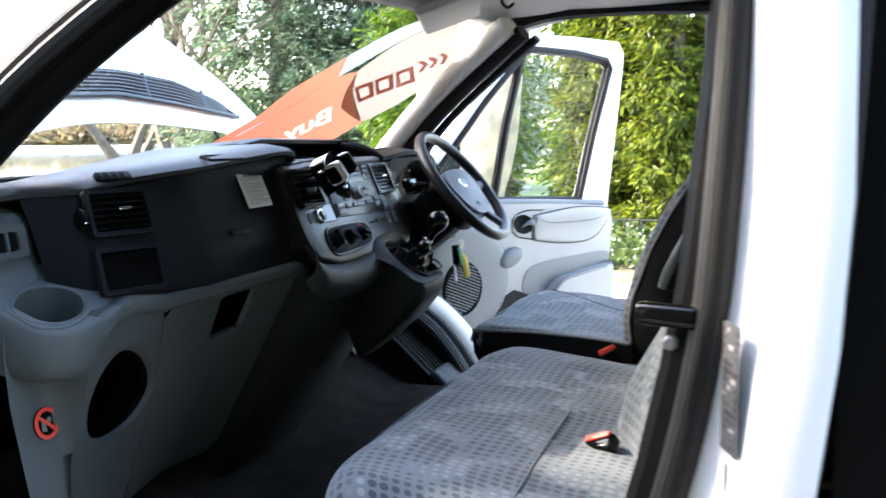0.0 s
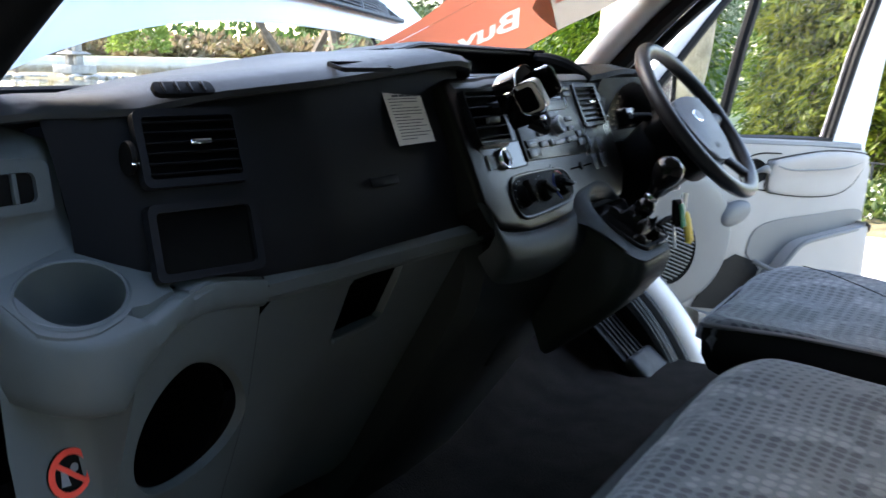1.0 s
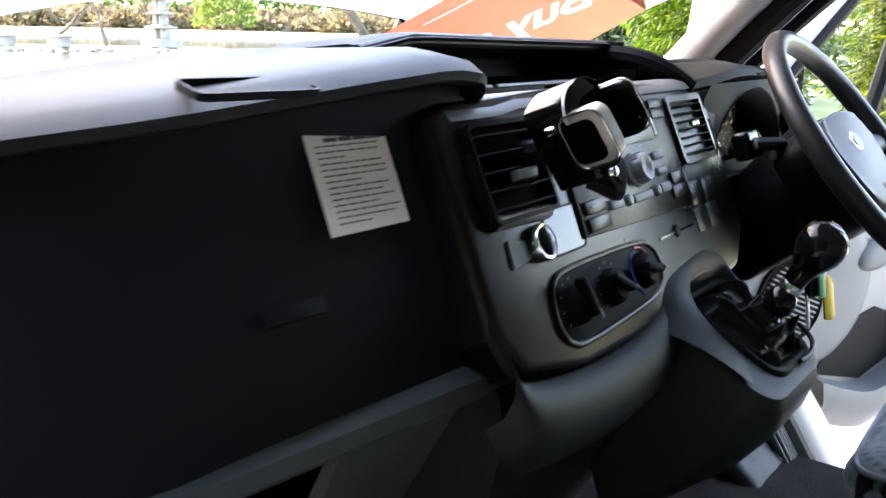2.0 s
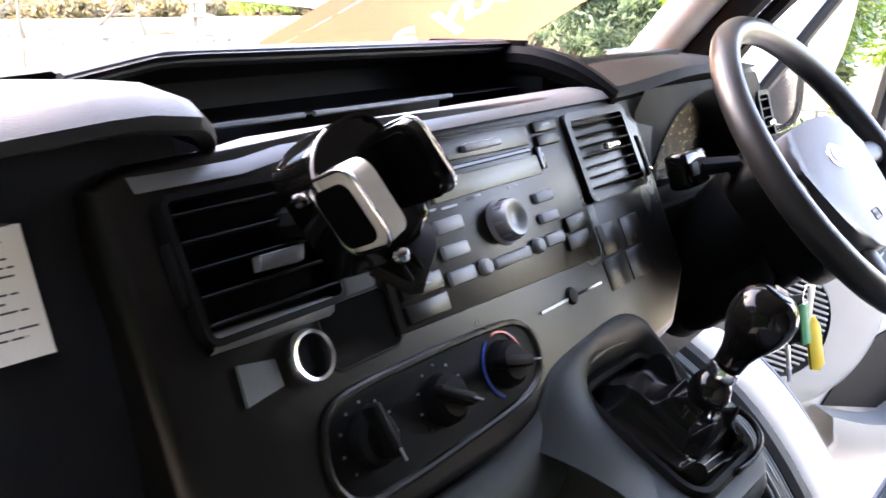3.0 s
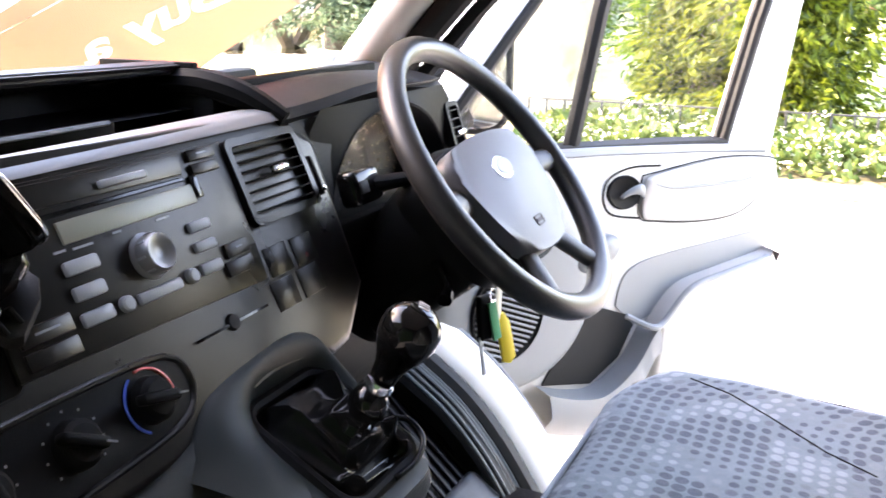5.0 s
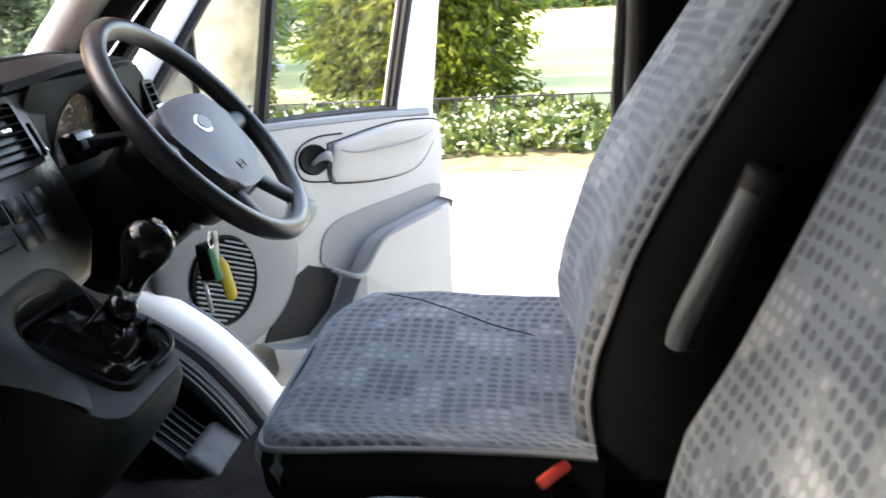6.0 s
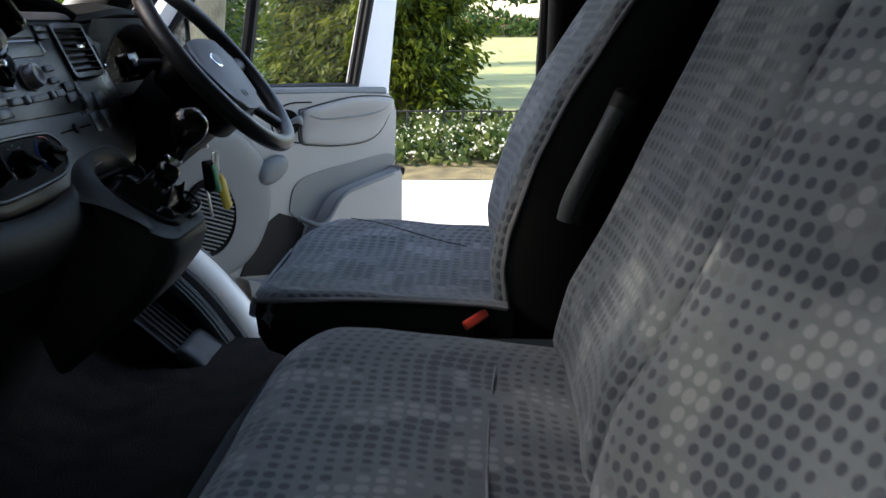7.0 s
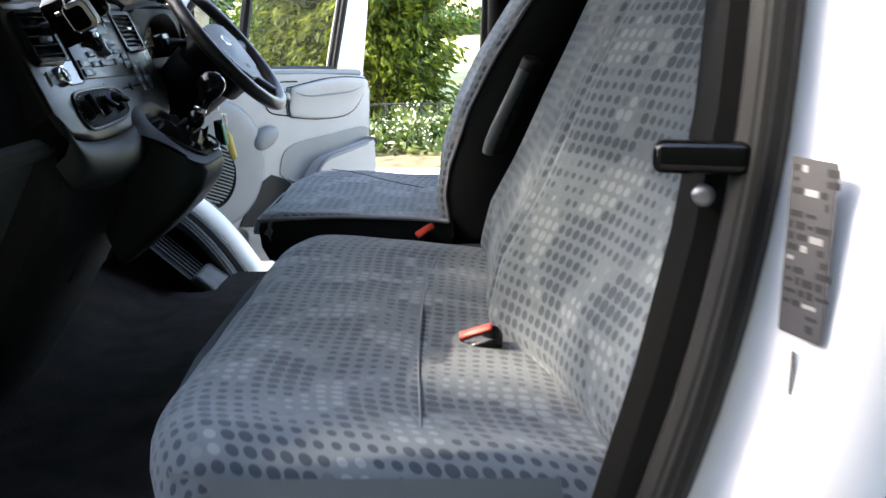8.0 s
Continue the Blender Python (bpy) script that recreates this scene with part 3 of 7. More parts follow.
for y in _ys:
    f, z = face_x(y), top_z(y)
    back = screen_x(y, 1.36) + 0.03
    _s.append([(f - 0.014, y, z - 0.020), (f + 0.001, y, z - 0.016), (f + 0.002, y, z - 0.009), (f - 0.012, y, z), (f - 0.05, y, z + 0.006), ((f + back) / 2, y, z - 0.004), (back, y, 1.37), (back - 0.02, y, 1.33)])
dpart("dash_top", loft(_s), DASHTOP, "dark grey dash top, sunlight put into its lighter tone", 40)
_s = []
for y in np.linspace(-0.792, -0.262, 36):
    f = face_x(y)
    _s.append([(f - 0.018, y, top_z(y) - 0.018), (f - 0.010, y, 1.37), (f + 0.010, y, 1.325), (f + 0.028, y, 1.27), (f + 0.036, y, 1.215), (f + 0.030, y, 1.195)])
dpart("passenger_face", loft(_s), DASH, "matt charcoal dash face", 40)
# rounded end of the top beside the shelf
_s = []
for k in range(9):
    w = math.pi / 2 * k / 8
    d, y = 1 - math.cos(w), -0.262 + 0.024 * math.sin(w)
    f, z, back = face_x(-0.262) - 0.020 * d, top_z(-0.262) - 0.030 * d, screen_x(-0.262, 1.36) + 0.03
    _s.append([(f - 0.014, y, z - 0.020 + 0.008 * d), (f + 0.001, y, z - 0.016 + 0.006 * d), (f + 0.002, y, z - 0.009), (f - 0.012, y, z), (f - 0.05, y, z + 0.006), ((f + back) / 2, y, z - 0.004), (back, y, 1.37), (back - 0.02, y, 1.33)])
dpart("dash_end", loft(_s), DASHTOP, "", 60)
PF = axes((0.002, -0.384, 1.357), (1.0, -0.10, 0.47))
# seam across the top, shallow flap recess and a faint badge recess
dpart("flap", frame_plate(axes((-0.016, -0.46, 1.4215), (0.22, -0.03, 1)), rounded(0.088, 0.032, 0.006), rounded(0.084, 0.028, 0.005), -0.004, 0.0012), DASH)
dpart("badge_recess", box(PF, (-0.075, -0.075, -0.007), (0.05, 0.012, 0.003), 0.0012), DASH)
# demister outlet on top
dem = dpart("demister_outlet", slab(axes((-0.058, -0.70, 1.398), (0.62, -0.16, 0.75)), rounded(0.066, 0.018, 0.006), -0.004, 0.002, 0.001), BLACK, "black slotted demister outlet")
for k in range(4):
    dpart("slat", box(axes((-0.058, -0.70, 1.398), (0.62, -0.16, 0.75)), (-0.023 + 0.0145 * k, 0, 0.003), (0.0025, 0.014, 0.003), 0.001), DASHTOP, parent=dem)


def vent(m, w, h, n, name="air_vent", tab=True, tilt=4, border=0.008, frame_mat=None, slat_mat=None, bars=3):
    """An air vent with its frame, slats, centre bars and thumb tab, in the frame m, centred."""
    # vent back painted near black for the shade behind the slats
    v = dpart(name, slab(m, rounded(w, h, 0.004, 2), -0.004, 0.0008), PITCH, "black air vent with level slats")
    dpart("vent_frame", frame_plate(m, rounded(w + 2 * border, h + 2 * border, 0.008), rounded(w, h, 0.004), -0.004, 0.0085), frame_mat or STACK, parent=v)
    for k in range(n):
        y = -h / 2 + h * (k + 0.5) / n
        mm = m @ Matrix.Translation((0, y, 0.0050)) @ Matrix.Rotation(radians(tilt), 4, "X")
        dpart("slat", box(mm, (0, 0, 0), (w - 0.001, 0.0018, 0.0065), 0.0006, 1), slat_mat or DGREY, parent=v)
    for k in range(bars):
        dpart("bar", box(m, (-w / 3 + w / 3 * k, 0, 0.0018), (0.0018, h - 0.002, 0.002), 0.0004, 1), BLACK, parent=v)
    if tab:
        dpart("tab", box(m, (0.008, 0.004, 0.009), (0.024, 0.006, 0.006), 0.002), CHROME, "small chrome thumb tab", parent=v)
    return v


VL = axes((-0.046, -0.706, 1.340), (1.0, -0.30, 0.38))
vent(VL, 0.098, 0.062, 6, tilt=4, frame_mat=DASH, slat_mat=BLACK, bars=0)
wheel_l = dpart("thumb_wheel", lathe(VL @ Matrix.Translation((-0.062, -0.005, -0.006)) @ Matrix.Rotation(radians(90), 4, "Y"), [(0, -0.003), (0.016, -0.003), (0.017, 0), (0.016, 0.003), (0, 0.003)], 20), BLACK)
dpart("thumb_mark", box(VL, (-0.062, -0.014, 0.007), (0.008, 0.003, 0.003), 0.001), CHROME, parent=wheel_l)
# open storage recess below the vent
RL = axes((-0.020, -0.712, 1.252), (1.0, -0.30, 0.30))
rec = dpart("storage_recess", slab(RL, rounded(0.108, 0.066, 0.006), -0.010, -0.0025), GLOSS, "dark open storage recess")
dpart("recess_frame", frame_plate(RL, rounded(0.118, 0.076, 0.008), rounded(0.102, 0.060, 0.005), -0.01, 0.004), DASH, parent=rec)

# grey ledge under the face, swelling into the tilted cup holder pod at the door
PC, PN = Vector((-0.076, -0.831, 1.2115)), Vector((0.34, -0.23, 0.91)).normalized()


def pod_z(x, y):
    return PC.z - (PN.x * (x - PC.x) + PN.y * (y - PC.y)) / PN.z


def ledge(y):
    f = float(np.interp(y, [-0.98, -0.86, -0.78, -0.70, -0.65, -0.50, -0.29], [-0.005, 0.012, 0.006, -0.006, 0.002, 0.030, 0.062]))
    z = float(np.interp(y, [-0.72, -0.65, -0.50, -0.29], [1.212, 1.202, 1.207, 1.213])) if y > -0.72 else pod_z(f, y)
    if -0.80 < y <= -0.72:
        k = (y + 0.80) / 0.08
        z = pod_z(f, y) * (1 - k) + 1.212 * k
    b = float(np.interp(y, [-0.98, -0.83, -0.75, -0.65, -0.50, -0.29], [-0.24, -0.22, -0.06, -0.01, 0.005, 0.035]))
    return [(b - 0.03, y, z + 0.004), (b, y, z + 0.004), (f - 0.008, y, z), (f, y, z - 0.008), (f - 0.001, y, z - 0.022), (f - 0.010, y, z - 0.030), (f - 0.03, y, z - 0.034)]


dpart("ledge", loft([ledge(y) for y in np.linspace(-0.752, -0.6505, 12)]), GREY, "grey ledge beside the glovebox", 40)
_s = []
_rim = spline([(-0.150, -0.886, 0), (-0.110, -0.888, 0), (-0.060, -0.886, 0), (-0.030, -0.872, 0), (-0.009, -0.845, 0), (-0.001, -0.806, 0), (0.001, -0.775, 0), (-0.001, -0.745, 0), (-0.003, -0.715, 0), (-0.003, -0.690, 0), (0.004, -0.6507, 0)], 60)
for k, p in enumerate(_rim):
    x, y = p.x, p.y
    z = pod_z(x, y) if y < -0.80 else ledge(y)[3][2] + 0.006
    j = min(1.0, max(0.0, (y + 0.830) / 0.07))
    lo, mx, my = 1.104 * (1 - j) + 1.176 * j, -0.075 * (1 - j) - 0.03 * j, -0.800 * (1 - j) + y * j
    sec = [(x + (PC.x - x) * 0.34, y + (PC.y - y) * 0.34, pod_z(x + (PC.x - x) * 0.34, y + (PC.y - y) * 0.34) - 0.0008)] if y < -0.80 else [(x - 0.03, y, z - 0.0006)]
    drop = [(0.0, 0.0), (0.003, 0.003), (0.011, 0.009), (0.030, 0.016), (z - lo - 0.025, 0.021), (z - lo - 0.008, 0.026), (z - lo, 0.030), (z - lo, 0.033)]
    for f, (a, b) in zip((0.07, 0.02, 0.0, 0.0, 0.03, 0.10, 0.25, 0.8), drop):
        sec.append((x + (mx - x) * f, y + (my - y) * f, z - a * (1 - j) - b * j))
    _s.append(sec)
dpart("pod_nose", loft(_s), GREY, "rounded grey front of the cup holder pod", 60)
_ol, _il = [], []
for k in range(48):
    a = 2 * math.pi * k / 48
    dx, dy = math.cos(a), math.sin(a)
    t = min((0.0555 if dx > 0 else 0.085) / max(abs(dx), 1e-6), (0.075 if dy > 0 else 0.0525) / max(abs(dy), 1e-6))
    if dx > -0.3 and dy < 0.6:
        t = min(t, 0.0565)
    _ol.append((PC.x + t * dx, PC.y + t * dy))
    _il.append((PC.x + 0.0495 * dx, PC.y + 0.0495 * dy))
_s = [[(x, y, pod_z(x, y) + h) for x, y in line] for line, h in ((_ol, -0.012), (_ol, 0.0), (_il, 0.0), (_il, -0.012))]
dpart("pod_top", loft(_s, closed=True), GREY, "grey pod top with round opening", 40)
dpart("ledge", loft([ledge(y) for y in np.linspace(-0.6485, -0.285, 20)]), GREY, "grey glovebox ledge", 40)
CUP = Matrix.Translation(PC) @ PN.to_track_quat("Z", "Y").to_matrix().to_4x4()
cup = dpart("cup_holder", lathe(CUP, [(0.0, -0.085), (0.036, -0.085), (0.042, -0.080), (0.0485, 0.001), (0.0505, 0.0022), (0.0535, 0.0006)], 40), GREY, "round moulded cup holder")
# side pod with a small side outlet, rising to the pillar
_pod = []
for y in np.linspace(-0.892, -0.775, 12):
    k = (y + 0.892) / 0.117
    _pod.append([(-0.30, y, 1.36), (-0.20 + 0.02 * k, y, 1.345), (-0.165, y, 1.33), (-0.158, y, 1.29), (-0.155, y, pod_z(-0.15, y) + 0.025), (-0.148, y, pod_z(-0.148, y) + 0.008), (-0.132, y, pod_z(-0.132, y) + 0.0005)])
dpart("side_pod", loft(_pod), GREY, "grey side pod with window outlet", 40)
SO = axes((-0.157, -0.842, 1.302), (1, 0.0, 0.15))
so = dpart("side_outlet", frame_plate(SO, rounded(0.100, 0.050, 0.008), rounded(0.068, 0.030, 0.008), 0, 0.008), GREY, "grey window demister outlet")
dpart("outlet_back", slab(SO, rounded(0.068, 0.030, 0.007), 0.0005, 0.0025), BLACK, parent=so)
for k in (-0.012, 0.012):
    dpart("slat", box(SO, (k, 0, 0.005), (0.005, 0.029, 0.006), 0.001), GREY, parent=so)

# lower panel with pull recess, and the column with the round opening
def low_x(y, z):
    return float(np.interp(y, [-0.98, -0.80, -0.70, -0.65, -0.42, -0.27], [-0.014, -0.012, -0.010, -0.005, 0.022, 0.040])) - (1.178 - z) * float(np.interp(y, [-0.9, -0.65, -0.45], [0.30, 0.36, 0.55]))


def sheet(y0, y1, z0, z1, ny=10, nz=8, hole=None):
    own = bmesh.new()
    g = [[own.verts.new((low_x(y, z), y, z)) for z in np.linspace(z1(y), z0, nz)] for y in np.linspace(y0, y1, ny)]
    for i in range(ny - 1):
        for j in range(nz - 1):
            own.faces.new((g[i][j], g[i + 1][j], g[i + 1][j + 1], g[i][j + 1]))
    return own


def holed(y0, y1, z0, z1, cy, cz, ring, n=48):
    """A sheet with an opening: outline against ring, ring points given in y, z round the centre."""
    outer = []
    for k in range(n):
        a = 2 * math.pi * k / n
        dy, dz = math.cos(a), math.sin(a)
        t = min(((y1 if dy > 0 else y0) - cy) / dy if abs(dy) > 1e-6 else 9, ((z1 if dz > 0 else z0) - cz) / dz if abs(dz) > 1e-6 else 9)
        outer.append((cy + t * dy, cz + t * dz))
    inner = [ring(2 * math.pi * k / n) for k in range(n)]
    secs = []
    for f in (0, 0.5, 0.8, 1.0):
        secs.append([(low_x(o[0] * (1 - f) + i[0] * f, o[1] * (1 - f) + i[1] * f), o[0] * (1 - f) + i[0] * f, o[1] * (1 - f) + i[1] * f) for o, i in zip(outer, inner)])
    secs.append([(x - 0.010, y * 0.94 + cy * 0.06, z * 0.94 + cz * 0.06) for x, y, z in secs[-1]])
    # the grey panel's hollow is coloured near black, in place of its shade
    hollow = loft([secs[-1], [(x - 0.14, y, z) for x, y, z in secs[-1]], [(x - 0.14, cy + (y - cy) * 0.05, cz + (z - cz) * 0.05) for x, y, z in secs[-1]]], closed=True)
    dpart("hollow", hollow, PITCH, "inside of the opening, painted near black for its shade")
    own = bmesh.new()
    rows = [[own.verts.new(p) for p in s] for s in secs]
    for a, b in zip(rows, rows[1:]):
        for k in range(n):
            own.faces.new((a[k], a[(k + 1) % n], b[(k + 1) % n], b[k]))
    return own


def egg(a):
    z = 0.080 * math.sin(a) * (1 - 0.05 * math.cos(a))
    return (-0.718 + 0.066 * math.cos(a) * (1 - 1.2 * z) - 0.05 * z, 1.044 + z)


def seam_shift(own):
    """The joint between column and glovebox swings round the opening."""
    for v in own.verts:
        w = max(0.0, 1 - abs(v.co.y + 0.6495) / 0.085)
        v.co.y += 0.024 * w * min(1.0, max(0.0, (1.165 - v.co.z) / 0.13))
    return own


dpart("side_column", seam_shift(holed(-0.800, -0.6498, 0.80, 1.188, -0.717, 1.042, egg)), GREY, "grey lower column with round opening", 50)
_zs = (1.176, 1.13, 1.06, 0.97, 0.84)
_xs = (-0.110, -0.112, -0.106, -0.088, -0.06)
_s = [[(x, y, z) for x, z in zip(_xs, _zs)] for y in (-0.888, -0.865, -0.835)]
_s += [[(x + k * (low_x(-0.8, z) - x), y, z) for x, z in zip(_xs, _zs)] for y, k in ((-0.818, 0.10), (-0.807, 0.40), (-0.802, 0.80), (-0.8, 1.0))]
dpart("side_recess", loft(_s), GREY, "recessed grey side panel", 60)
# glovebox lid with its recessed pull
CY, CZ = -0.460, 1.134


def rect_ring(a):
    c, s = math.cos(a), math.sin(a)
    k = 1 / max(abs(c) / 0.046, abs(s) / 0.041)
    return (CY + k * c - 0.005 * (k * s / 0.04), CZ + k * s + 0.10 * k * c)


glove = dpart("glovebox_lid", seam_shift(holed(-0.6491, -0.285, 0.80, 1.180, CY, CZ, rect_ring)), GREY, "grey glovebox lid with recessed pull", 30)
dpart("pull_lip", box(axes((low_x(CY, CZ - 0.042) + 0.002, CY, CZ - 0.044), (1, 0, -0.4)) @ Matrix.Rotation(radians(6), 4, 'Z'), (0, 0, 0), (0.088, 0.010, 0.008), 0.003), GREY, parent=glove)

# ---------- centre stack ----------
SF = axes((0.047, 0.087, 1.290), (1.0, 0.035, 0.45))
# carcass: rounded block behind the face, down to the floor tunnel
_out = [(-0.405, 0.118), (-0.412, -0.05), (-0.385, -0.085), (-0.30, -0.104), (-0.165, -0.106), (-0.125, -0.094), (-0.080, -0.079), (-0.02, -0.074), (0.030, -0.080), (0.050, -0.093), (0.066, -0.104), (0.10, -0.10), (0.155, -0.06), (0.168, 0.09), (0.11, 0.126), (-0.2, 0.130), (-0.38, 0.128)]
dpart("stack_face", slab(SF, _out, -0.14, 0.0, 0.010, 3), STACK, "dark blue-black centre console face")
dpart("stack_roll", loft([[SF @ Vector((u, v + (0.004 if u > -0.3 else 0), z)) for v, z in ((0.110, 0.003), (0.119, 0.0), (0.127, -0.010), (0.133, -0.026), (0.134, -0.05), (0.130, -0.075), (0.118, -0.095))] for u in np.linspace(-0.385, 0.128, 16)]), SATIN, "silvery roll along the top of the console", 50)
# radio
radio = dpart("radio", slab(SF, [(-0.236, 0.112), (-0.243, -0.006), (0.012, -0.014), (0.021, 0.108)], 0.0, 0.004, 0.0015), STACK, "dark car radio with silver buttons")
dpart("radio_upper", slab(SF, [(-0.205, 0.109), (-0.205, 0.092), (-0.04, 0.089), (-0.036, 0.105)], 0.004, 0.0065, 0.0012), STACK, parent=radio)
dpart("eject_key", box(SF, (-0.104, 0.0965, 0.0085), (0.046, 0.0058, 0.005), 0.0015), KEYGREY, parent=radio)
dpart("disc_slot", box(SF, (-0.110, 0.0855, 0.0042), (0.142, 0.0036, 0.002), 0.0008, 1), GLOSS, "black disc slot", parent=radio)
dpart("display", box(SF, (-0.104, 0.0725, 0.0045), (0.138, 0.0155, 0.003), 0.001), LCD, "pale grey radio display", parent=radio)
dpart("display_end", box(SF, (-0.030, 0.077, 0.0045), (0.010, 0.0185, 0.004), 0.001), GLOSS, parent=radio)
KN = at(SF, -0.106, 0.039, 0.004)
knob = dpart("volume_knob", lathe(KN, [(0.0, 0.011), (0.006, 0.0115), (0.0095, 0.0138), (0.0130, 0.0142), (0.0146, 0.012), (0.0150, 0.003), (0.0175, 0.001), (0.0182, -0.002)], 36), KNOBGREY, "round dull silver volume knob", parent=radio)
for k in range(16):
    dpart("grip", box(KN @ Matrix.Rotation(2 * math.pi * k / 16, 4, "Z"), (0.0151, 0, 0.0075), (0.0008, 0.0020, 0.008)), KEYGREY, parent=radio) if k % 2 == 0 else None
for (u, v, w, h) in ((-0.167, 0.049, 0.030, 0.010), (-0.169, 0.0315, 0.028, 0.010), (-0.171, 0.0140, 0.028, 0.010),
                     (-0.045, 0.0475, 0.025, 0.0085), (-0.047, 0.0315, 0.025, 0.0085), (-0.050, 0.0140, 0.026, 0.0095), (-0.110, 0.0125, 0.046, 0.0085)):
    dpart("button", box(SF, (u, v, 0.0055), (w, h, 0.005), 0.0022), KEYGREY, parent=radio)
for u, v in ((-0.1445, 0.0135), (-0.0745, 0.0135)):
    dpart("button", lathe(at(SF, u, v, 0.004), [(0, 0.006), (0.0045, 0.0055), (0.0058, 0.004), (0.006, 0)], 18), KEYGREY, parent=radio)
for (u, v, w, h) in ((-0.010, 0.1015, 0.034, 0.009), (-0.011, 0.0905, 0.034, 0.009), (-0.0135, 0.020, 0.030, 0.012), (-0.0175, 0.006, 0.034, 0.0125), (-0.213, 0.018, 0.042, 0.012), (-0.214, 0.003, 0.042, 0.012)):
    dpart("button", box(SF, (u, v, 0.0055), (w, h, 0.003), 0.001), STACK, parent=radio)
for (u, v, w) in ((-0.178, 0.0615, 0.010), (-0.158, 0.0605, 0.018), (-0.128, 0.0622, 0.008), (-0.078, 0.0615, 0.014), (-0.010, 0.102, 0.012), (-0.012, 0.021, 0.008), (-0.213, 0.0185, 0.020), (-0.214, 0.0035, 0.018)):
    dpart("lettering", box(SF, (u, v, 0.0072 if w in (0.012, 0.008, 0.020) else 0.0044), (w, 0.0016, 0.0006)), KEYGREY, parent=radio)
# centre vents
vent(at(SF, 0.075, 0.068, -0.001), 0.094, 0.064, 7, border=0.007, slat_mat=BLACK, bars=0)
tw = dpart("thumb_wheel", box(SF, (0.139, 0.055, 0.001), (0.006, 0.040, 0.012), 0.003), BLACK)
dpart("thumb_mark", box(SF, (0.139, 0.041, 0.0075), (0.006, 0.005, 0.003), 0.001), CHROME, parent=tw)
vl = vent(at(SF, -0.328, 0.066, 0.001), 0.092, 0.072, 5, tab=False, border=0.004, frame_mat=BLACK, slat_mat=BLACK, bars=0)
dpart("tab", slab(at(SF, -0.318, 0.060, 0.006), [(-0.017, -0.004), (0.014, -0.005), (0.018, 0.004), (-0.015, 0.004)], 0.0, 0.007, 0.002), SATIN, "grey thumb tab", parent=vl)
dpart("vent_lip", loft([[SF @ Vector((u, 0.0285 + 0.004 * math.sin(9 * u) + a, z)) for a, z in ((-0.006, 0.001), (-0.004, 0.006), (0.001, 0.009), (0.005, 0.007), (0.006, 0.001))] for u in np.linspace(-0.374, -0.290, 14)]), SATIN, "silvery lip under the vent", 60, parent=vl)
dpart("thumb_wheel", box(SF, (-0.378, 0.066, 0.001), (0.006, 0.034, 0.012), 0.003), BLACK)
# cigarette lighter socket: chrome ring with an orange throat, pale label
lighter = dpart("power_socket", lathe(at(SF, -0.316, 0.004, 0.0), [(0.0155, 0.0), (0.0155, 0.006), (0.0142, 0.0085), (0.0122, 0.008), (0.0112, 0.004), (0.011, -0.02)], 32), CHROME, "chrome-ringed power socket")
dpart("socket_hole", lathe(at(SF, -0.316, 0.004, 0.0), [(0, 0.0015), (0.0113, 0.0015)], 24), BLACK, parent=lighter)
dpart("socket_label", slab(SF, [(-0.362, 0.014), (-0.364, -0.008), (-0.338, -0.005), (-0.338, 0.010)], 0.0005, 0.0025), GREY, parent=lighter)
dpart("blank_panel", frame_plate(SF, rounded(0.062, 0.040, 0.008, 4, -0.270, 0.008), rounded(0.059, 0.037, 0.007, 4, -0.270, 0.008), -0.001, 0.0015), BLACK, "rounded blank beside the socket")
dpart("blank_plate", slab(SF, rounded(0.058, 0.036, 0.007, 4, -0.270, 0.008), -0.001, 0.0008), GLOSS)
# card slot with a coin-like catch
slotp = dpart("card_slot", box(at(SF, -0.047, -0.0335, 0.0, 0.0), (0, 0, 0.0005), (0.094, 0.0022, 0.003)), GLOSS, "thin card slot")
dpart("slot_catch", lathe(at(SF, -0.047, -0.0325, 0.0), [(0, 0.004), (0.006, 0.003), (0.0072, 0.0)], 20), DGREY, parent=slotp)
# blanked switches under the right vent
for (u, v, w, h) in ((0.039, -0.003, 0.034, 0.026), (0.031, -0.032, 0.034, 0.026), (0.080, -0.004, 0.034, 0.026), (0.072, -0.032, 0.034, 0.026)):
    dpart("switch", box(SF, (u, v, 0.0002), (w, h, 0.0016), 0.0006), STACK)
dpart("switch_mark", box(SF, (0.080, -0.010, 0.0010), (0.004, 0.004, 0.0008)), DULLRED)
# heater panel: long pill with three rotary knobs
HP = [(-0.330, -0.060), (-0.322, -0.078), (-0.300, -0.086), (-0.150, -0.082), (-0.122, -0.074), (-0.112, -0.056), (-0.116, -0.038), (-0.138, -0.026), (-0.300, -0.022), (-0.322, -0.032)]
for _ in range(2):
    HP = [q for a, b in zip(HP, HP[1:] + HP[:1]) for q in ((0.78 * a[0] + 0.22 * b[0], 0.78 * a[1] + 0.22 * b[1]), (0.22 * a[0] + 0.78 * b[0], 0.22 * a[1] + 0.78 * b[1]))]
heater = dpart("heater_panel", slab(SF, HP, -0.002, 0.0015, 0.001), BLACK, "black heater panel with three rotary knobs")
dpart("heater_rim", tube([SF @ Vector((x, y, 0.001)) for x, y in HP], 0.0028, 8, ring=True), STACK, parent=heater)
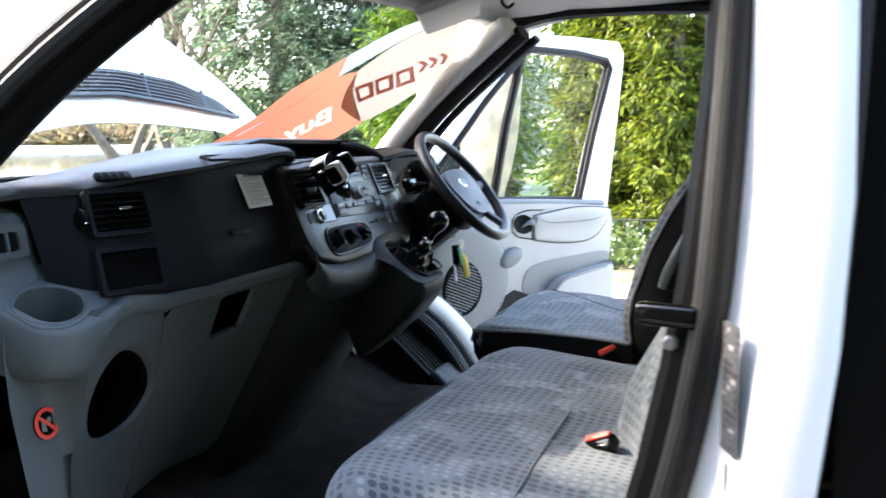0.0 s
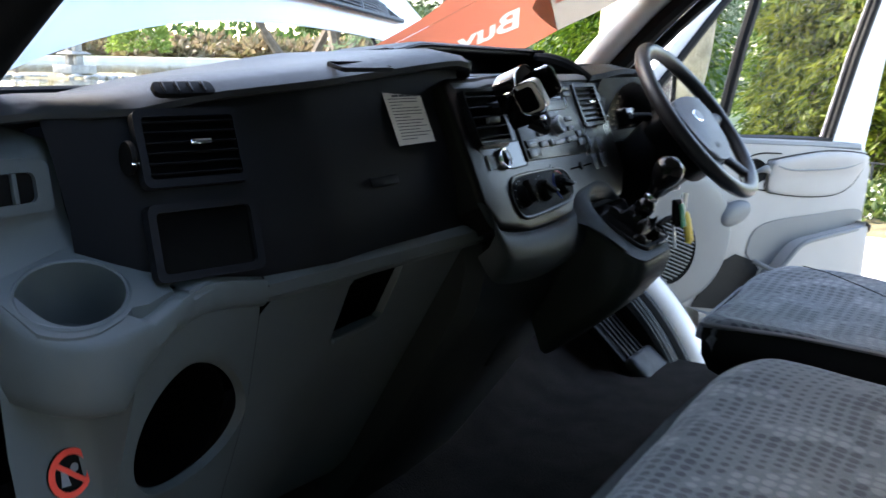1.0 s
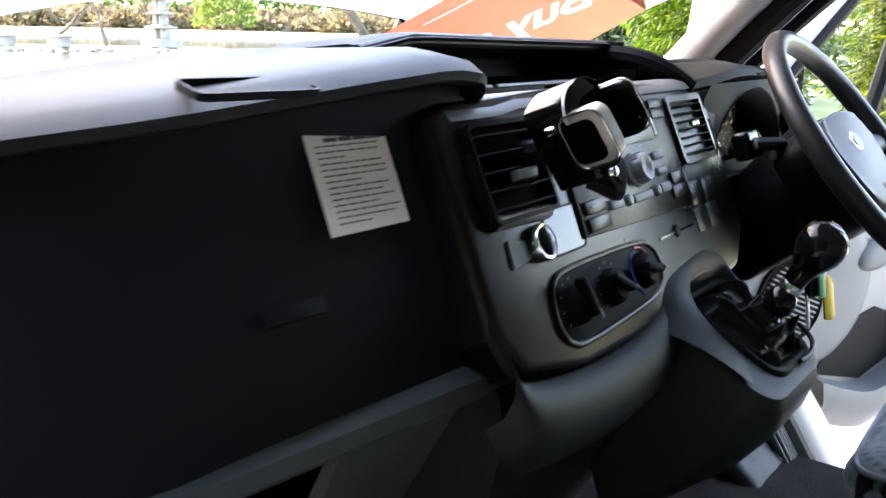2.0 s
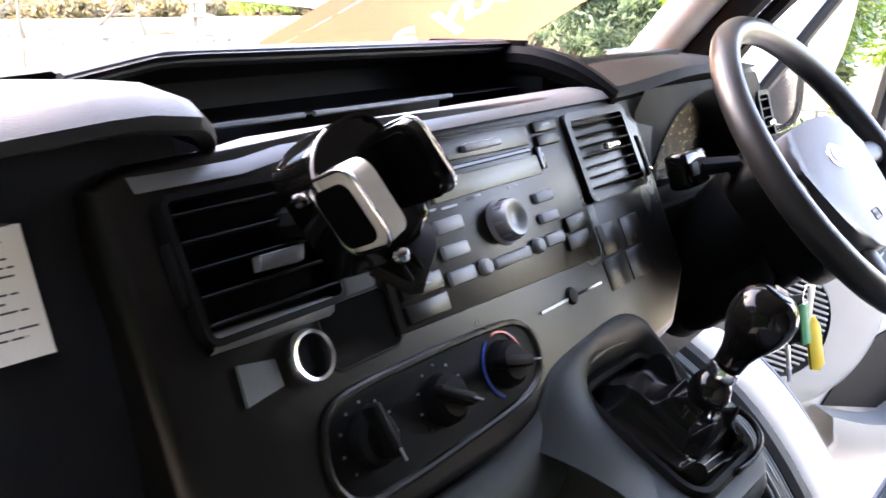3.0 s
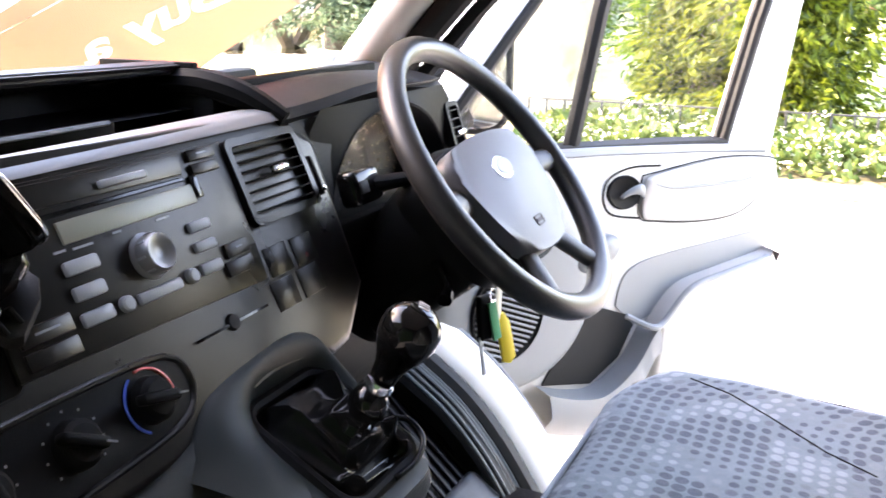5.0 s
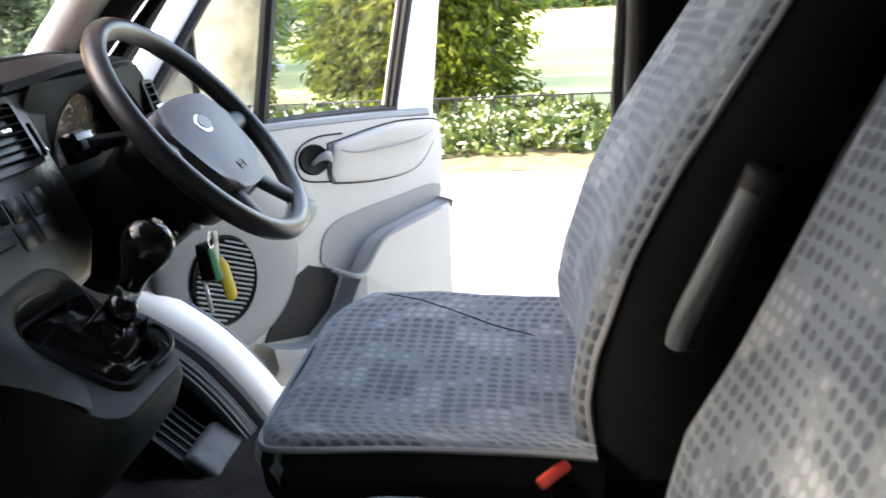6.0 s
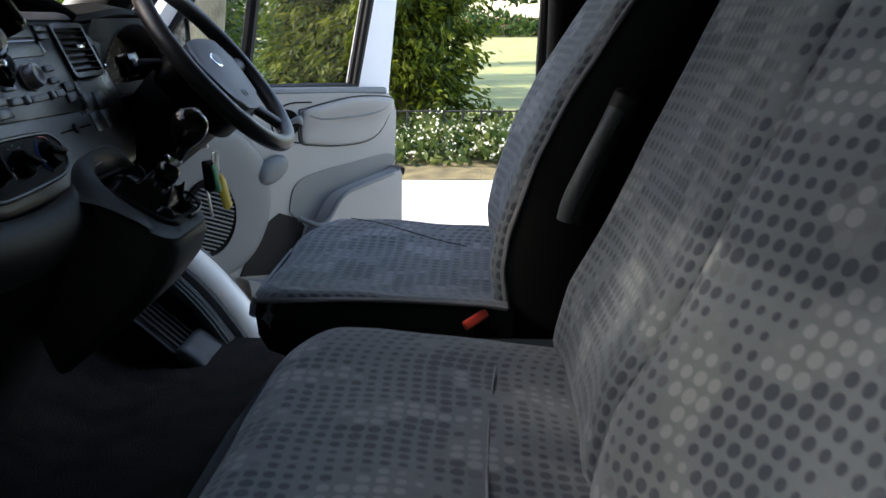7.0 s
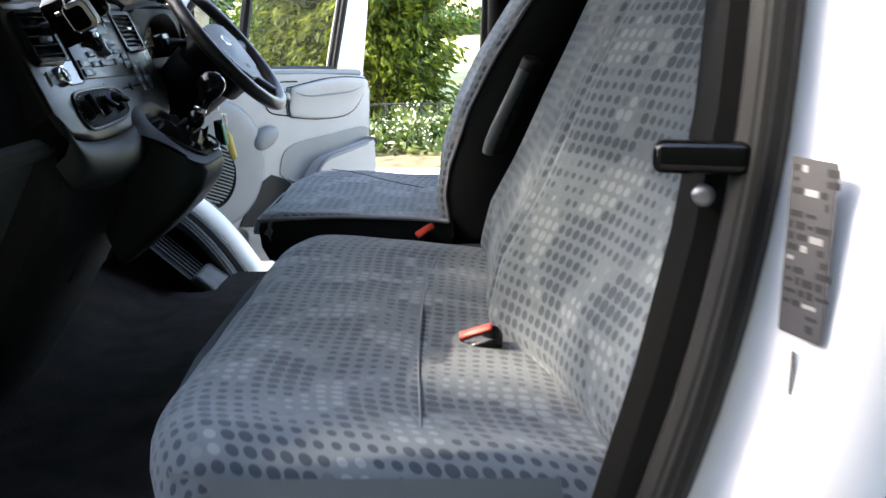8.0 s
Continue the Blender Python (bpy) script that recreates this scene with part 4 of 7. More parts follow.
for i, (u, v, turn) in enumerate(((-0.293, -0.053, 100), (-0.225, -0.0535, 150), (-0.156, -0.053, 165))):
    m = at(SF, u, v, 0.0015)
    kb = dpart("heater_knob", lathe(m, [(0, 0.012), (0.012, 0.011), (0.0155, 0.008), (0.017, 0.0)], 28), BLACK, parent=heater)
    dpart("knob_grip", box(m @ Matrix.Rotation(radians(turn), 4, "Z"), (0.004, 0, 0.013), (0.034, 0.008, 0.012), 0.003), BLACK, parent=heater)
    dpart("knob_mark", box(m @ Matrix.Rotation(radians(turn), 4, "Z"), (-0.012, 0, 0.0195), (0.008, 0.0014, 0.001)), KEYGREY, parent=heater)
    if i < 2:
        for j in range(9):
            a = radians(-40 + 32 * j)
            dpart("scale_mark", box(at(m, 0.0225 * math.cos(a), 0.0225 * math.sin(a), 0.0003), (0, 0, 0), (0.0016, 0.0016, 0.0006)), KEYGREY, parent=heater)
    else:
        for mt, a0, a1 in ((BLUE, 120, 240), (RED, -20, 100)):
            arc = [(0.0225 * math.cos(radians(a)), 0.0225 * math.sin(radians(a)), 0.0004) for a in np.linspace(a0, a1, 12)]
            dpart("scale_arc", tube([m @ Vector(p) for p in arc], 0.0012, 5), mt, parent=heater)

# open shelf on top, with its raised hood
_s = []
for y in np.linspace(-0.262, 0.186, 16):
    k = (y + 0.262) / 0.448
    zt = 1.451 - 0.008 * k - 0.012 * max(0, 0.15 - k) / 0.15
    _s.append([(-0.085, y, 1.403), (-0.13, y, 1.400), (-0.165, y, 1.405), (-0.172, y, 1.425), (-0.12, y, zt - 0.010), (-0.104, y, zt - 0.007), (-0.098, y, zt), (-0.118, y, zt + 0.004), (-0.24, y, zt - 0.008), (-0.36, y, 1.41), (-0.46, y, 1.37)])
dpart("shelf_end", box(I4, (-0.142, 0.190, 1.418), (0.118, 0.008, 0.056), 0.002), BLACK)
shelf = dpart("shelf", loft(_s), DASH, "open dark shelf on the dash top", 40)
dpart("shelf_rim", tube([(-0.107, y, 1.4485 - 0.008 * (y + 0.262) / 0.448 - 0.012 * max(0, 0.15 - (y + 0.262) / 0.448) / 0.15) for y in np.linspace(-0.262, 0.184, 20)], 0.0065, 10), RIMMAT, "rounded rim over the shelf", parent=shelf)
# two pale strips painted for the light in the gap under the shelf
for y0, y1 in ((-0.225, -0.095), (-0.085, 0.075)):
    dpart("shelf_gap_light", tube([(-0.083, y, 1.4035) for y in np.linspace(y0, y1, 6)], 0.0022, 6), SATIN, "pale strip painted for the light in the shelf gap")
# instrument hood: arch from the shelf, over the dials, to the side window
hood = [(-0.115, 0.186, 1.428), (-0.075, 0.192, 1.427), (-0.035, 0.202, 1.415), (-0.002, 0.214, 1.394)]
dpart("bridge_filler", box(I4, (-0.125, 0.212, 1.385), (0.13, 0.056, 0.07), 0.008), BLACK)
dpart("hood_bridge", tube(spline(hood, 10), [0.012, 0.013, 0.014, 0.014, 0.014, 0.014, 0.013, 0.012, 0.011, 0.010], 10), BLACK, "charcoal bridge beside the shelf")
def away(y):
    return -0.24 * (max(0.0, y - 0.575) / 0.225) ** 1.4


_s = []
for y in np.linspace(0.205, 0.80, 26):
    bulge = 0.012 * math.exp(-((y - 0.42) / 0.12) ** 2)
    _s.append([(-0.048 + away(y), y, 1.372 + bulge), (-0.015 + away(y), y, 1.384 + bulge), (-0.008 + away(y), y, 1.392 + bulge), (-0.015 + away(y), y, 1.401 + bulge), (-0.06 + away(y), y, 1.410 + bulge), (-0.2 + away(y) * 0.6, y, 1.405), (screen_x(y, 1.36) + 0.02, y, 1.37)])
dpart("instrument_hood", loft(_s), DASH, "charcoal instrument hood", 40)
dpart("hood_flap", box(axes((-0.03, 0.52, 1.4065), (0.15, 0, 1)), (0, 0, 0.001), (0.10, 0.05, 0.003), 0.001), DASH)
# instrument recess and cluster
_s = []
for k in range(25):
    a = math.pi * (1.08 - 1.16 * k / 24)
    cy, cz = 0.425, 1.285
    wy, wz = 0.128, 0.092
    p = (cy - wy * -math.cos(a), cz + wz * math.sin(a))
    _s.append([(0.004, p[0] + 0.012 * math.cos(a), p[1] + 0.012 * math.sin(a)), (-0.020, p[0], p[1]), (-0.10, cy + (p[0] - cy) * 0.93, cz + (p[1] - cz) * 0.93)])
dpart("instrument_surround", loft(_s), DASH, "deep black instrument surround", 50)
_s = []
for k in range(25):
    a = math.pi * (1.08 - 1.16 * k / 24)
    dy, dz = math.cos(a), math.sin(a)
    t = min(0.165 / max(abs(dy), 1e-6), 0.112 / max(dz, 1e-6) if dz > 0 else 9)
    _s.append([(0.003, 0.425 + 0.138 * dy, 1.285 + 0.102 * dz), (-0.004, 0.425 + t * dy, 1.285 + t * dz)])
dpart("surround_face", loft(_s), BLACK, "black plate round the dials", 40)
dpart("surround_floor", box(I4, (-0.052, 0.425, 1.262), (0.13, 0.30, 0.03), 0.004), BLACK)
dpart("surround_back", box(I4, (-0.125, 0.425, 1.30), (0.02, 0.34, 0.24), 0.004), BLACK)
clus = dpart("instrument_cluster", slab(axes((-0.10, 0.425, 1.30), (1, 0, 0.25)), oval(0.25, 0.17), -0.01, 0.0), BLACK, "instrument cluster with dark dials")
for dy, r in ((-0.062, 0.045), (0.055, 0.045)):
    dpart("dial", lathe(axes((-0.098, 0.425 + dy, 1.305), (1, 0, 0.25)), [(0, 0.002), (r, 0.002), (r + 0.003, 0.005), (r + 0.006, 0.0)], 32), GLOSS, parent=clus)
    for j in range(9):
        a = radians(-30 + 30 * j)
        dpart("dial_mark", box(axes((-0.098, 0.425 + dy, 1.305), (1, 0, 0.25)) @ Matrix.Rotation(a, 4, "Z"), (r * 0.85, 0, 0.0028), (0.007, 0.0015, 0.0008)), WHITEPRINT, parent=clus)
lens = dpart("cluster_lens", slab(axes((-0.055, 0.425, 1.31), (1, 0, -0.15)), oval(0.236, 0.16), 0.0, 0.002), DUSTY, "clear dusty instrument lens", parent=clus)
lens.visible_shadow = False
# dash face right of the dials, with the driver's side vent
dpart("driver_face", loft([[(x + away(y), y, z) for x, z in ((-0.012, 1.395), (0.0, 1.36), (0.004, 1.28), (-0.01, 1.18), (-0.05, 1.05), (-0.11, 0.98))] for y in np.linspace(0.565, 0.80, 14)]), DASH, "charcoal dash face by the window", 40)
dpart("driver_face", loft([[(0.0, y, 1.295), (0.004, y, 1.25), (-0.01, y, 1.16), (-0.05, y, 1.05), (-0.11, y, 0.98)] for y in np.linspace(0.22, 0.575, 5)]), BLACK, "black knee panel", 40)
dpart("driver_face", loft([[(-0.018, y, 1.40), (0.0, y, 1.36), (0.004, y, 1.29)] for y in (0.235, 0.30)]), DASH, "", 40)
vent(axes((0.004, 0.590, 1.327), (1.0, 0.05, 0.30)), 0.030, 0.080, 7, tab=True, border=0.006, frame_mat=DASH)

# ---------- gear console ----------
# lower stack below the face and the grey prow that carries the gear lever
_s = []
for z, x, yr, xb in ((1.185, 0.056, -0.080, -0.1), (1.15, 0.064, -0.060, -0.14), (1.09, 0.052, 0.100, -0.18), (1.03, 0.022, 0.120, -0.2), (0.90, -0.05, 0.085, -0.3), (0.76, -0.14, 0.045, -0.36), (0.69, -0.19, 0.03, -0.4)):
    yl = -0.300
    _s.append([(xb, yl, z), (x - 0.02, yl, z), (x, yl + 0.02, z), (x + 0.006, (yl + yr) / 2, z), (x, yr - 0.02, z), (x - 0.02, yr, z), (xb, yr, z)])
LOWGREY = mat("charcoal_grey_plastic", (0.016, 0.018, 0.0185), 0.55, bump=0.25, fine=1300, spec=0.25)
lower = dpart("lower_console", loft(_s), LOWGREY, "dark grey lower console", 40)
dpart("console_slot", box(axes((0.075, -0.175, 1.165), (1, 0, -0.05)), (0, 0, -0.002), (0.075, 0.024, 0.006), 0.002), BLACK, parent=lower)
dpart("service_flap", box(axes((0.010, -0.07, 1.00), (1, 0.02, -0.48)), (0, 0, -0.004), (0.10, 0.13, 0.008), 0.004), LOWGREY, parent=lower)
GF = axes((0.1335, 0.069, 1.165), (0.48, 0.0, 0.88))
_o = rounded(0.172, 0.156, 0.034, 5, -0.020, 0.000)
_i = rounded(0.108, 0.117, 0.020, 5)
_c = []
for dz, sx, sy in ((0.0, 1.0, 1.0), (0.010, 1.012, 1.012), (0.04, 0.96, 0.99), (0.08, 0.80, 0.96), (0.13, 0.52, 0.93), (0.18, 0.20, 0.90)):
    _c.append([(0.0 + (p.x * sx), 0.05 + (p.y - 0.05) * sy, p.z - dz) for p in (GF @ Vector((x, y, -0.004)) for x, y in _o)])
prow = dpart("gear_console", loft(_c, closed=True), CGREY, "dark grey-green gear lever console", 60)
dpart("console_top", loft([[GF @ Vector((x, y, z)) for x, y in line] for line, z in ((_o, -0.004), ([(x * 0.985, y * 0.985) for x, y in _o], 0.0), ([(x * 1.10, y * 1.10) for x, y in _i], 0.002), (_i, 0.0), (_i, -0.016))], closed=True), CGREY, "", 40, parent=prow)
dpart("gaiter_rim", tube([GF @ Vector((x, y, 0.001)) for x, y in _i], 0.0060, 8, ring=True), BLACK, parent=prow)
# lip under the console face and the shoulder that rises from it round the lever
_lip = [(-0.420, -0.050), (-0.408, -0.084), (-0.375, -0.098), (-0.300, -0.108), (-0.230, -0.110), (-0.190, -0.108), (-0.150, -0.103), (-0.115, -0.090)]
_s = []
for k, p in enumerate(spline([(*q, 0) for q in _lip], 26)):
    g = 1 - 0.55 * max(0, k - 16) / 9
    _s.append([SF @ Vector((p.x, p.y + a, z * g)) for a, z in ((0.006, -0.004), (0.004, 0.003), (-0.003, 0.008), (-0.014, 0.011), (-0.028, 0.010), (-0.042, 0.004), (-0.054, -0.010), (-0.060, -0.03))])
dpart("console_lip", loft(_s), CGREY, "rounded grey lip under the console face", 60, parent=prow)
_oc = spline([(0.094, -0.075, 1.190), (0.093, -0.058, 1.199), (0.082, -0.020, 1.223), (0.0765, 0.044, 1.2305), (0.073, 0.100, 1.232), (0.0765, 0.130, 1.2215), (0.0825, 0.140, 1.206), (0.094, 0.146, 1.182)], 34)
_ic = spline([GF @ Vector((x, y, 0.003)) for x, y in ((-0.100, -0.050), (-0.066, -0.020), (-0.058, 0.030), (-0.040, 0.060), (0.000, 0.0625), (0.042, 0.060), (0.056, 0.045), (0.060, 0.010))], 34)
_s = []
for p, q in zip(_oc, _ic):
    _s.append([p + Vector((-0.012, 0, -0.002))] + [p.lerp(q, f) + Vector((0.72, 0, 0.69)) * 0.008 * math.sin(math.pi * f ** 0.8) for f in (0, 0.1, 0.25, 0.45, 0.65, 0.85, 1.0)])
smoothed(dpart("shoulder", loft(_s), CGREY, "rounded grey shoulder round the lever", 180, parent=prow))
dpart("console_bed", box(GF, (0.0, 0, -0.040), (0.12, 0.13, 0.012), 0.004), BLACK, parent=prow)
# slack leatherette gaiter with deep folds, drawn up to the lever
LV0, LV1 = Vector((0.134, 0.061, 1.137)), Vector((0.194, 0.086, 1.257))
_s = []
_base = rounded(0.108, 0.117, 0.020, 18)
for r in range(35):
    f = r / 34
    ring = []
    for k, (x, y) in enumerate(_base):
        cx, cy = 0.002 * f, -0.012 * f
        q = (1 - f) * 0.89 + 0.11
        px, py = cx + (x - cx) * q, cy + (y - cy) * q
        e = math.sin(math.pi * min(1.0, f * 1.04)) ** 0.6 if f < 0.96 else 0.0
        a = math.atan2(py + 0.012, px)
        w1, w2 = 88 * (px + 0.5 * py) + 1.9 * math.sin(40 * py + 1), 70 * (py - 0.55 * px) + 2.2 * math.sin(46 * px + 2)
        fold = 0.023 * (0.72 - abs(math.sin(w1)) ** 0.7) + 0.015 * (0.7 - abs(math.sin(w2)) ** 0.7) + 0.007 * math.sin(5 * a + 9 * f) + 0.010 * noise.noise(Vector((px * 34, py * 34, 4)))
        h = -0.004 + 0.040 * f ** 1.1 + max(fold, -0.010) * e
        ring.append(GF @ Vector((px, py, h)))
    _s.append(ring)
gaiter = smoothed(dpart("gaiter", loft(_s, closed=True), LEATHER, "creased glossy black leatherette gaiter", 180))
dpart("gaiter_hem", tube(spline([GF @ Vector(p) for p in ((0.046, -0.020, 0.006), (0.060, -0.034, 0.014), (0.054, -0.056, 0.012), (0.030, -0.064, 0.008), (0.0, -0.062, 0.006))], 18), 0.0028, 8), LEATHER, "rolled hem of the gaiter", 180, parent=gaiter)

# gear lever
lever = thing("gear_lever", "gear lever with glossy black ball knob", "gear lever", at=tuple(LV0))


def lpart(name, bm, material, label="", smooth=35, parent=None, owner=None):
    owner = owner or lever
    ob = part(name, bm, material, parent or owner, label, smooth)
    if parent is None:
        ob.location = -owner.location
    return ob


_d = (LV1 - LV0).normalized()
LM = Matrix.Translation(LV1) @ _d.to_track_quat("Z", "Y").to_matrix().to_4x4()
lpart("rod", tube([LV0, LV1], 0.006, 12), CHROME, "chrome rod")
lpart("collar", lathe(LM, [(0.0, -0.054), (0.0115, -0.053), (0.0125, -0.049), (0.0115, -0.045), (0.0, -0.044)], 24), CHROME, "thin chrome ring")
lpart("collar", lathe(LM, [(0.0, -0.082), (0.010, -0.081), (0.0155, -0.074), (0.0165, -0.066), (0.014, -0.058), (0.010, -0.054), (0.0, -0.053)], 24), GLOSS, "black domed collar")
lpart("collar_ring", lathe(LM, [(0.0, -0.100), (0.013, -0.099), (0.017, -0.092), (0.015, -0.084), (0.010, -0.081), (0.0, -0.08)], 24), GLOSS)
kn = lpart("knob", lathe(LM, [(0.0, -0.048), (0.0108, -0.047), (0.0114, -0.040), (0.0124, -0.032), (0.0150, -0.0245), (0.0194, -0.0165), (0.0232, -0.0080), (0.0246, 0.0005), (0.0240, 0.0095), (0.0203, 0.0170), (0.0140, 0.0222), (0.0070, 0.0246), (0.0, 0.0254)], 40), GLOSS, "glossy black ball knob", 180)
lpart("knob_cap", lathe(LM, [(0.0, 0.0262), (0.008, 0.0254), (0.0115, 0.0242)], 28), GLOSS, "silver shift pattern plate", parent=kn)
for x in (-0.005, 0.0, 0.005):
    lpart("pattern_mark", box(LM, (x, 0, 0.0260), (0.0012, 0.009, 0.0010)), WHITEPRINT, parent=kn)

# ---------- steering wheel and column ----------
WM = axes((0.146, 0.404, 1.323), (math.cos(radians(39.4)), 0.027, math.sin(radians(39.4))))
wheel = thing("steering_wheel", "black padded steering wheel with grey hub", "steering wheel", at=tuple(WM.translation))
R0, RT = 0.1655, 0.0142


def wpart(name, bm, material, label="", smooth=35, parent=None):
    return lpart(name, bm, material, label, smooth, parent, wheel)


wpart("rim", tube([WM @ Vector((R0 * math.cos(a), R0 * math.sin(a), 0)) for a in np.linspace(0, 2 * math.pi, 72, endpoint=False)], RT, 16, ring=True), RIMMAT, "black grained wheel rim", 180)
# spokes: two to the sides, angled down, two below
for a0, w0, w1 in ((183, 0.032, 0.028), (-3, 0.032, 0.028), (241, 0.032, 0.026), (-61, 0.032, 0.026)):
    a = radians(a0)
    d, e = Vector((math.cos(a), math.sin(a), 0)), Vector((-math.sin(a), math.cos(a), 0))
    secs = []
    for f in np.linspace(0.05, R0 - 0.004, 8):
        k = (f - 0.05) / (R0 - 0.054)
        w = (w0 + (w1 - w0) * k) / 2
        c = d * f + Vector((0, 0, -0.020 + 0.018 * k))
        secs.append([WM @ (c + e * w * math.cos(t) + Vector((0, 0, 0.009 * math.sin(t)))) for t in np.linspace(0, 2 * math.pi, 12, endpoint=False)])
    wpart("spoke", loft(secs, closed=True, caps=True), SPOKE, "", 60)
_hub = [(-0.116, 0.024), (-0.098, 0.042), (-0.050, 0.049), (0.0, 0.051), (0.050, 0.049), (0.098, 0.042), (0.116, 0.024), (0.104, -0.018), (0.088, -0.058), (0.062, -0.088), (0.0, -0.096), (-0.062, -0.088), (-0.088, -0.058), (-0.104, -0.018)]
for _ in range(2):   # round off the outline
    _hub = [q for a, b in zip(_hub, _hub[1:] + _hub[:1]) for q in ((0.75 * a[0] + 0.25 * b[0], 0.75 * a[1] + 0.25 * b[1]), (0.25 * a[0] + 0.75 * b[0], 0.25 * a[1] + 0.75 * b[1]))]
wpart("hub_base", slab(WM, [(x * 1.05, y * 1.05) for x, y in _hub], -0.066, -0.014, 0.012, 3), BLACK, "black underside of the hub", 60)
hubp = wpart("hub", slab(WM, _hub, -0.022, 0.004, 0.010, 4), HUB, "grey padded airbag hub", 60)
wpart("badge", lathe(WM @ Matrix.Translation((0, 0.006, 0.0038)) @ Matrix.Diagonal((1.0, 0.62, 1, 1)), [(0, 0.003), (0.019, 0.0025), (0.0225, 0.0015), (0.023, 0.0)], 30), CHROME, "oval chrome badge", parent=hubp)
wpart("badge_face", lathe(WM @ Matrix.Translation((0, 0.006, 0.0064)) @ Matrix.Diagonal((1.0, 0.58, 1, 1)), [(0, 0.0012), (0.0185, 0.001), (0.019, 0.0)], 30), KEYGREY, parent=hubp)
wpart("airbag_mark", frame_plate(WM, rounded(0.024, 0.012, 0.003, 3, 0, -0.063), rounded(0.020, 0.009, 0.002, 3, 0, -0.063), 0.0035, 0.0048), INK, parent=hubp)
wpart("airbag_mark", box(WM, (0, -0.063, 0.0044), (0.015, 0.004, 0.0008)), INK, parent=hubp)
# column shroud
_s = []
for f, r, dz in ((-0.030, 0.066, 0.0), (-0.05, 0.080, -0.004), (-0.11, 0.078, -0.010), (-0.17, 0.072, -0.016), (-0.24, 0.065, -0.022)):
    _s.append([WM @ Vector((r * 1.0 * math.cos(t), r * 0.86 * math.sin(t) + dz, f)) for t in np.linspace(0, 2 * math.pi, 28, endpoint=False)])
column = thing("steering_column", "black steering column with stalks", "steering column", at=tuple(WM @ Vector((0, 0, -0.2))))


def cpart(name, bm, material, label="", smooth=35, parent=None):
    return lpart(name, bm, material, label, smooth, parent, column)


cpart("shroud", loft(_s, closed=True, caps=True), BLACK, "black column shroud", 60)
_p = WM @ Vector((-0.055, 0.01, -0.075))
st = cpart("stalk", tube([_p, Vector((0.082, 0.30, 1.330)), Vector((0.064, 0.258, 1.330))], [0.010, 0.008, 0.009], 10), BLACK, "black indicator stalk")
cpart("stalk_end", box(axes((0.060, 0.246, 1.330), (1, 0, 0.3)), (0, 0, 0), (0.050, 0.034, 0.022), 0.006, 3), GLOSS, "shiny black stalk end", parent=st)
cpart("stalk_button", box(axes((0.073, 0.232, 1.334), (1, 0, 0.3)), (0, 0, 0), (0.014, 0.012, 0.003), 0.001), DGREY, parent=st)
_p2 = WM @ Vector((0.055, 0.01, -0.075))
cpart("stalk", tube([_p2, _p2 + Vector((-0.01, 0.09, 0.0)), _p2 + Vector((-0.02, 0.14, 0.004))], [0.010, 0.008, 0.010], 10), BLACK, "black wiper stalk")
cpart("lower_shroud", box(Matrix.Translation((0.06, 0.40, 1.205)) @ Matrix.Rotation(radians(-38), 4, "Y"), (0, 0, 0), (0.17, 0.13, 0.09), 0.03, 3), BLACK)
cpart("ignition", lathe(axes((0.086, 0.485, 1.186), (0.9, 0.35, 0.2)), [(0.0, 0.01), (0.013, 0.01), (0.016, 0.006), (0.017, -0.03)], 24), SILVER, "ignition barrel")
cpart("stalk", tube([(0.10, 0.335, 1.235), (0.13, 0.30, 1.222), (0.135, 0.28, 1.215)], [0.007, 0.006, 0.008], 8), GLOSS, "short audio remote stalk")

# ---------- keys hanging from the ignition ----------
KP = Vector((0.104, 0.492, 1.166))
keys = thing("key_ring", "keys with green and yellow tags on a ring", "keys", at=tuple(KP))


def kpart(name, bm, material, label=""):
    return lpart(name, bm, material, label, 35, None, keys)


kpart("ring", tube([KP + Vector((0.0, 0.011 * math.cos(a), -0.012 + 0.011 * math.sin(a))) for a in np.linspace(0, 2 * math.pi, 24, endpoint=False)], 0.0010, 6, ring=True), CHROME)
KA = axes((0.098, 0.500, 1.102), (1, -0.45, 0.1))
kpart("key_fob", box(KA, (-0.012, 0.02, 0.004), (0.026, 0.058, 0.010), 0.004, 3), BLACK, "black key fob")
kpart("green_tag", box(at(KA, -0.004, 0.015, 0.012, 8), (0, 0, 0), (0.014, 0.050, 0.003), 0.001), GREEN, "green plastic tag")
kpart("pale_tag", box(at(KA, 0.006, 0.038, 0.010, -8), (0, 0, 0), (0.010, 0.046, 0.002), 0.001), CREAM, "cream tag")
_tag = [(-0.011, -0.030), (0.000, -0.036), (0.011, -0.030), (0.011, 0.018), (0.004, 0.034), (-0.004, 0.034), (-0.011, 0.018)]
kpart("yellow_tag", slab(at(KA, 0.016, -0.012, 0.008, 10), _tag, 0.0, 0.003, 0.001), YELLOW, "yellow plastic tag")
kpart("key_blade", box(at(KA, -0.022, -0.028, 0.006, 5), (0, 0, 0), (0.006, 0.050, 0.002), 0.0005), SILVER)

# ---------- phone holder on the vent ----------
_n = Vector((0.92, -0.14, 0.36)).normalized()
_u = Vector((0.0, 0.93, 0.37))
_u = (_u - _n * _u.dot(_n)).normalized()
PH = Matrix.Translation((0.070, -0.199, 1.381)) @ Matrix((_u, _n.cross(_u), _n)).transposed().to_4x4()
phone = thing("phone_holder", "black and silver phone holder clipped to a vent", "phone holder", at=tuple(PH.translation))


def ppart(name, bm, material, label="", parent=None):
    return lpart(name, bm, material, label, 40, parent, phone)


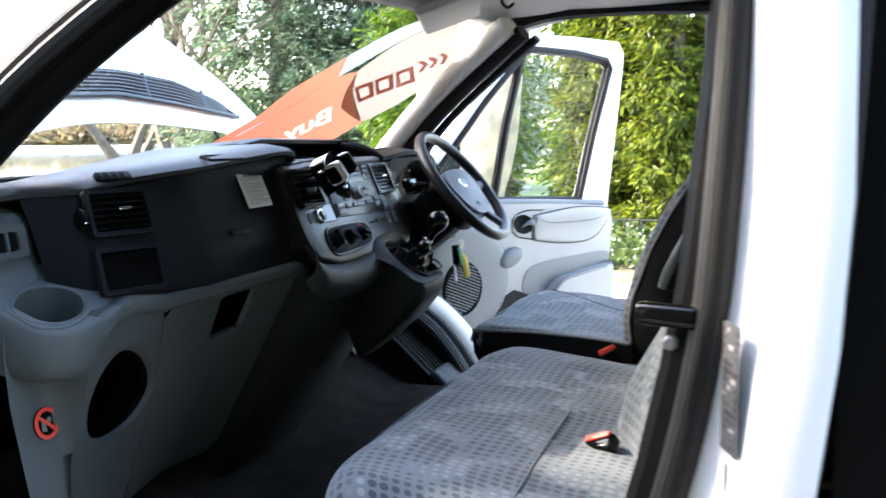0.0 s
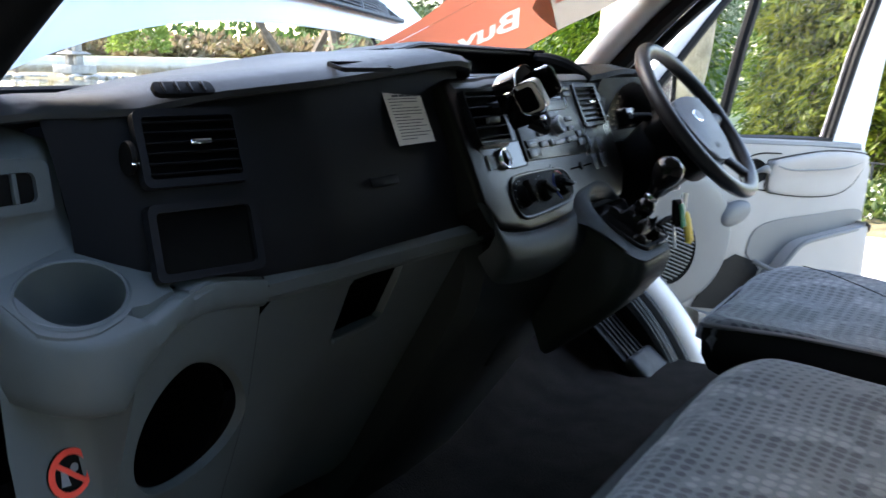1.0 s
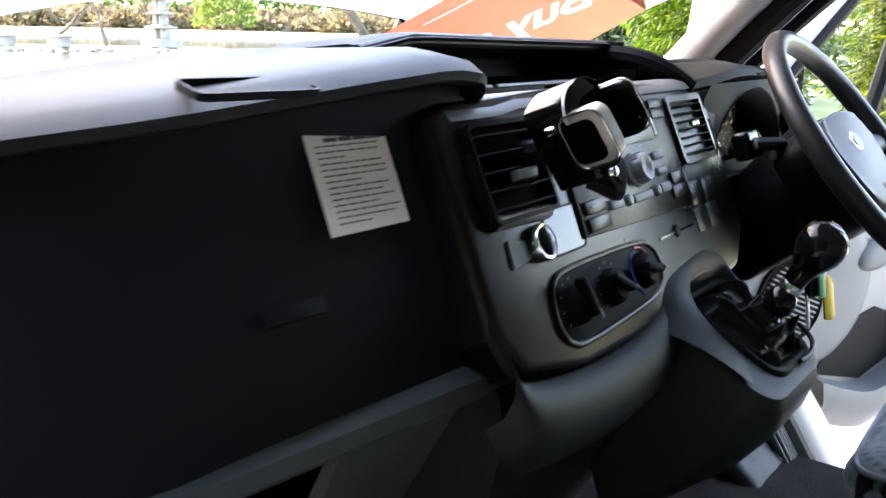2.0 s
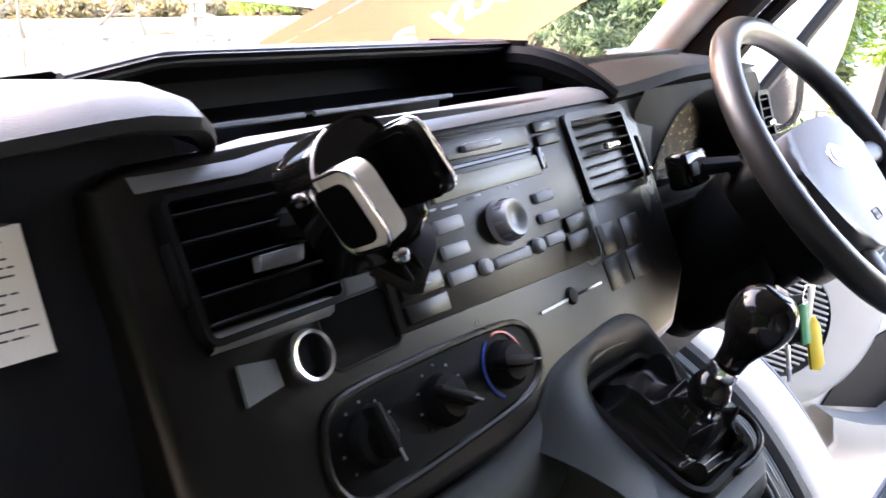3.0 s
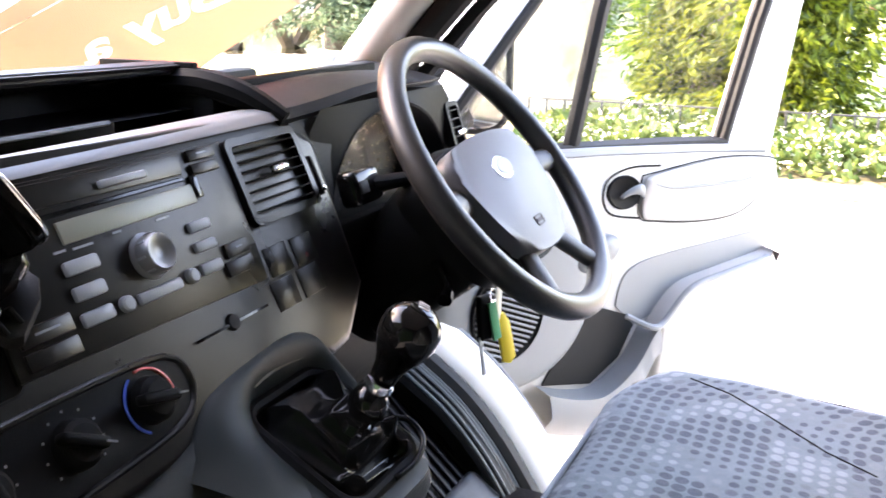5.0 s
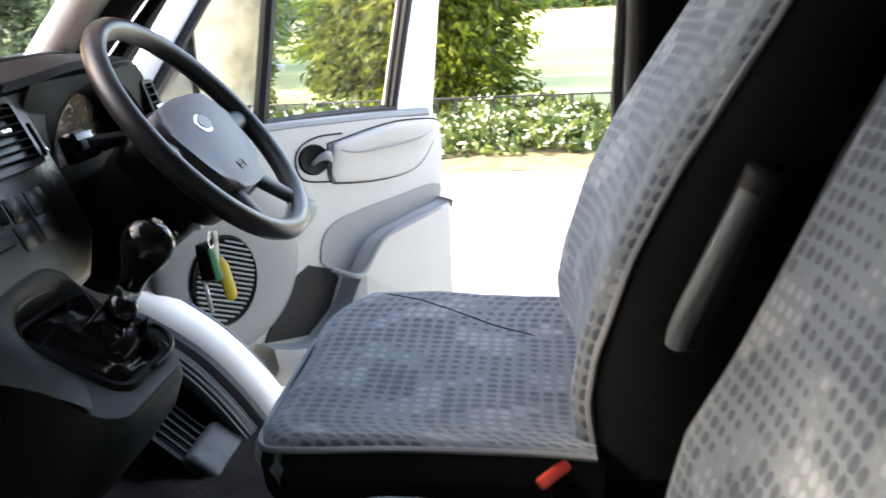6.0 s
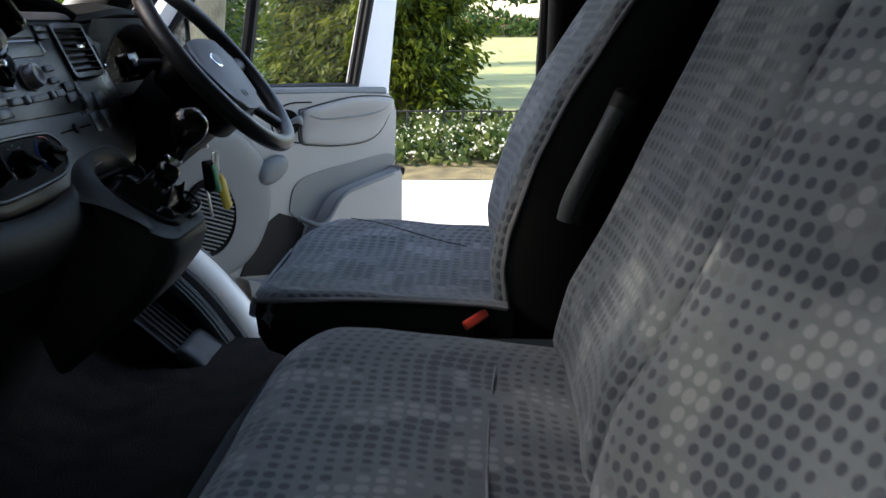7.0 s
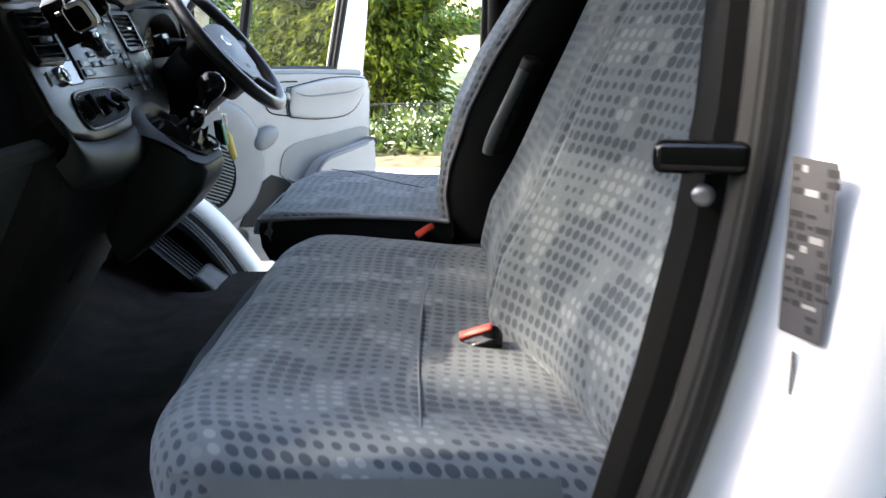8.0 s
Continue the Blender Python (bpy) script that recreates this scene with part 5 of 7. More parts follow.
# deep black body, its top swept up into a rounded hood with a shiny edge
_bk = [(-0.026, -0.034), (0.022, -0.034), (0.026, -0.010), (0.026, 0.020), (0.022, 0.032), (0.008, 0.037), (-0.012, 0.035), (-0.026, 0.024)]
_bk = [(p.x, p.y) for p in spline([(*q, 0) for q in _bk + _bk[:1]], 36)[:-1]]
ppart("body", slab(PH, [(x * 1.03, y * 1.03 + 0.001) for x, y in _bk], -0.022, 0.0165, 0.006, 3), GLOSS, "glossy black holder body")
_arc = spline([(-0.029, 0.008, 0.0), (-0.028, 0.024, 0.0), (-0.014, 0.037, 0.0), (0.008, 0.039, 0.0), (0.022, 0.034, 0.0), (0.027, 0.024, 0.0)], 22)
hood_p = ppart("hood", loft([[PH @ (p * k + Vector((0, 0, z))) for z, k in ((-0.020, 0.95), (-0.004, 0.99), (0.010, 1.0), (0.018, 0.99), (0.018, 0.95), (-0.012, 0.92))] for p in _arc]), GLOSS, "glossy black hood")
ppart("hood_edge", tube([PH @ (p + Vector((0, 0, 0.017))) for p in _arc[:11]], 0.0011, 8), SILVER, parent=hood_p)
for s in (-1, 1):
    jm = PH @ Matrix.Translation((s * 0.0225, 0.0, 0.027)) @ Matrix.Rotation(radians(-90), 4, "Y")
    th = 0.0066 if s < 0 else 0.0036
    jaw = ppart("jaw", slab(jm, rounded(0.039, 0.0445, 0.010, 6), -th, th, 0.0022, 3), JAW if s < 0 else GLOSS, "silver-edged clamping jaw")
    ppart("jaw_edge", tube([jm @ Vector((x, y, -th * s)) for x, y in rounded(0.039, 0.0445, 0.010, 6)], 0.0012, 8, ring=True), CHROME, parent=jaw)
    for z0, w in ((th + 0.0002, 0.029 if s < 0 else 0.034), (-th - 0.0018, 0.032)):
        ppart("pad", slab(jm, rounded(w, w + 0.005, 0.007, 4, -0.003, -0.001), z0, z0 + 0.0016), PITCH, "black rubber pad", parent=jaw)
    for y in (-0.010, 0.010):
        ppart("jaw_arm", box(PH, (s * 0.018, y, 0.004), (0.016, 0.006, 0.006), 0.001), BLACK, parent=jaw)
ppart("side_screw", lathe(PH @ Matrix.Translation((-0.031, 0.016, 0.002)), [(0, 0.004), (0.0035, 0.003), (0.004, -0.004)], 14), CHROME)
ppart("clip_arm", tube([PH @ Vector((0, -0.01, -0.01)), Vector((0.03, -0.215, 1.362)), Vector((0.0, -0.222, 1.357))], 0.010, 8), BLACK)
# foot: small bracket with two prongs under the jaws
foot = ppart("foot", slab(PH @ Matrix.Translation((0.006, -0.046, 0.006)) @ Matrix.Rotation(radians(-35), 4, "X"), [(-0.024, 0.012), (-0.018, -0.012), (-0.012, -0.016), (0.012, -0.006), (0.022, 0.004), (0.022, 0.012)], -0.006, 0.004, 0.0015), DGREY, "dark grey foot bracket")
for x in (-0.010, 0.0):
    ppart("prong", box(PH, (x, -0.047, 0.012), (0.003, 0.012, 0.006), 0.001), BLACK, parent=foot)
ppart("foot_knob", lathe(PH @ Matrix.Translation((-0.012, -0.036, 0.020)), [(0, 0.004), (0.004, 0.003), (0.005, 0)], 14), CHROME)

# ---------- notice and stickers ----------
notice = tagged(part("paper_notice", slab(PF, [(-0.0355, 0.036), (-0.036, -0.036), (0.0365, -0.0345), (0.037, 0.037)], 0.0006, 0.0012), PAPER), "small off-white printed notice on the dash face", "notice")
_rng = random.Random(8)
for k in range(15):
    y = 0.0290 - 0.0042 * k
    end = [0.020, 0.027, 0.026, -0.006, 0.027, 0.028, 0.027, 0.002, 0.026, 0.019, 0.028, 0.012, 0.030, 0.024, 0.0][k]
    x = -0.029 if k else -0.020
    while x < end:
        w = min(_rng.uniform(0.004, 0.012), end - x) if k else 0.012
        part("text_line", box(PF, (x + w / 2 + 0.0002 * k, y + 0.0001 * k, 0.0013), (w, 0.0028 if k == 0 else 0.0010, 0.0002)), INK, notice)
        x += w + 0.0013
ST = axes((-0.0985, -0.832, 1.026), (1.0, 0.05, 0.18))
sticker = tagged(part("airbag_sticker", lathe(ST, [(0.0, 0.0035), (0.0235, 0.0035), (0.0245, 0.003), (0.0245, 0.0)], 36), BLACK), "round red and black child seat warning sticker", "sticker")
part("red_ring", lathe(ST, [(0.0185, 0.0038), (0.0185, 0.0048), (0.0245, 0.0048), (0.0248, 0.0032)], 36), RED, sticker)
part("red_bar", box(ST @ Matrix.Rotation(radians(-42), 4, "Z"), (0, 0, 0.0046), (0.040, 0.005, 0.001)), RED, sticker)
part("pictogram", slab(ST, [(-0.012, -0.010), (-0.002, -0.012), (-0.004, 0.002), (-0.010, 0.008)], 0.0036, 0.0042), KEYGREY, sticker)
part("pictogram", lathe(at(ST, 0.005, 0.004), [(0, 0.0042), (0.0048, 0.0042)], 14), KEYGREY, sticker)

# ---------- driver's door, standing open ----------
DF = axes((0.017, 1.137, 0.0), (0.809, -0.588, 0.0))
door = thing("driver_door", "open white van door with light grey inner panel", "door", at=(-0.19, 0.85, 0.6))


def opart(name, bm, material, label="", smooth=35, parent=None):
    return lpart(name, bm, material, label, smooth, parent, door)


def lean(own, k=0.16):
    """Tip the part of the door above the waist inwards."""
    for v in own.verts:
        p = DF.inverted() @ v.co
        if p.y > 1.2:
            p.z += k * (p.y - 1.2)
            v.co = DF @ p
    return own


opart("skin", slab(DF, [(-0.37, 0.60), (0.525, 0.60), (0.545, 0.75), (0.548, 1.20), (-0.37, 1.20)], -0.085, -0.03, 0.01), WHITE, "white painted door skin")
_o = [(-0.36, 1.19), (0.0, 1.19), (0.30, 1.19), (0.546, 1.19), (0.543, 1.50), (0.535, 1.74), (0.50, 1.782), (0.30, 1.79), (0.10, 1.79), (0.045, 1.765), (-0.10, 1.60), (-0.345, 1.27)]
_i = [(-0.30, 1.225), (0.0, 1.222), (0.25, 1.215), (0.405, 1.212), (0.435, 1.45), (0.478, 1.690), (0.455, 1.715), (0.30, 1.735), (0.115, 1.740), (0.075, 1.725), (-0.07, 1.565), (-0.285, 1.275)]
opart("window_frame", lean(frame_plate(DF, _o, _i, -0.075, -0.035)), WHITE, "white window frame")
opart("window_seal", lean(tube([DF @ Vector((x, y, -0.036)) for x, y in _i], 0.012, 8, ring=True, bm=tube([DF @ Vector((x, y, -0.056)) for x, y in _i], 0.013, 8, ring=True))), RUBBER, "black rubber window seal")
opart("window_bar", lean(tube([DF @ Vector((0.006, 1.21, -0.045)), DF @ Vector((0.03, 1.48, -0.045)), DF @ Vector((0.075, 1.75, -0.045))], 0.017, 8)), RUBBER, "black window divider")
pane = opart("window_pane", lean(slab(DF, _i, -0.060, -0.056)), GLASS, "clear side window")
pane.visible_shadow = False
_p = [(-0.345, 0.69), (-0.05, 0.665), (0.30, 0.66), (0.50, 0.672), (0.522, 0.70), (0.530, 1.00), (0.540, 1.13), (0.538, 1.165), (0.515, 1.186), (0.30, 1.200), (0.06, 1.212), (-0.30, 1.222), (-0.345, 1.21)]
panel_in = opart("inner_panel", slab(DF, _p, -0.035, 0.0, 0.012, 3), DOORGREY, "light grey moulded inner door panel")
opart("waist_strip", tube([DF @ Vector((x, y, -0.012)) for x, y in ((-0.30, 1.226), (0.06, 1.216), (0.30, 1.204), (0.50, 1.192))], 0.012, 8), DOORMID, parent=panel_in)
# arm pad: bulged pod with a dark joint round it
_pod = [(0.155, 1.165), (0.152, 1.085), (0.20, 1.068), (0.30, 1.056), (0.40, 1.056), (0.46, 1.075), (0.50, 1.115), (0.520, 1.155), (0.505, 1.176), (0.35, 1.186)]
_pod = [(p.x, p.y) for p in spline([(*q, 0) for q in _pod + _pod[:1]], 44)[:-1]]
opart("joint", tube([DF @ Vector((x, y, 0.001)) for x, y in _pod], 0.0016, 6, ring=True), DGREY, parent=panel_in)
_c = Vector((0.33, 1.125))
_s = []
for f, h in ((0.99, 0.0), (0.975, 0.010), (0.93, 0.016), (0.82, 0.019), (0.6, 0.019), (0.3, 0.016), (0.06, 0.015)):
    ring = []
    for x, y in _pod:
        u, v = _c.x + (x - _c.x) * f, _c.y + (y - _c.y) * f
        swell = 0.45 + 0.55 / (1 + math.exp(-(v - 1.128) / 0.009))   # full above the crease, hollow under it
        ring.append(DF @ Vector((u, v, h * swell)))
    _s.append(ring)
smoothed(opart("arm_pad", loft(_s, closed=True, caps=True), DOORGREY, "rounded grey arm pad", 180, parent=panel_in))
opart("crease", tube([DF @ Vector((x, 1.134 + 0.02 * abs((x - 0.33) / 0.16) ** 4, 0.0150)) for x in np.linspace(0.18, 0.485, 16)], 0.003, 6), DOORMID, parent=panel_in)
opart("joint", tube([DF @ Vector((x, y, 0.001)) for x, y, _ in spline(((0.20, 1.182, 0), (0.125, 1.184, 0), (0.072, 1.166, 0), (0.060, 1.130, 0), (0.082, 1.095, 0), (0.152, 1.080, 0)), 24)], 0.002, 6), BLACK, parent=panel_in)
# handle in its round cup
hc = opart("handle_cup", lathe(at(DF, 0.112, 1.136, 0.001, -12) @ Matrix.Diagonal((1.22, 0.92, 1, 1)), [(0.0, 0.0015), (0.030, 0.0015), (0.034, 0.004), (0.037, 0.0)], 32), BLACK, "dark oval handle cup", parent=panel_in)
_hp = spline([(0.100, 1.128, 0.006), (0.118, 1.140, 0.014), (0.136, 1.143, 0.018), (0.150, 1.136, 0.014)], 12)
hd = opart("door_handle", loft([[DF @ (p + Vector((0.0, w * (0.004 + 0.010 * k / 11), z))) for w, z in ((-1, 0.0), (-0.8, 0.004), (0.0, 0.006), (0.8, 0.004), (1, 0.0), (0.0, -0.003))] for k, p in enumerate(_hp)], closed=True, caps=True), DOORMID, "grey inside door handle", 60)
# window winder boss
smoothed(opart("boss", loft([[DF @ Vector((0.045 + w * 0.056 * math.cos(a) + 0.02 * math.sin(a), 1.022 + w * 0.040 * math.sin(a), h)) for a in np.linspace(0, 2 * math.pi, 20, endpoint=False)] for w, h in ((1.0, 0.0), (0.94, 0.012), (0.80, 0.022), (0.5, 0.027), (0.1, 0.028))], closed=True, caps=True), DOORMID, "rounded grey boss", 180, parent=panel_in))
# big moulded bulge round the speaker
smoothed(opart("speaker_bulge", loft([[DF @ Vector((-0.14 + w * 0.19 * math.cos(a), 0.965 + w * 0.20 * math.sin(a), h)) for a in np.linspace(0, 2 * math.pi, 28, endpoint=False)] for w, h in ((1.0, -0.006), (0.96, 0.010), (0.86, 0.018), (0.5, 0.020), (0.05, 0.020))], closed=True, caps=True), DOORMID, "moulded bulge round the speaker", 180, parent=panel_in))
sp = opart("speaker", lathe(at(DF, -0.166, 0.936, 0.021) @ Matrix.Diagonal((0.86, 1.0, 1, 1)), [(0.0, 0.001), (0.084, 0.001), (0.090, 0.005), (0.095, 0.0)], 40), BLACK, "round slatted speaker grille")
for k in range(17):
    y = -0.080 + 0.010 * k
    w = math.sqrt(max(0.0, 0.085 ** 2 - y * y)) * 2 * 0.9
    if w > 0.015:
        opart("slat", box(at(DF, -0.166, 0.936, 0.025, -22) @ Matrix.Diagonal((0.9, 1, 1, 1)), (0, y, 0), (w, 0.0042, 0.005), 0.001, 1), DOORMID, parent=sp)
# upper map pocket: flat darker sheet painted as the hollow's shade, behind a raised wall
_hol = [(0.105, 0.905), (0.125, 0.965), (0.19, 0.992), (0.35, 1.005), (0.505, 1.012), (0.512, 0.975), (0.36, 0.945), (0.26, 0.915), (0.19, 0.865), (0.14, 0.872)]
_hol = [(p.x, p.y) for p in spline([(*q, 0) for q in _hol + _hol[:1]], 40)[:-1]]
opart("pocket_shade", slab(DF, _hol, 0.0005, 0.003), DOORMID, "flat darker sheet painted for the shade in the map pocket", parent=panel_in)
_wall = [(0.175, 0.655), (0.190, 0.855), (0.215, 0.890), (0.265, 0.930), (0.36, 0.948), (0.495, 0.966), (0.505, 0.955), (0.500, 0.70), (0.47, 0.66)]
_wall = _wall[:1] + [(p.x, p.y) for p in spline([(*q, 0) for q in _wall[1:8]], 36)] + _wall[8:]
opart("pocket_wall", slab(DF, _wall, 0.0, 0.048, 0.014, 4), DOORGREY, "raised wall of the map pocket", parent=panel_in)
opart("pocket_rim", tube([DF @ Vector((x, y, z)) for x, y, z in spline(((0.120, 0.885, 0.02), (0.165, 0.862, 0.05), (0.20, 0.868, 0.046), (0.265, 0.928, 0.046), (0.36, 0.947, 0.045), (0.47, 0.960, 0.042), (0.492, 0.962, 0.034)), 30)], 0.007, 8), DOORMID, parent=panel_in)
# bottle pocket: thin dark sheet on the panel, standing for the shade inside
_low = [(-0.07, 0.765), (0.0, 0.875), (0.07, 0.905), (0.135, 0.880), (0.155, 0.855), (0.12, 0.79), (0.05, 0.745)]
opart("bottle_shade", slab(DF, _low, 0.0005, 0.004), DGREY, "dark flat sheet painted for the shade of the bottle pocket", parent=panel_in)
opart("bottle_wall", loft([[DF @ Vector((x, y, z)) for x, y, z in ((x0, y0, 0.004), (x0 + 0.004, y0 - 0.004, 0.055), (x0 + 0.008, y0 - 0.05, 0.06), (x0 + 0.012, y0 - 0.10, 0.02))] for x0, y0, _ in spline(((-0.09, 0.772, 0), (-0.02, 0.748, 0), (0.05, 0.742, 0), (0.12, 0.785, 0), (0.165, 0.85, 0), (0.18, 0.86, 0)), 24)]), DOORMID, "grey wall of the bottle pocket", 60, parent=panel_in)
# door mirror outside the quarter light
MM = DF @ Matrix.Translation((-0.14, 1.40, -0.20)) @ Matrix.Rotation(radians(-38), 4, "Y")
mirror = opart("door_mirror", slab(MM, rounded(0.19, 0.32, 0.05, 5), -0.06, 0.0, 0.012, 3), BLACK, "large black door mirror")
MIRROR = mat("mirror_silver", (0.92, 0.92, 0.92), 0.02, metal=1.0, var=0.0, bump=0.0, rvar=0.0)
opart("mirror_glass", slab(MM, rounded(0.168, 0.295, 0.042, 5), 0.0, 0.002), MIRROR, "mirror glass", parent=mirror)
opart("mirror_arm", tube([MM @ Vector((0, -0.12, -0.03)), DF @ Vector((-0.28, 1.22, -0.06))], 0.025, 8), BLACK, parent=mirror)

# passenger door, a mirrored twin, open beside the way in
_turn = Matrix.Translation(door.location) @ Matrix.Rotation(radians(30), 4, 'Z')
door2 = copy_thing(door, Matrix.Diagonal((1, -1, 1, 1)) @ _turn)
tagged(door2, "open white passenger door with light grey inner panel", "door")

# ---------- seats ----------
def edge_drop(d, r):
    """How far a rounded edge falls away at the distance d from the border."""
    return 0.0 if d >= r else r - math.sqrt(max(0.0, r * r - (r - d) ** 2))


def cushion(x0, x1, y0, y1, z, dish, nose, r=0.045, ny=40, nx=34, tail=0.0, wobble=0.004, seed=0.0):
    secs = []
    for j in range(ny + 1):
        y = y0 + (y1 - y0) * (0.5 - 0.5 * math.cos(math.pi * j / ny))
        s = 2 * (y - y0) / (y1 - y0) - 1
        row = []
        xf = x0 + 0.055 * (max(0.0, abs(s) - 0.62) / 0.38) ** 2
        for i in range(nx + 1):
            x = xf + (x1 - xf) * (i / nx) ** 1.5
            d = min(y - y0, y1 - y)
            h = z + dish * (abs(s) ** 3 - 0.4) - tail * ((x - x0) / (x1 - x0)) ** 1.5 - edge_drop(d, r) - edge_drop(x - xf, nose)
            h += wobble * noise.noise(Vector((x * 9 + seed, y * 9, seed)))
            row.append((x, y, h))
        secs.append(row)
    return loft(secs, uv=True)


def prof_driver(z):
    return float(np.interp(z, [0.90, 0.96, 1.02, 1.08, 1.19, 1.29, 1.43, 1.62], [0.606, 0.592, 0.584, 0.593, 0.631, 0.681, 0.772, 0.885]))


def prof_bench(z):
    return float(np.interp(z, [0.86, 0.95, 1.03, 1.11, 1.20, 1.31, 1.40, 1.62], [0.690, 0.672, 0.692, 0.735, 0.777, 0.825, 0.868, 0.972]))


def recede(y):
    """How far the outer backrest falls away towards the door."""
    return float(np.interp(y, [-0.85, -0.72, -0.606, -0.49, -0.40, -0.34, -0.30, -0.27], [0.150, 0.130, 0.108, 0.080, 0.044, 0.018, 0.005, 0.0]))


def back(y0, y1, prof, z0, z1, dish, roll=0.034, r=0.045, ny=34, nz=44, seed=0.0, taper=0.0, turned=False):
    secs = []
    for j in range(ny + 1):
        s = -math.cos(math.pi * j / ny)
        row = []
        for i in range(nz + 1):
            f = i / nz
            z = z0 + (z1 - z0) * f
            half = (y1 - y0) / 2 * (1 - taper * max(0, f - 0.55) / 0.45)
            y = (y0 + y1) / 2 + s * half
            d = half - abs(y - (y0 + y1) / 2)
            x = prof(z) + dish * (1 - abs(s) ** 3) + (recede(y) if turned else 0.0)
            x += edge_drop(d, r) / r * roll + edge_drop((1 - f) * (z1 - z0), 0.06) + 0.003 * noise.noise(Vector((y * 8 + seed, z * 8, seed)))
            row.append((x, y, z))
        secs.append(row)
    return loft(secs, uv=True)


def spart(owner, name, bm, material, label="", smooth=60, parent=None):
    return lpart(name, bm, material, label, smooth, parent, owner)


ds = thing("driver_seat", "grey dotted cloth driver's seat with black sides", "seat", "van seats", at=(0.45, 0.46, FLOOR_Z))
spart(ds, "cushion", cushion(0.205, 0.622, 0.200, 0.745, 0.985, 0.026, 0.05, r=0.018, tail=0.02, seed=3.0), CLOTH, "grey dotted cloth cushion")
_rim = [(0.222, 0.30), (0.236, 0.225), (0.275, 0.199), (0.40, 0.196), (0.55, 0.196), (0.63, 0.198), (0.63, 0.746), (0.40, 0.748), (0.27, 0.744), (0.236, 0.720), (0.222, 0.66)]
_top = [float(np.interp(x, [0.20, 0.30, 0.43, 0.55, 0.70], [0.960, 0.982, 0.985, 0.980, 0.965])) for x, y in _rim]
_s = []
for dz, k in ((0.0, 1.0), (-0.012, 1.012), (-0.05, 1.0), (-0.08, 0.95), (-0.10, 0.85)):
    _s.append([(0.46 + (x - 0.46) * k, 0.47 + (y - 0.47) * k, z + dz) for (x, y), z in zip(_rim, _top)])
spart(ds, "cushion_side", loft(_s, closed=True), BOLSTER, "black cushion side")
spart(ds, "piping", tube(spline([(0.622, 0.194, 0.974), (0.55, 0.192, 0.982), (0.40, 0.192, 0.987), (0.29, 0.195, 0.984), (0.238, 0.222, 0.974), (0.219, 0.30, 0.962), (0.213, 0.45, 0.956), (0.215, 0.60, 0.958)], 36), 0.004, 6), PIPING, "grey piping")
spart(ds, "rear_riser", box(I4, (0.715, 0.47, 0.82), (0.15, 0.47, 0.27), 0.01), BLACK)
spart(ds, "seat_box", box(I4, (0.50, 0.47, 0.79), (0.28, 0.44, 0.20), 0.015), BLACK, "black seat pedestal")


def shell(owner, y0, y1, prof, z0, z1, off, thick, taper, turned=False):
    """The black sides and rear of a backrest, from the cloth's border backwards."""
    secs = []
    for f in np.linspace(0, 1, 20):
        z = z0 + (z1 - z0) * f
        x = prof(z) + off
        t = thick * (1 - 0.35 * f)
        c, w = (y0 + y1) / 2, (y1 - y0) / 2 * (1 - taper * max(0, f - 0.55) / 0.45)
        line = [(x, c - w, z), (x + 0.02, c - w - 0.008, z), (x + 0.6 * t, c - w - 0.010, z), (x + t, c - w + 0.02, z), (x + t + 0.02, c, z),
                     (x + t, c + w - 0.02, z), (x + 0.6 * t, c + w + 0.010, z), (x + 0.02, c + w + 0.008, z), (x, c + w, z)]
        secs.append([(a + (recede(b) if turned else 0.0), b, h) for a, b, h in line])
    return spart(owner, "back_shell", loft(secs), BOLSTER, "black backrest sides and rear")


spart(ds, "backrest", back(0.235, 0.735, prof_driver, 0.93, 1.62, 0.03, seed=5.0, taper=0.15), CLOTH, "grey dotted cloth backrest")
shell(ds, 0.235, 0.735, prof_driver, 0.93, 1.62, 0.030, 0.20, 0.15)
for s in (-1, 1):
    spart(ds, "piping", tube(spline([(prof_driver(z) + 0.031, 0.485 + s * (0.250 * (1 - 0.15 * max(0, (z - 0.93) / 0.69 - 0.55) / 0.45) + 0.002), z) for z in np.linspace(0.935, 1.60, 24)], 40), 0.0045, 6), PIPING, "grey piping")
arm = spart(ds, "armrest", tube(spline([(0.712, 0.185, 1.112), (0.722, 0.182, 1.145), (0.755, 0.187, 1.215), (0.782, 0.192, 1.275), (0.79, 0.19, 1.295)], 16), [0.016] + [0.022] * 13 + [0.020, 0.012], 12), DGREY, "grey folded armrest", 180)
spart(ds, "armrest_cap", tube(spline([(0.702, 0.174, 1.116), (0.710, 0.168, 1.148), (0.742, 0.173, 1.215), (0.770, 0.178, 1.272)], 12), 0.013, 10), GREY, "lighter grey armrest face", parent=arm)
# crease laid on as a thin black line, its shade put into the colour
spart(ds, "crease", tube([(0.319, 0.690, 1.003), (0.374, 0.671, 0.999), (0.428, 0.638, 0.992), (0.499, 0.585, 0.984), (0.556, 0.559, 0.978)], 0.0010, 6), BOLSTER, "dark line painted for the shade of a cloth crease")
lv = spart(ds, "buckle", box(axes((0.577, 0.190, 0.960), (0.35, -0.8, 0.45)) @ Matrix.Rotation(radians(24), 4, "Z"), (0, 0, 0), (0.050, 0.014, 0.010), 0.003), RED, "red seat belt release")
spart(ds, "buckle_stem", box(axes((0.59, 0.195, 0.93), (0.3, -0.8, 0.3)), (0, 0, 0), (0.040, 0.05, 0.012), 0.004), BLACK, parent=lv)

bench = thing("bench_seat", "grey dotted cloth double bench seat, worn and creased", "seat", "van seats", at=(0.5, -0.3, FLOOR_Z))
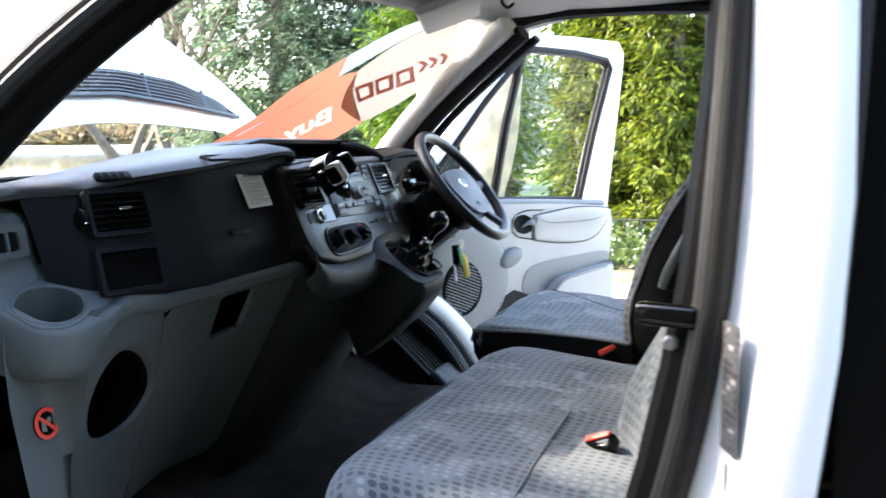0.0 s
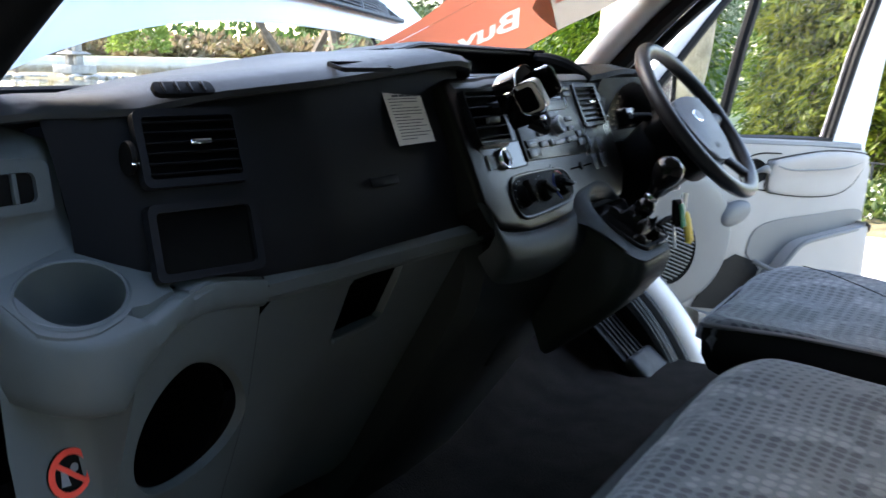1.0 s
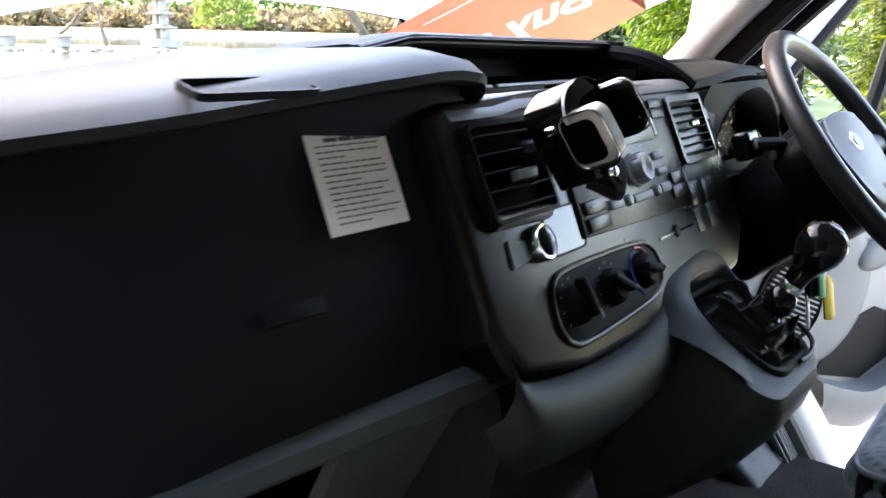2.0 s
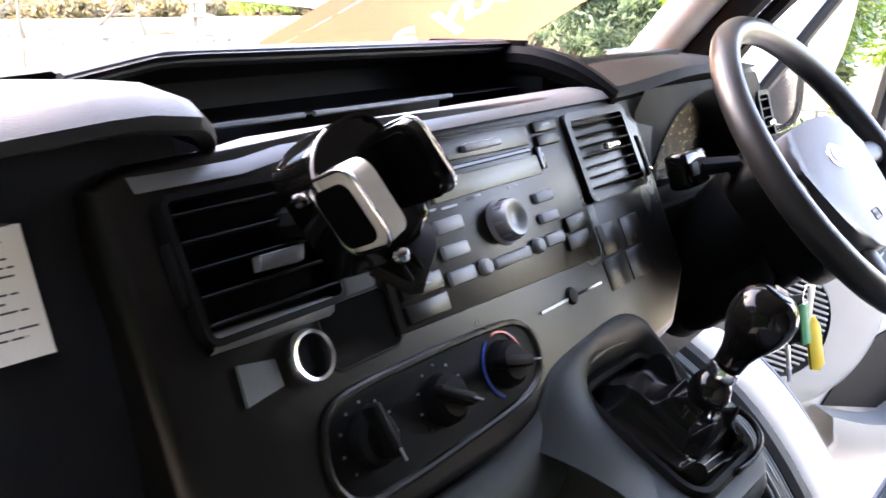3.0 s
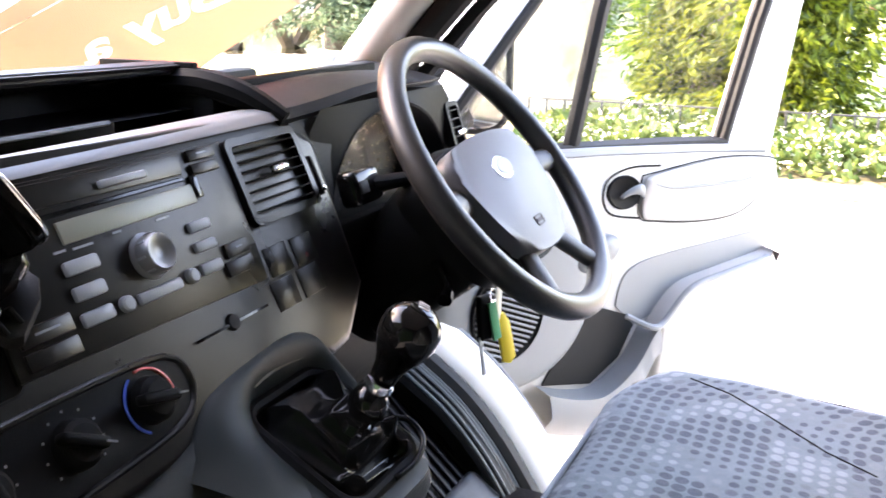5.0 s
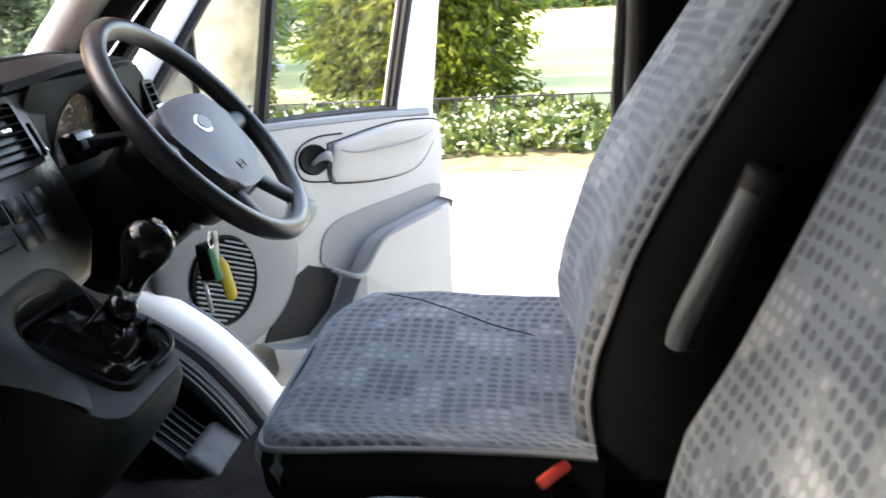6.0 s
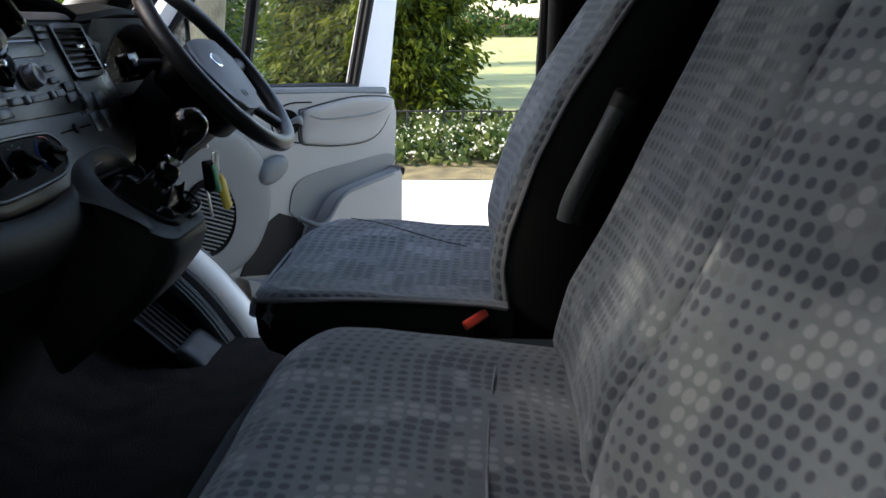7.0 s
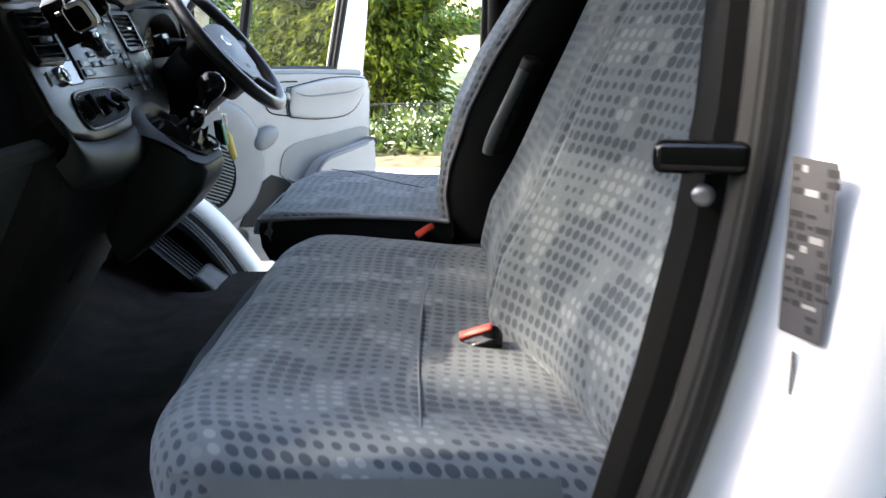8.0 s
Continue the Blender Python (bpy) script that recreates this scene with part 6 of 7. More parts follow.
spart(bench, "cushion", cushion(0.292, 0.86, -0.775, 0.165, 0.972, 0.012, 0.07, r=0.06, ny=60, tail=0.058, wobble=0.007, seed=9.0), CLOTH, "grey dotted cloth bench cushion")
spart(bench, "cushion_front", loft([[(x - 0.006, y, 0.935), (x + 0.002, y, 0.88), (x + 0.03, y, 0.82)] for x, y in ((0.75, -0.778), (0.42, -0.780), (0.360, -0.765), (0.332, -0.71), (0.310, -0.60), (0.297, -0.45), (0.297, -0.15), (0.310, 0.06), (0.335, 0.14), (0.375, 0.168), (0.74, 0.170))]), CLOTH, "grey cloth valance")
spart(bench, "seam", tube([(0.600 + 0.012 * math.sin(5 * y), y, 0.9475 + 0.006 * (abs(2 * (y + 0.3) / 0.93)) ** 3 - (0.002 if abs(y + 0.3) < 0.4 else 0.014)) for y in np.linspace(-0.72, 0.12, 30)], 0.0018, 6), PIPING, "dark cushion seam")
spart(bench, "seat_box", box(I4, (0.52, -0.30, 0.76), (0.42, 0.84, 0.14), 0.015), BLACK, "black seat pedestal")
for y0, y1, sd, tp in ((-0.275, 0.165, 21.0, 0.10), (-0.835, -0.280, 33.0, 0.05)):
    spart(bench, "backrest", back(y0, y1, prof_bench, 0.88, 1.62, 0.022 if y0 > -0.5 else 0.006, roll=0.04, r=0.06, seed=sd, taper=tp, turned=y0 < -0.5), CLOTH, "grey dotted cloth backrest")
    shell(bench, y0 + (0.02 if y0 < -0.5 else 0.0), y1, prof_bench, 0.88, 1.62, 0.036, 0.12, tp, y0 < -0.5)
for bx, by, turn in ((0.668, -0.405, 36),):
    bm_ = axes((bx, by, 0.945), (-0.5, -0.45, 0.75)) @ Matrix.Rotation(radians(turn), 4, "Z")
    bk = spart(bench, "buckle", box(bm_, (0, 0, -0.012), (0.062, 0.034, 0.026), 0.008, 3), GLOSS, "black seat belt buckle with red button")
    spart(bench, "release", box(bm_, (0, 0.010, 0.0025), (0.050, 0.012, 0.006), 0.002), RED, "red release button", parent=bk)

DARKSTEEL = mat("dull_steel", (0.22, 0.22, 0.23), 0.45, metal=0.8, bump=0.1)
# seat belt anchor bar and bolt on the passenger side pillar
belt = thing("belt_guide", "black seat belt guide bolted to the pillar", "seat belt", at=(0.83, -0.87, 1.25))
BG = axes((0.837, -0.874, 1.265), (-0.25, -1.0, 0.08))
spart(belt, "guide_bar", box(BG, (0, 0, 0.012), (0.074, 0.026, 0.022), 0.008, 3), GLOSS, "glossy black belt guide bar")
spart(belt, "bolt", lathe(at(BG, 0.003, -0.030, 0.006), [(0, 0.007), (0.005, 0.007), (0.0085, 0.005), (0.009, 0.0)], 22), DARKSTEEL, "steel bolt head")
PLATE = mat("grey_data_plate", (0.06, 0.06, 0.064), 0.5, var=0.2, bump=0.05)
# plates on the white jamb
JM = axes((0.9040, -0.9320, 1.203), (-0.91, -0.41, 0.0))
plate = tagged(part("vehicle_plate", slab(JM, rounded(0.044, 0.135, 0.002, 2), 0.0006, 0.0014), PLATE), "dark grey data plate on the door jamb", "label")
BARDARK, BARPALE = mat("dark_plate_print", (0.02, 0.02, 0.022), 0.5, var=0.1, bump=0.0), mat("pale_plate_print", (0.30, 0.30, 0.30), 0.5, var=0.1, bump=0.0)
_rng = random.Random(4)
for k in range(15):
    v = 0.060 - 0.0085 * k
    x = -0.019
    while x < 0.014:
        w = _rng.uniform(0.003, 0.014)
        if _rng.random() < 0.75:
            part("print_bar", box(JM, (x + w / 2, v, 0.0016), (w, _rng.choice((0.003, 0.005, 0.006)), 0.0004)), _rng.choice((BARDARK, BARDARK, BARPALE)), plate)
        x += w + 0.003
plate2 = tagged(part("paint_plate", slab(at(JM, -0.012, -0.142, 0.0), rounded(0.018, 0.125, 0.002, 2), 0.0006, 0.0014), WHITEPRINT), "narrow pale sticker with a dark edge on the door jamb", "label")
part("dark_edge", box(at(JM, -0.004, -0.142, 0.0), (0, 0, 0.0016), (0.003, 0.124, 0.0006)), INK, plate2)

# sun visor and roof hook above the windscreen
visor = thing("sun_visor", "beige folded sun visor", "sun visor", at=(0.1, 0.35, 1.78))
VM = axes((0.135, 0.34, 1.765), (0.30, 0.1, -0.95))
spart(visor, "pad", box(VM, (0, 0, 0), (0.42, 0.16, 0.022), 0.010, 3), ROOFLIN, "beige visor pad")
spart(visor, "hinge", tube([VM @ Vector((0.20, 0.07, -0.005)), VM @ Vector((0.24, 0.075, -0.01))], 0.006, 8), BLACK)

# ---------- printed banner on the windscreen ----------
from mathutils import geometry


def film(name, col):
    """Printed plastic film: sunlight glows through it."""
    m = mat(name, col, 0.5, var=0.05, scale=5, bump=0.05)
    t = m.node_tree
    b = t.nodes["Principled BSDF"]
    tl, mx = t.nodes.new("ShaderNodeBsdfTranslucent"), t.nodes.new("ShaderNodeMixShader")
    tl.inputs["Color"].default_value = (*col, 1)
    mx.inputs["Fac"].default_value = 0.55
    t.links.new(b.outputs["BSDF"], mx.inputs[1])
    t.links.new(tl.outputs["BSDF"], mx.inputs[2])
    t.links.new(mx.outputs["Shader"], t.nodes["Material Output"].inputs["Surface"])
    return m


F_ORANGE, F_CREAM = film("orange_film", (0.56, 0.16, 0.085)), film("cream_film", (0.30, 0.25, 0.19))
F_PALE, F_WHITE, F_RED = film("pale_blue_film", (0.30, 0.36, 0.38)), film("white_film", (0.72, 0.62, 0.50)), film("red_film", (0.50, 0.13, 0.085))


def on_screen(y, z, off=0.008):
    yw = 0.80 - 0.12 * (z - 1.36) / 0.44
    s = min(1.0, abs(y / yw))
    return Vector((-0.25 + (z - 1.38) / 0.86 - 0.24 * (1 - s * s) - 0.12 * (1 - s ** 4) * min(1.0, max(0.0, (1.80 - z) / 0.22)) - off, y, z))


banner = thing("windscreen_banner", "orange and cream printed banner across the windscreen", "banner", at=(-0.25, 0.4, 1.5))


def band(lo, hi, off, n=16, k=6):
    """A strip of film between two lines of (y, z), laid on the windscreen."""
    a, b = spline([(*p, 0) for p in lo], n), spline([(*p, 0) for p in hi], n)
    return loft([[on_screen(*(p.lerp(q, j / (k - 1))).to_2d(), off) for j in range(k)] for p, q in zip(a, b)])


spart(banner, "orange_point", band([(0.637, 1.493), (0.590, 1.512), (0.537, 1.537)], [(0.458, 1.632), (0.500, 1.585), (0.5365, 1.5375)], 0.0065), F_CREAM, "cream arrow point")
spart(banner, "cream_field", band([(0.637, 1.493), (0.668, 1.543), (0.682, 1.603), (0.688, 1.650)], [(0.458, 1.632), (0.459, 1.701), (0.487, 1.745), (0.516, 1.786)], 0.008), F_CREAM, "cream printed field")
spart(banner, "upper_edge", band([(0.271, 1.424), (0.342, 1.485), (0.402, 1.551), (0.429, 1.616)], [(0.240, 1.430), (0.310, 1.501), (0.334, 1.561), (0.369, 1.667)], 0.010), F_ORANGE, "folded orange edge")
spart(banner, "upper_edge", band([(0.429, 1.617), (0.457, 1.702), (0.488, 1.749)], [(0.369, 1.668), (0.401, 1.732), (0.443, 1.765)], 0.010), F_PALE, "folded pale edge")
# the printed word, read from outside, and the maker's mark as plain shapes
TD, TE = Vector((-0.52, -0.467)), Vector((-0.68, 0.634))
MO, MD, ME = Vector((0.6404, 1.6111)), Vector((-0.0716, -0.0626)), Vector((-0.060, 0.0435))


def on_strip(x, y, off=0.0058):
    p = MO + MD * x + ME * y
    return on_screen(p.x, p.y, off)


_cu = bpy.data.curves.new("word", "FONT")
_cu.body, _cu.size, _cu.offset = "Buy a", 0.090, 0.002
_tmp = new("word", _cu)
bpy.context.view_layer.update()
_me = bpy.data.meshes.new_from_object(_tmp.evaluated_get(bpy.context.evaluated_depsgraph_get()))
bpy.data.objects.remove(_tmp)
_bm = bmesh.new()
_bm.from_mesh(_me)
for v in _bm.verts:
    p = Vector((0.5555, 1.501)) + TD * v.co.x + TE * v.co.y
    v.co = (p.x, p.y, 0)


def outlines(own):
    """The closed border lines of a flat mesh."""
    left = {e for e in own.edges if len(e.link_faces) == 1}
    out = []
    while left:
        e = left.pop()
        line, v = [e.verts[0]], e.verts[1]
        while v is not line[0]:
            line.append(v)
            e = next(x for x in v.link_edges if x in left)
            left.discard(e)
            v = e.other_vert(v)
        out.append([w.co.copy() for w in line])
    return out


def holds(line, p):
    """Whether the point p lies within the closed line."""
    hit = False
    for a, b in zip(line, line[1:] + line[:1]):
        if (a.y > p.y) != (b.y > p.y) and p.x < (b.x - a.x) * (p.y - a.y) / (b.y - a.y) + a.x:
            hit = not hit
    return hit


def filled(lines):
    own = bmesh.new()
    vs = [own.verts.new(p) for line in lines for p in line]
    for a, b, c in geometry.tessellate_polygon(lines):
        own.faces.new((vs[a], vs[b], vs[c]))
    return own


def laid(own, off):
    """Bend a flat film onto the windscreen."""
    for _ in range(4):
        bmesh.ops.subdivide_edges(own, edges=[e for e in own.edges if e.calc_length() > 0.04], cuts=1)
        bmesh.ops.triangulate(own, faces=own.faces[:])
    for v in own.verts:
        v.co = on_screen(v.co.x, v.co.y, off)
    return own


# the orange field is cut out where the letters stand
bmesh.ops.remove_doubles(_bm, verts=_bm.verts, dist=1e-6)
_lines = outlines(_bm)
_inner = [a for a in _lines if any(b is not a and holds(b, a[0]) for b in _lines)]
_outer = [a for a in _lines if not any(a is b for b in _inner)]
_edge = spline([(0.590, 1.370, 0), (0.612, 1.435, 0), (0.637, 1.493, 0)], 12) + spline([(0.200, 1.370, 0), (0.271, 1.424, 0), (0.342, 1.485, 0), (0.402, 1.551, 0), (0.429, 1.616, 0), (0.458, 1.632, 0)], 18)[::-1]
_fld = filled([_edge] + _outer)
for a in _inner:
    merge(_fld, filled([a]))
spart(banner, "orange_field", laid(_fld, 0.008), F_ORANGE, "orange printed field")
laid(_bm, 0.008)
spart(banner, "lettering", _bm, F_WHITE, "white printed word")
for k in range(3):
    x = -0.16 - 0.17 * k
    o = [(x, 0.75), (x + 0.09, 1.05), (x + 0.01, 1.05), (x - 0.08, 0.75), (x + 0.01, 0.45), (x + 0.09, 0.45)]
    own = bmesh.new()
    own.faces.new([own.verts.new(on_strip(*p)) for p in o])
    spart(banner, "chevron", own, F_RED, "red chevron")
for k in range(3):
    x = 0.34 * k
    own = bmesh.new()
    a = [own.verts.new(on_strip(*p)) for p in ((x, 0), (x + 0.30, 0), (x + 0.30, 0.95), (x, 0.95))]
    b = [own.verts.new(on_strip(*p)) for p in ((x + 0.07, 0.2), (x + 0.23, 0.2), (x + 0.23, 0.75), (x + 0.07, 0.75))]
    for j in range(4):
        own.faces.new((a[j], a[(j + 1) % 4], b[(j + 1) % 4], b[j]))
    spart(banner, "mark", own, F_RED, "red outlined mark")

corner = tagged(part("corner_label", loft([[on_screen(y, z, -0.006) for z in (1.718, 1.756)] for y in (0.596, 0.634)]), F_WHITE), "small white label in the windscreen corner", "label")
hook = thing("roof_hook", "dark metal coat hook under the roof lining", "hook", at=(0.30, 0.30, 1.80))
spart(hook, "hook_plate", box(I4, (0.30, 0.30, 1.806), (0.05, 0.022, 0.012), 0.004), DGREY)
spart(hook, "hook_loop", tube(spline([(0.285, 0.30, 1.80), (0.285, 0.30, 1.775), (0.30, 0.30, 1.762), (0.315, 0.30, 1.772)], 10), 0.004, 8), DGREY)
pedals = thing("pedals", "black pedals with worn steel edges", "pedals", at=(-0.22, 0.42, 0.85))
for y in (0.30, 0.42, 0.54):
    pd = spart(pedals, "pedal", box(axes((-0.20, y, 0.86), (1, 0, 0.7)), (0, 0, 0), (0.055, 0.065, 0.012), 0.004), RUBBER)
    spart(pedals, "pedal_arm", tube([(-0.205, y, 0.87), (-0.27, y, 1.02), (-0.30, y, 1.15)], 0.008, 8), DARKSTEEL)
strap = tagged(part("seat_cable", tube(spline([(0.235, 0.62, 0.90), (0.20, 0.60, 0.84), (0.17, 0.66, 0.80), (0.21, 0.72, 0.735), (0.28, 0.74, 0.712)], 20), 0.006, 8), RUBBER), "black cable hanging from the seat base", "cable")


# ---------- outside: ground, drive, verge, pond ----------
GRASS = mat("mown_grass", (0.25, 0.27, 0.10), 0.9, var=0.3, scale=0.6, bump=0.9, fine=40, depth=0.03)
DRIVE = mat("pale_concrete_drive", (0.50, 0.48, 0.44), 0.9, var=0.12, scale=0.8, bump=0.5, fine=60, depth=0.004)
VERGE = mat("dry_leafy_verge", (0.125, 0.105, 0.05), 0.95, var=0.5, scale=6, bump=0.9, fine=60, depth=0.02)
STONE = mat("grey_garden_stone", (0.26, 0.25, 0.23), 0.9, var=0.3, scale=3, bump=0.6, fine=30, depth=0.02)
KERB = mat("pale_pond_kerb", (0.48, 0.46, 0.42), 0.9, var=0.2, scale=1, bump=0.4, fine=20)
WATER = mat("pond_water", (0.045, 0.042, 0.022), 0.06, var=0.2, scale=0.15, bump=0.25, fine=2.2, depth=0.03, rvar=0.03)
BARK = mat("grey_brown_bark", (0.13, 0.105, 0.08), 0.95, var=0.35, scale=5, bump=0.9, fine=30, depth=0.02)
IRON = mat("black_iron", (0.02, 0.021, 0.02), 0.6, var=0.2, bump=0.3)
BRICKS = mat("red_brown_brick_wall", (0.30, 0.14, 0.10), 0.9, var=0.3, scale=2, bump=0.4, fine=20)
PALEBARK = mat("pale_beige_bark", (0.58, 0.48, 0.35), 0.9, var=0.35, scale=3, bump=0.9, fine=18, depth=0.03)
THUJA = leafy("yellow_green_thuja", [(0.010, 0.022, 0.003), (0.075, 0.110, 0.007), (0.165, 0.195, 0.013), (0.024, 0.046, 0.005)])
YEW = leafy("dark_yew", [(0.010, 0.032, 0.003), (0.050, 0.110, 0.007), (0.125, 0.195, 0.012), (0.022, 0.060, 0.005)])
FIR = leafy("blue_green_fir", [(0.035, 0.065, 0.036), (0.10, 0.15, 0.09), (0.18, 0.235, 0.145), (0.06, 0.10, 0.06)])
SHRUB = leafy("dark_shrub", [(0.020, 0.040, 0.012), (0.045, 0.085, 0.020), (0.075, 0.125, 0.030)])
TWIGGY = leafy("brown_twigs", [(0.14, 0.095, 0.055), (0.20, 0.15, 0.09), (0.10, 0.10, 0.045), (0.26, 0.20, 0.13)])
SPRING = leafy("fresh_yellow_green", [(0.10, 0.16, 0.03), (0.18, 0.25, 0.05), (0.14, 0.20, 0.05)])
HEDGE = leafy("hedge_leaves", [(0.025, 0.055, 0.015), (0.065, 0.100, 0.024), (0.115, 0.150, 0.042), (0.040, 0.075, 0.020)])
BLOSSOM = leafy("white_blossom", [(0.75, 0.74, 0.66), (0.85, 0.84, 0.78), (0.70, 0.72, 0.58)], trans=0.3)


def polar(az, d):
    a = radians(az)
    return (-d * math.sin(a), d * math.cos(a))


def in_pond(x, y):
    d, az = math.hypot(x, y), math.degrees(math.atan2(-x, y))
    return 21 < d < 92 and 16 < az < 92


def ground_z(x, y):
    d, az = math.hypot(x, y), math.degrees(math.atan2(-x, y))
    if in_pond(x, y):
        return -0.8
    if 12 < az < 100 and d >= 92:
        return 0.30 + 0.012 * min(d - 92, 120)
    return -0.03


_r = [0, 6, 12, 17, 20.9, 21.1, 30, 45, 60, 75, 91.9, 92.1, 110, 150, 220, 400, 900, 2500]
_ring = [[(*polar(az, d), ground_z(*polar(az, d))) for az in np.linspace(0, 360, 181)] for d in _r]
tagged(part("ground", loft(_ring), GRASS, smooth=60), "mown green grass reaching the horizon", "ground", kind="structure")
tagged(part("road", box(I4, (0, 3.2, -0.05), (160, 7.4, 0.10), 0.0), DRIVE), "pale sunlit concrete drive", "road", kind="structure")
# unseen dark ground, added so less light bounces into the passenger side
tagged(part("pavement", box(I4, (0, -4.73, -0.048), (160, 8.34, 0.104), 0.0), mat("added_dark_tarmac", (0.10, 0.10, 0.097), 0.95, var=0.3, scale=2, bump=0.8, fine=70, depth=0.006)), "unseen dark tarmac added beside the van to cut bounced light", "pavement", kind="structure")
_v = [[(x, y, 0.004 + z + 0.012 * noise.noise(Vector((x * 3, y * 3, 0)))) for y, z in ((6.88, 0.0), (6.95, 0.02), (7.3, 0.03), (7.7, 0.045), (8.4, 0.05), (9.4, 0.03))] for x in np.linspace(-14, 14, 113)]
tagged(part("verge", loft(_v), VERGE), "strip of dry grass and leaf litter", "verge", kind="structure")
_w = [[(*polar(az, d), -0.12) for az in np.linspace(15, 93, 60)] for d in (20.5, 40, 60, 80, 92.5)]
tagged(part("water", loft(_w), WATER), "still brownish pond water", "water", kind="structure")
_k = [[(*polar(az, d), z) for d, z in ((91.2, -0.3), (91.2, 0.34), (92.6, 0.36), (92.6, 0.0))] for az in np.linspace(14, 94, 120)]
tagged(part("pond_edge", loft(_k), KERB), "pale stone edge of the pond", "kerb", kind="structure")
_k = [[(*polar(az, d), z) for d, z in ((20.2, -0.3), (20.2, 0.08), (21.4, 0.06), (21.4, -0.5))] for az in np.linspace(14, 94, 100)]
tagged(part("pond_edge", loft(_k), KERB), "pale stone edge of the pond", "kerb", kind="structure")


def leaves(name, P, D, size, material, width=0.45, fold=0.25, parent=None, label=""):
    """Many small folded leaves at the points P, along the ways D, as one mesh."""
    rng = np.random.RandomState(len(P))
    n = len(P)
    D = D / np.maximum(np.linalg.norm(D, axis=1, keepdims=True), 1e-6)
    side = np.cross(D, rng.normal(size=(n, 3)))
    side /= np.maximum(np.linalg.norm(side, axis=1, keepdims=True), 1e-6)
    up = np.cross(side, D)
    L = (size * rng.uniform(0.6, 1.35, n))[:, None]
    a, c = P, P + D * L
    b = P + D * L * 0.45 + side * L * width / 2 + up * L * fold * 0.3
    d = P + D * L * 0.45 - side * L * width / 2 + up * L * fold * 0.3
    V = np.stack([a, b, c, d], 1).reshape(-1, 3)
    F = np.arange(4 * n).reshape(-1, 4)
    me = bpy.data.meshes.new(name)
    me.from_pydata(V.tolist(), [], F.tolist())
    me.materials.append(material)
    ob = new(name, me)
    if parent is not None:
        ob.parent = parent
    return tagged(ob, label) if label else ob


def conifer(name, at_, h, r, seed, material, label, n_boughs=150, per=70, leaf=0.16, droop=0.5, base=0.0, spread=0.33, shape=0.75):
    """A conifer: tapered trunk, boughs and hanging sprays, ragged in outline."""
    rng = np.random.RandomState(seed)
    t = thing(name, label, "tree", "conifers by the fence" if material is not FIR else "trees beyond the windscreen", at=(at_[0], at_[1], 0))
    part("trunk", tube([(0, 0, -0.05), (0.03 * r, 0, h * 0.4), (0, 0.03 * r, h * 0.97)], [0.10 * r + 0.05, 0.07 * r + 0.03, 0.01], 9), BARK, t)
    P, D = [], []
    bm = bmesh.new()
    for k in range(n_boughs):
        f = base + (1 - base) * (k + rng.rand()) / n_boughs
        a = rng.rand() * 2 * math.pi
        reach = r * (1 - f) ** shape * rng.uniform(0.62, 1.12) + 0.08
        z0 = f * h
        tip = np.array([reach * math.cos(a), reach * math.sin(a), z0 - droop * 0.35 * reach + rng.normal() * 0.05])
        root = np.array([0, 0, z0 + 0.1 * reach])
        if k % 3 == 0:
            tube([tuple(root), tuple((root + tip) / 2 + np.array([0, 0, 0.05 * reach])), tuple(tip * 0.92 + root * 0.08)], [0.012 * r + 0.008, 0.010, 0.004], 4, bm)
        # drooping sprays, each a fan of narrow leaves
        m = max(3, int(per * (0.35 + reach / r) / 12))
        c = root + (tip - root) * rng.beta(2.2, 1.1, m)[:, None] + rng.normal(size=(m, 3)) * spread * reach * 0.45 * np.array([1, 1, 0.7])
        way = np.array([math.cos(a), math.sin(a), 0]) + rng.normal(size=(m, 3)) * 0.5
        way[:, 2] -= droop
        q = np.repeat(c, 12, 0) + rng.normal(size=(m * 12, 3)) * leaf * np.array([0.75, 0.75, 0.45])
        out = np.repeat(way, 12, 0) + rng.normal(size=(m * 12, 3)) * 0.38
        P.append(q)
        D.append(out)
    part("boughs", bm, BARK, t)
    P, D = np.concatenate(P), np.concatenate(D)
    P[:, 2] = np.maximum(P[:, 2], 0.05)
    leaves("crown", P, D, leaf * 1.25, material, 0.34, parent=t)
    return t


conifer("thuja_tree", (-0.45, 10.4), 6.5, 1.0, 11, THUJA, "dense yellow-green thuja tree behind the fence", 300, 150, 0.095, 0.75, 0.045, shape=0.42)
conifer("thuja_tree", (-1.42, 10.8), 7.2, 0.60, 12, THUJA, "dense yellow-green thuja tree behind the fence", 280, 140, 0.095, 0.75, 0.06, shape=0.42)
conifer("thuja_tree", (-3.95, 12.4), 6.8, 0.62, 13, THUJA, "dense yellow-green thuja tree behind the fence", 260, 130, 0.10, 0.75, 0.05, shape=0.42)


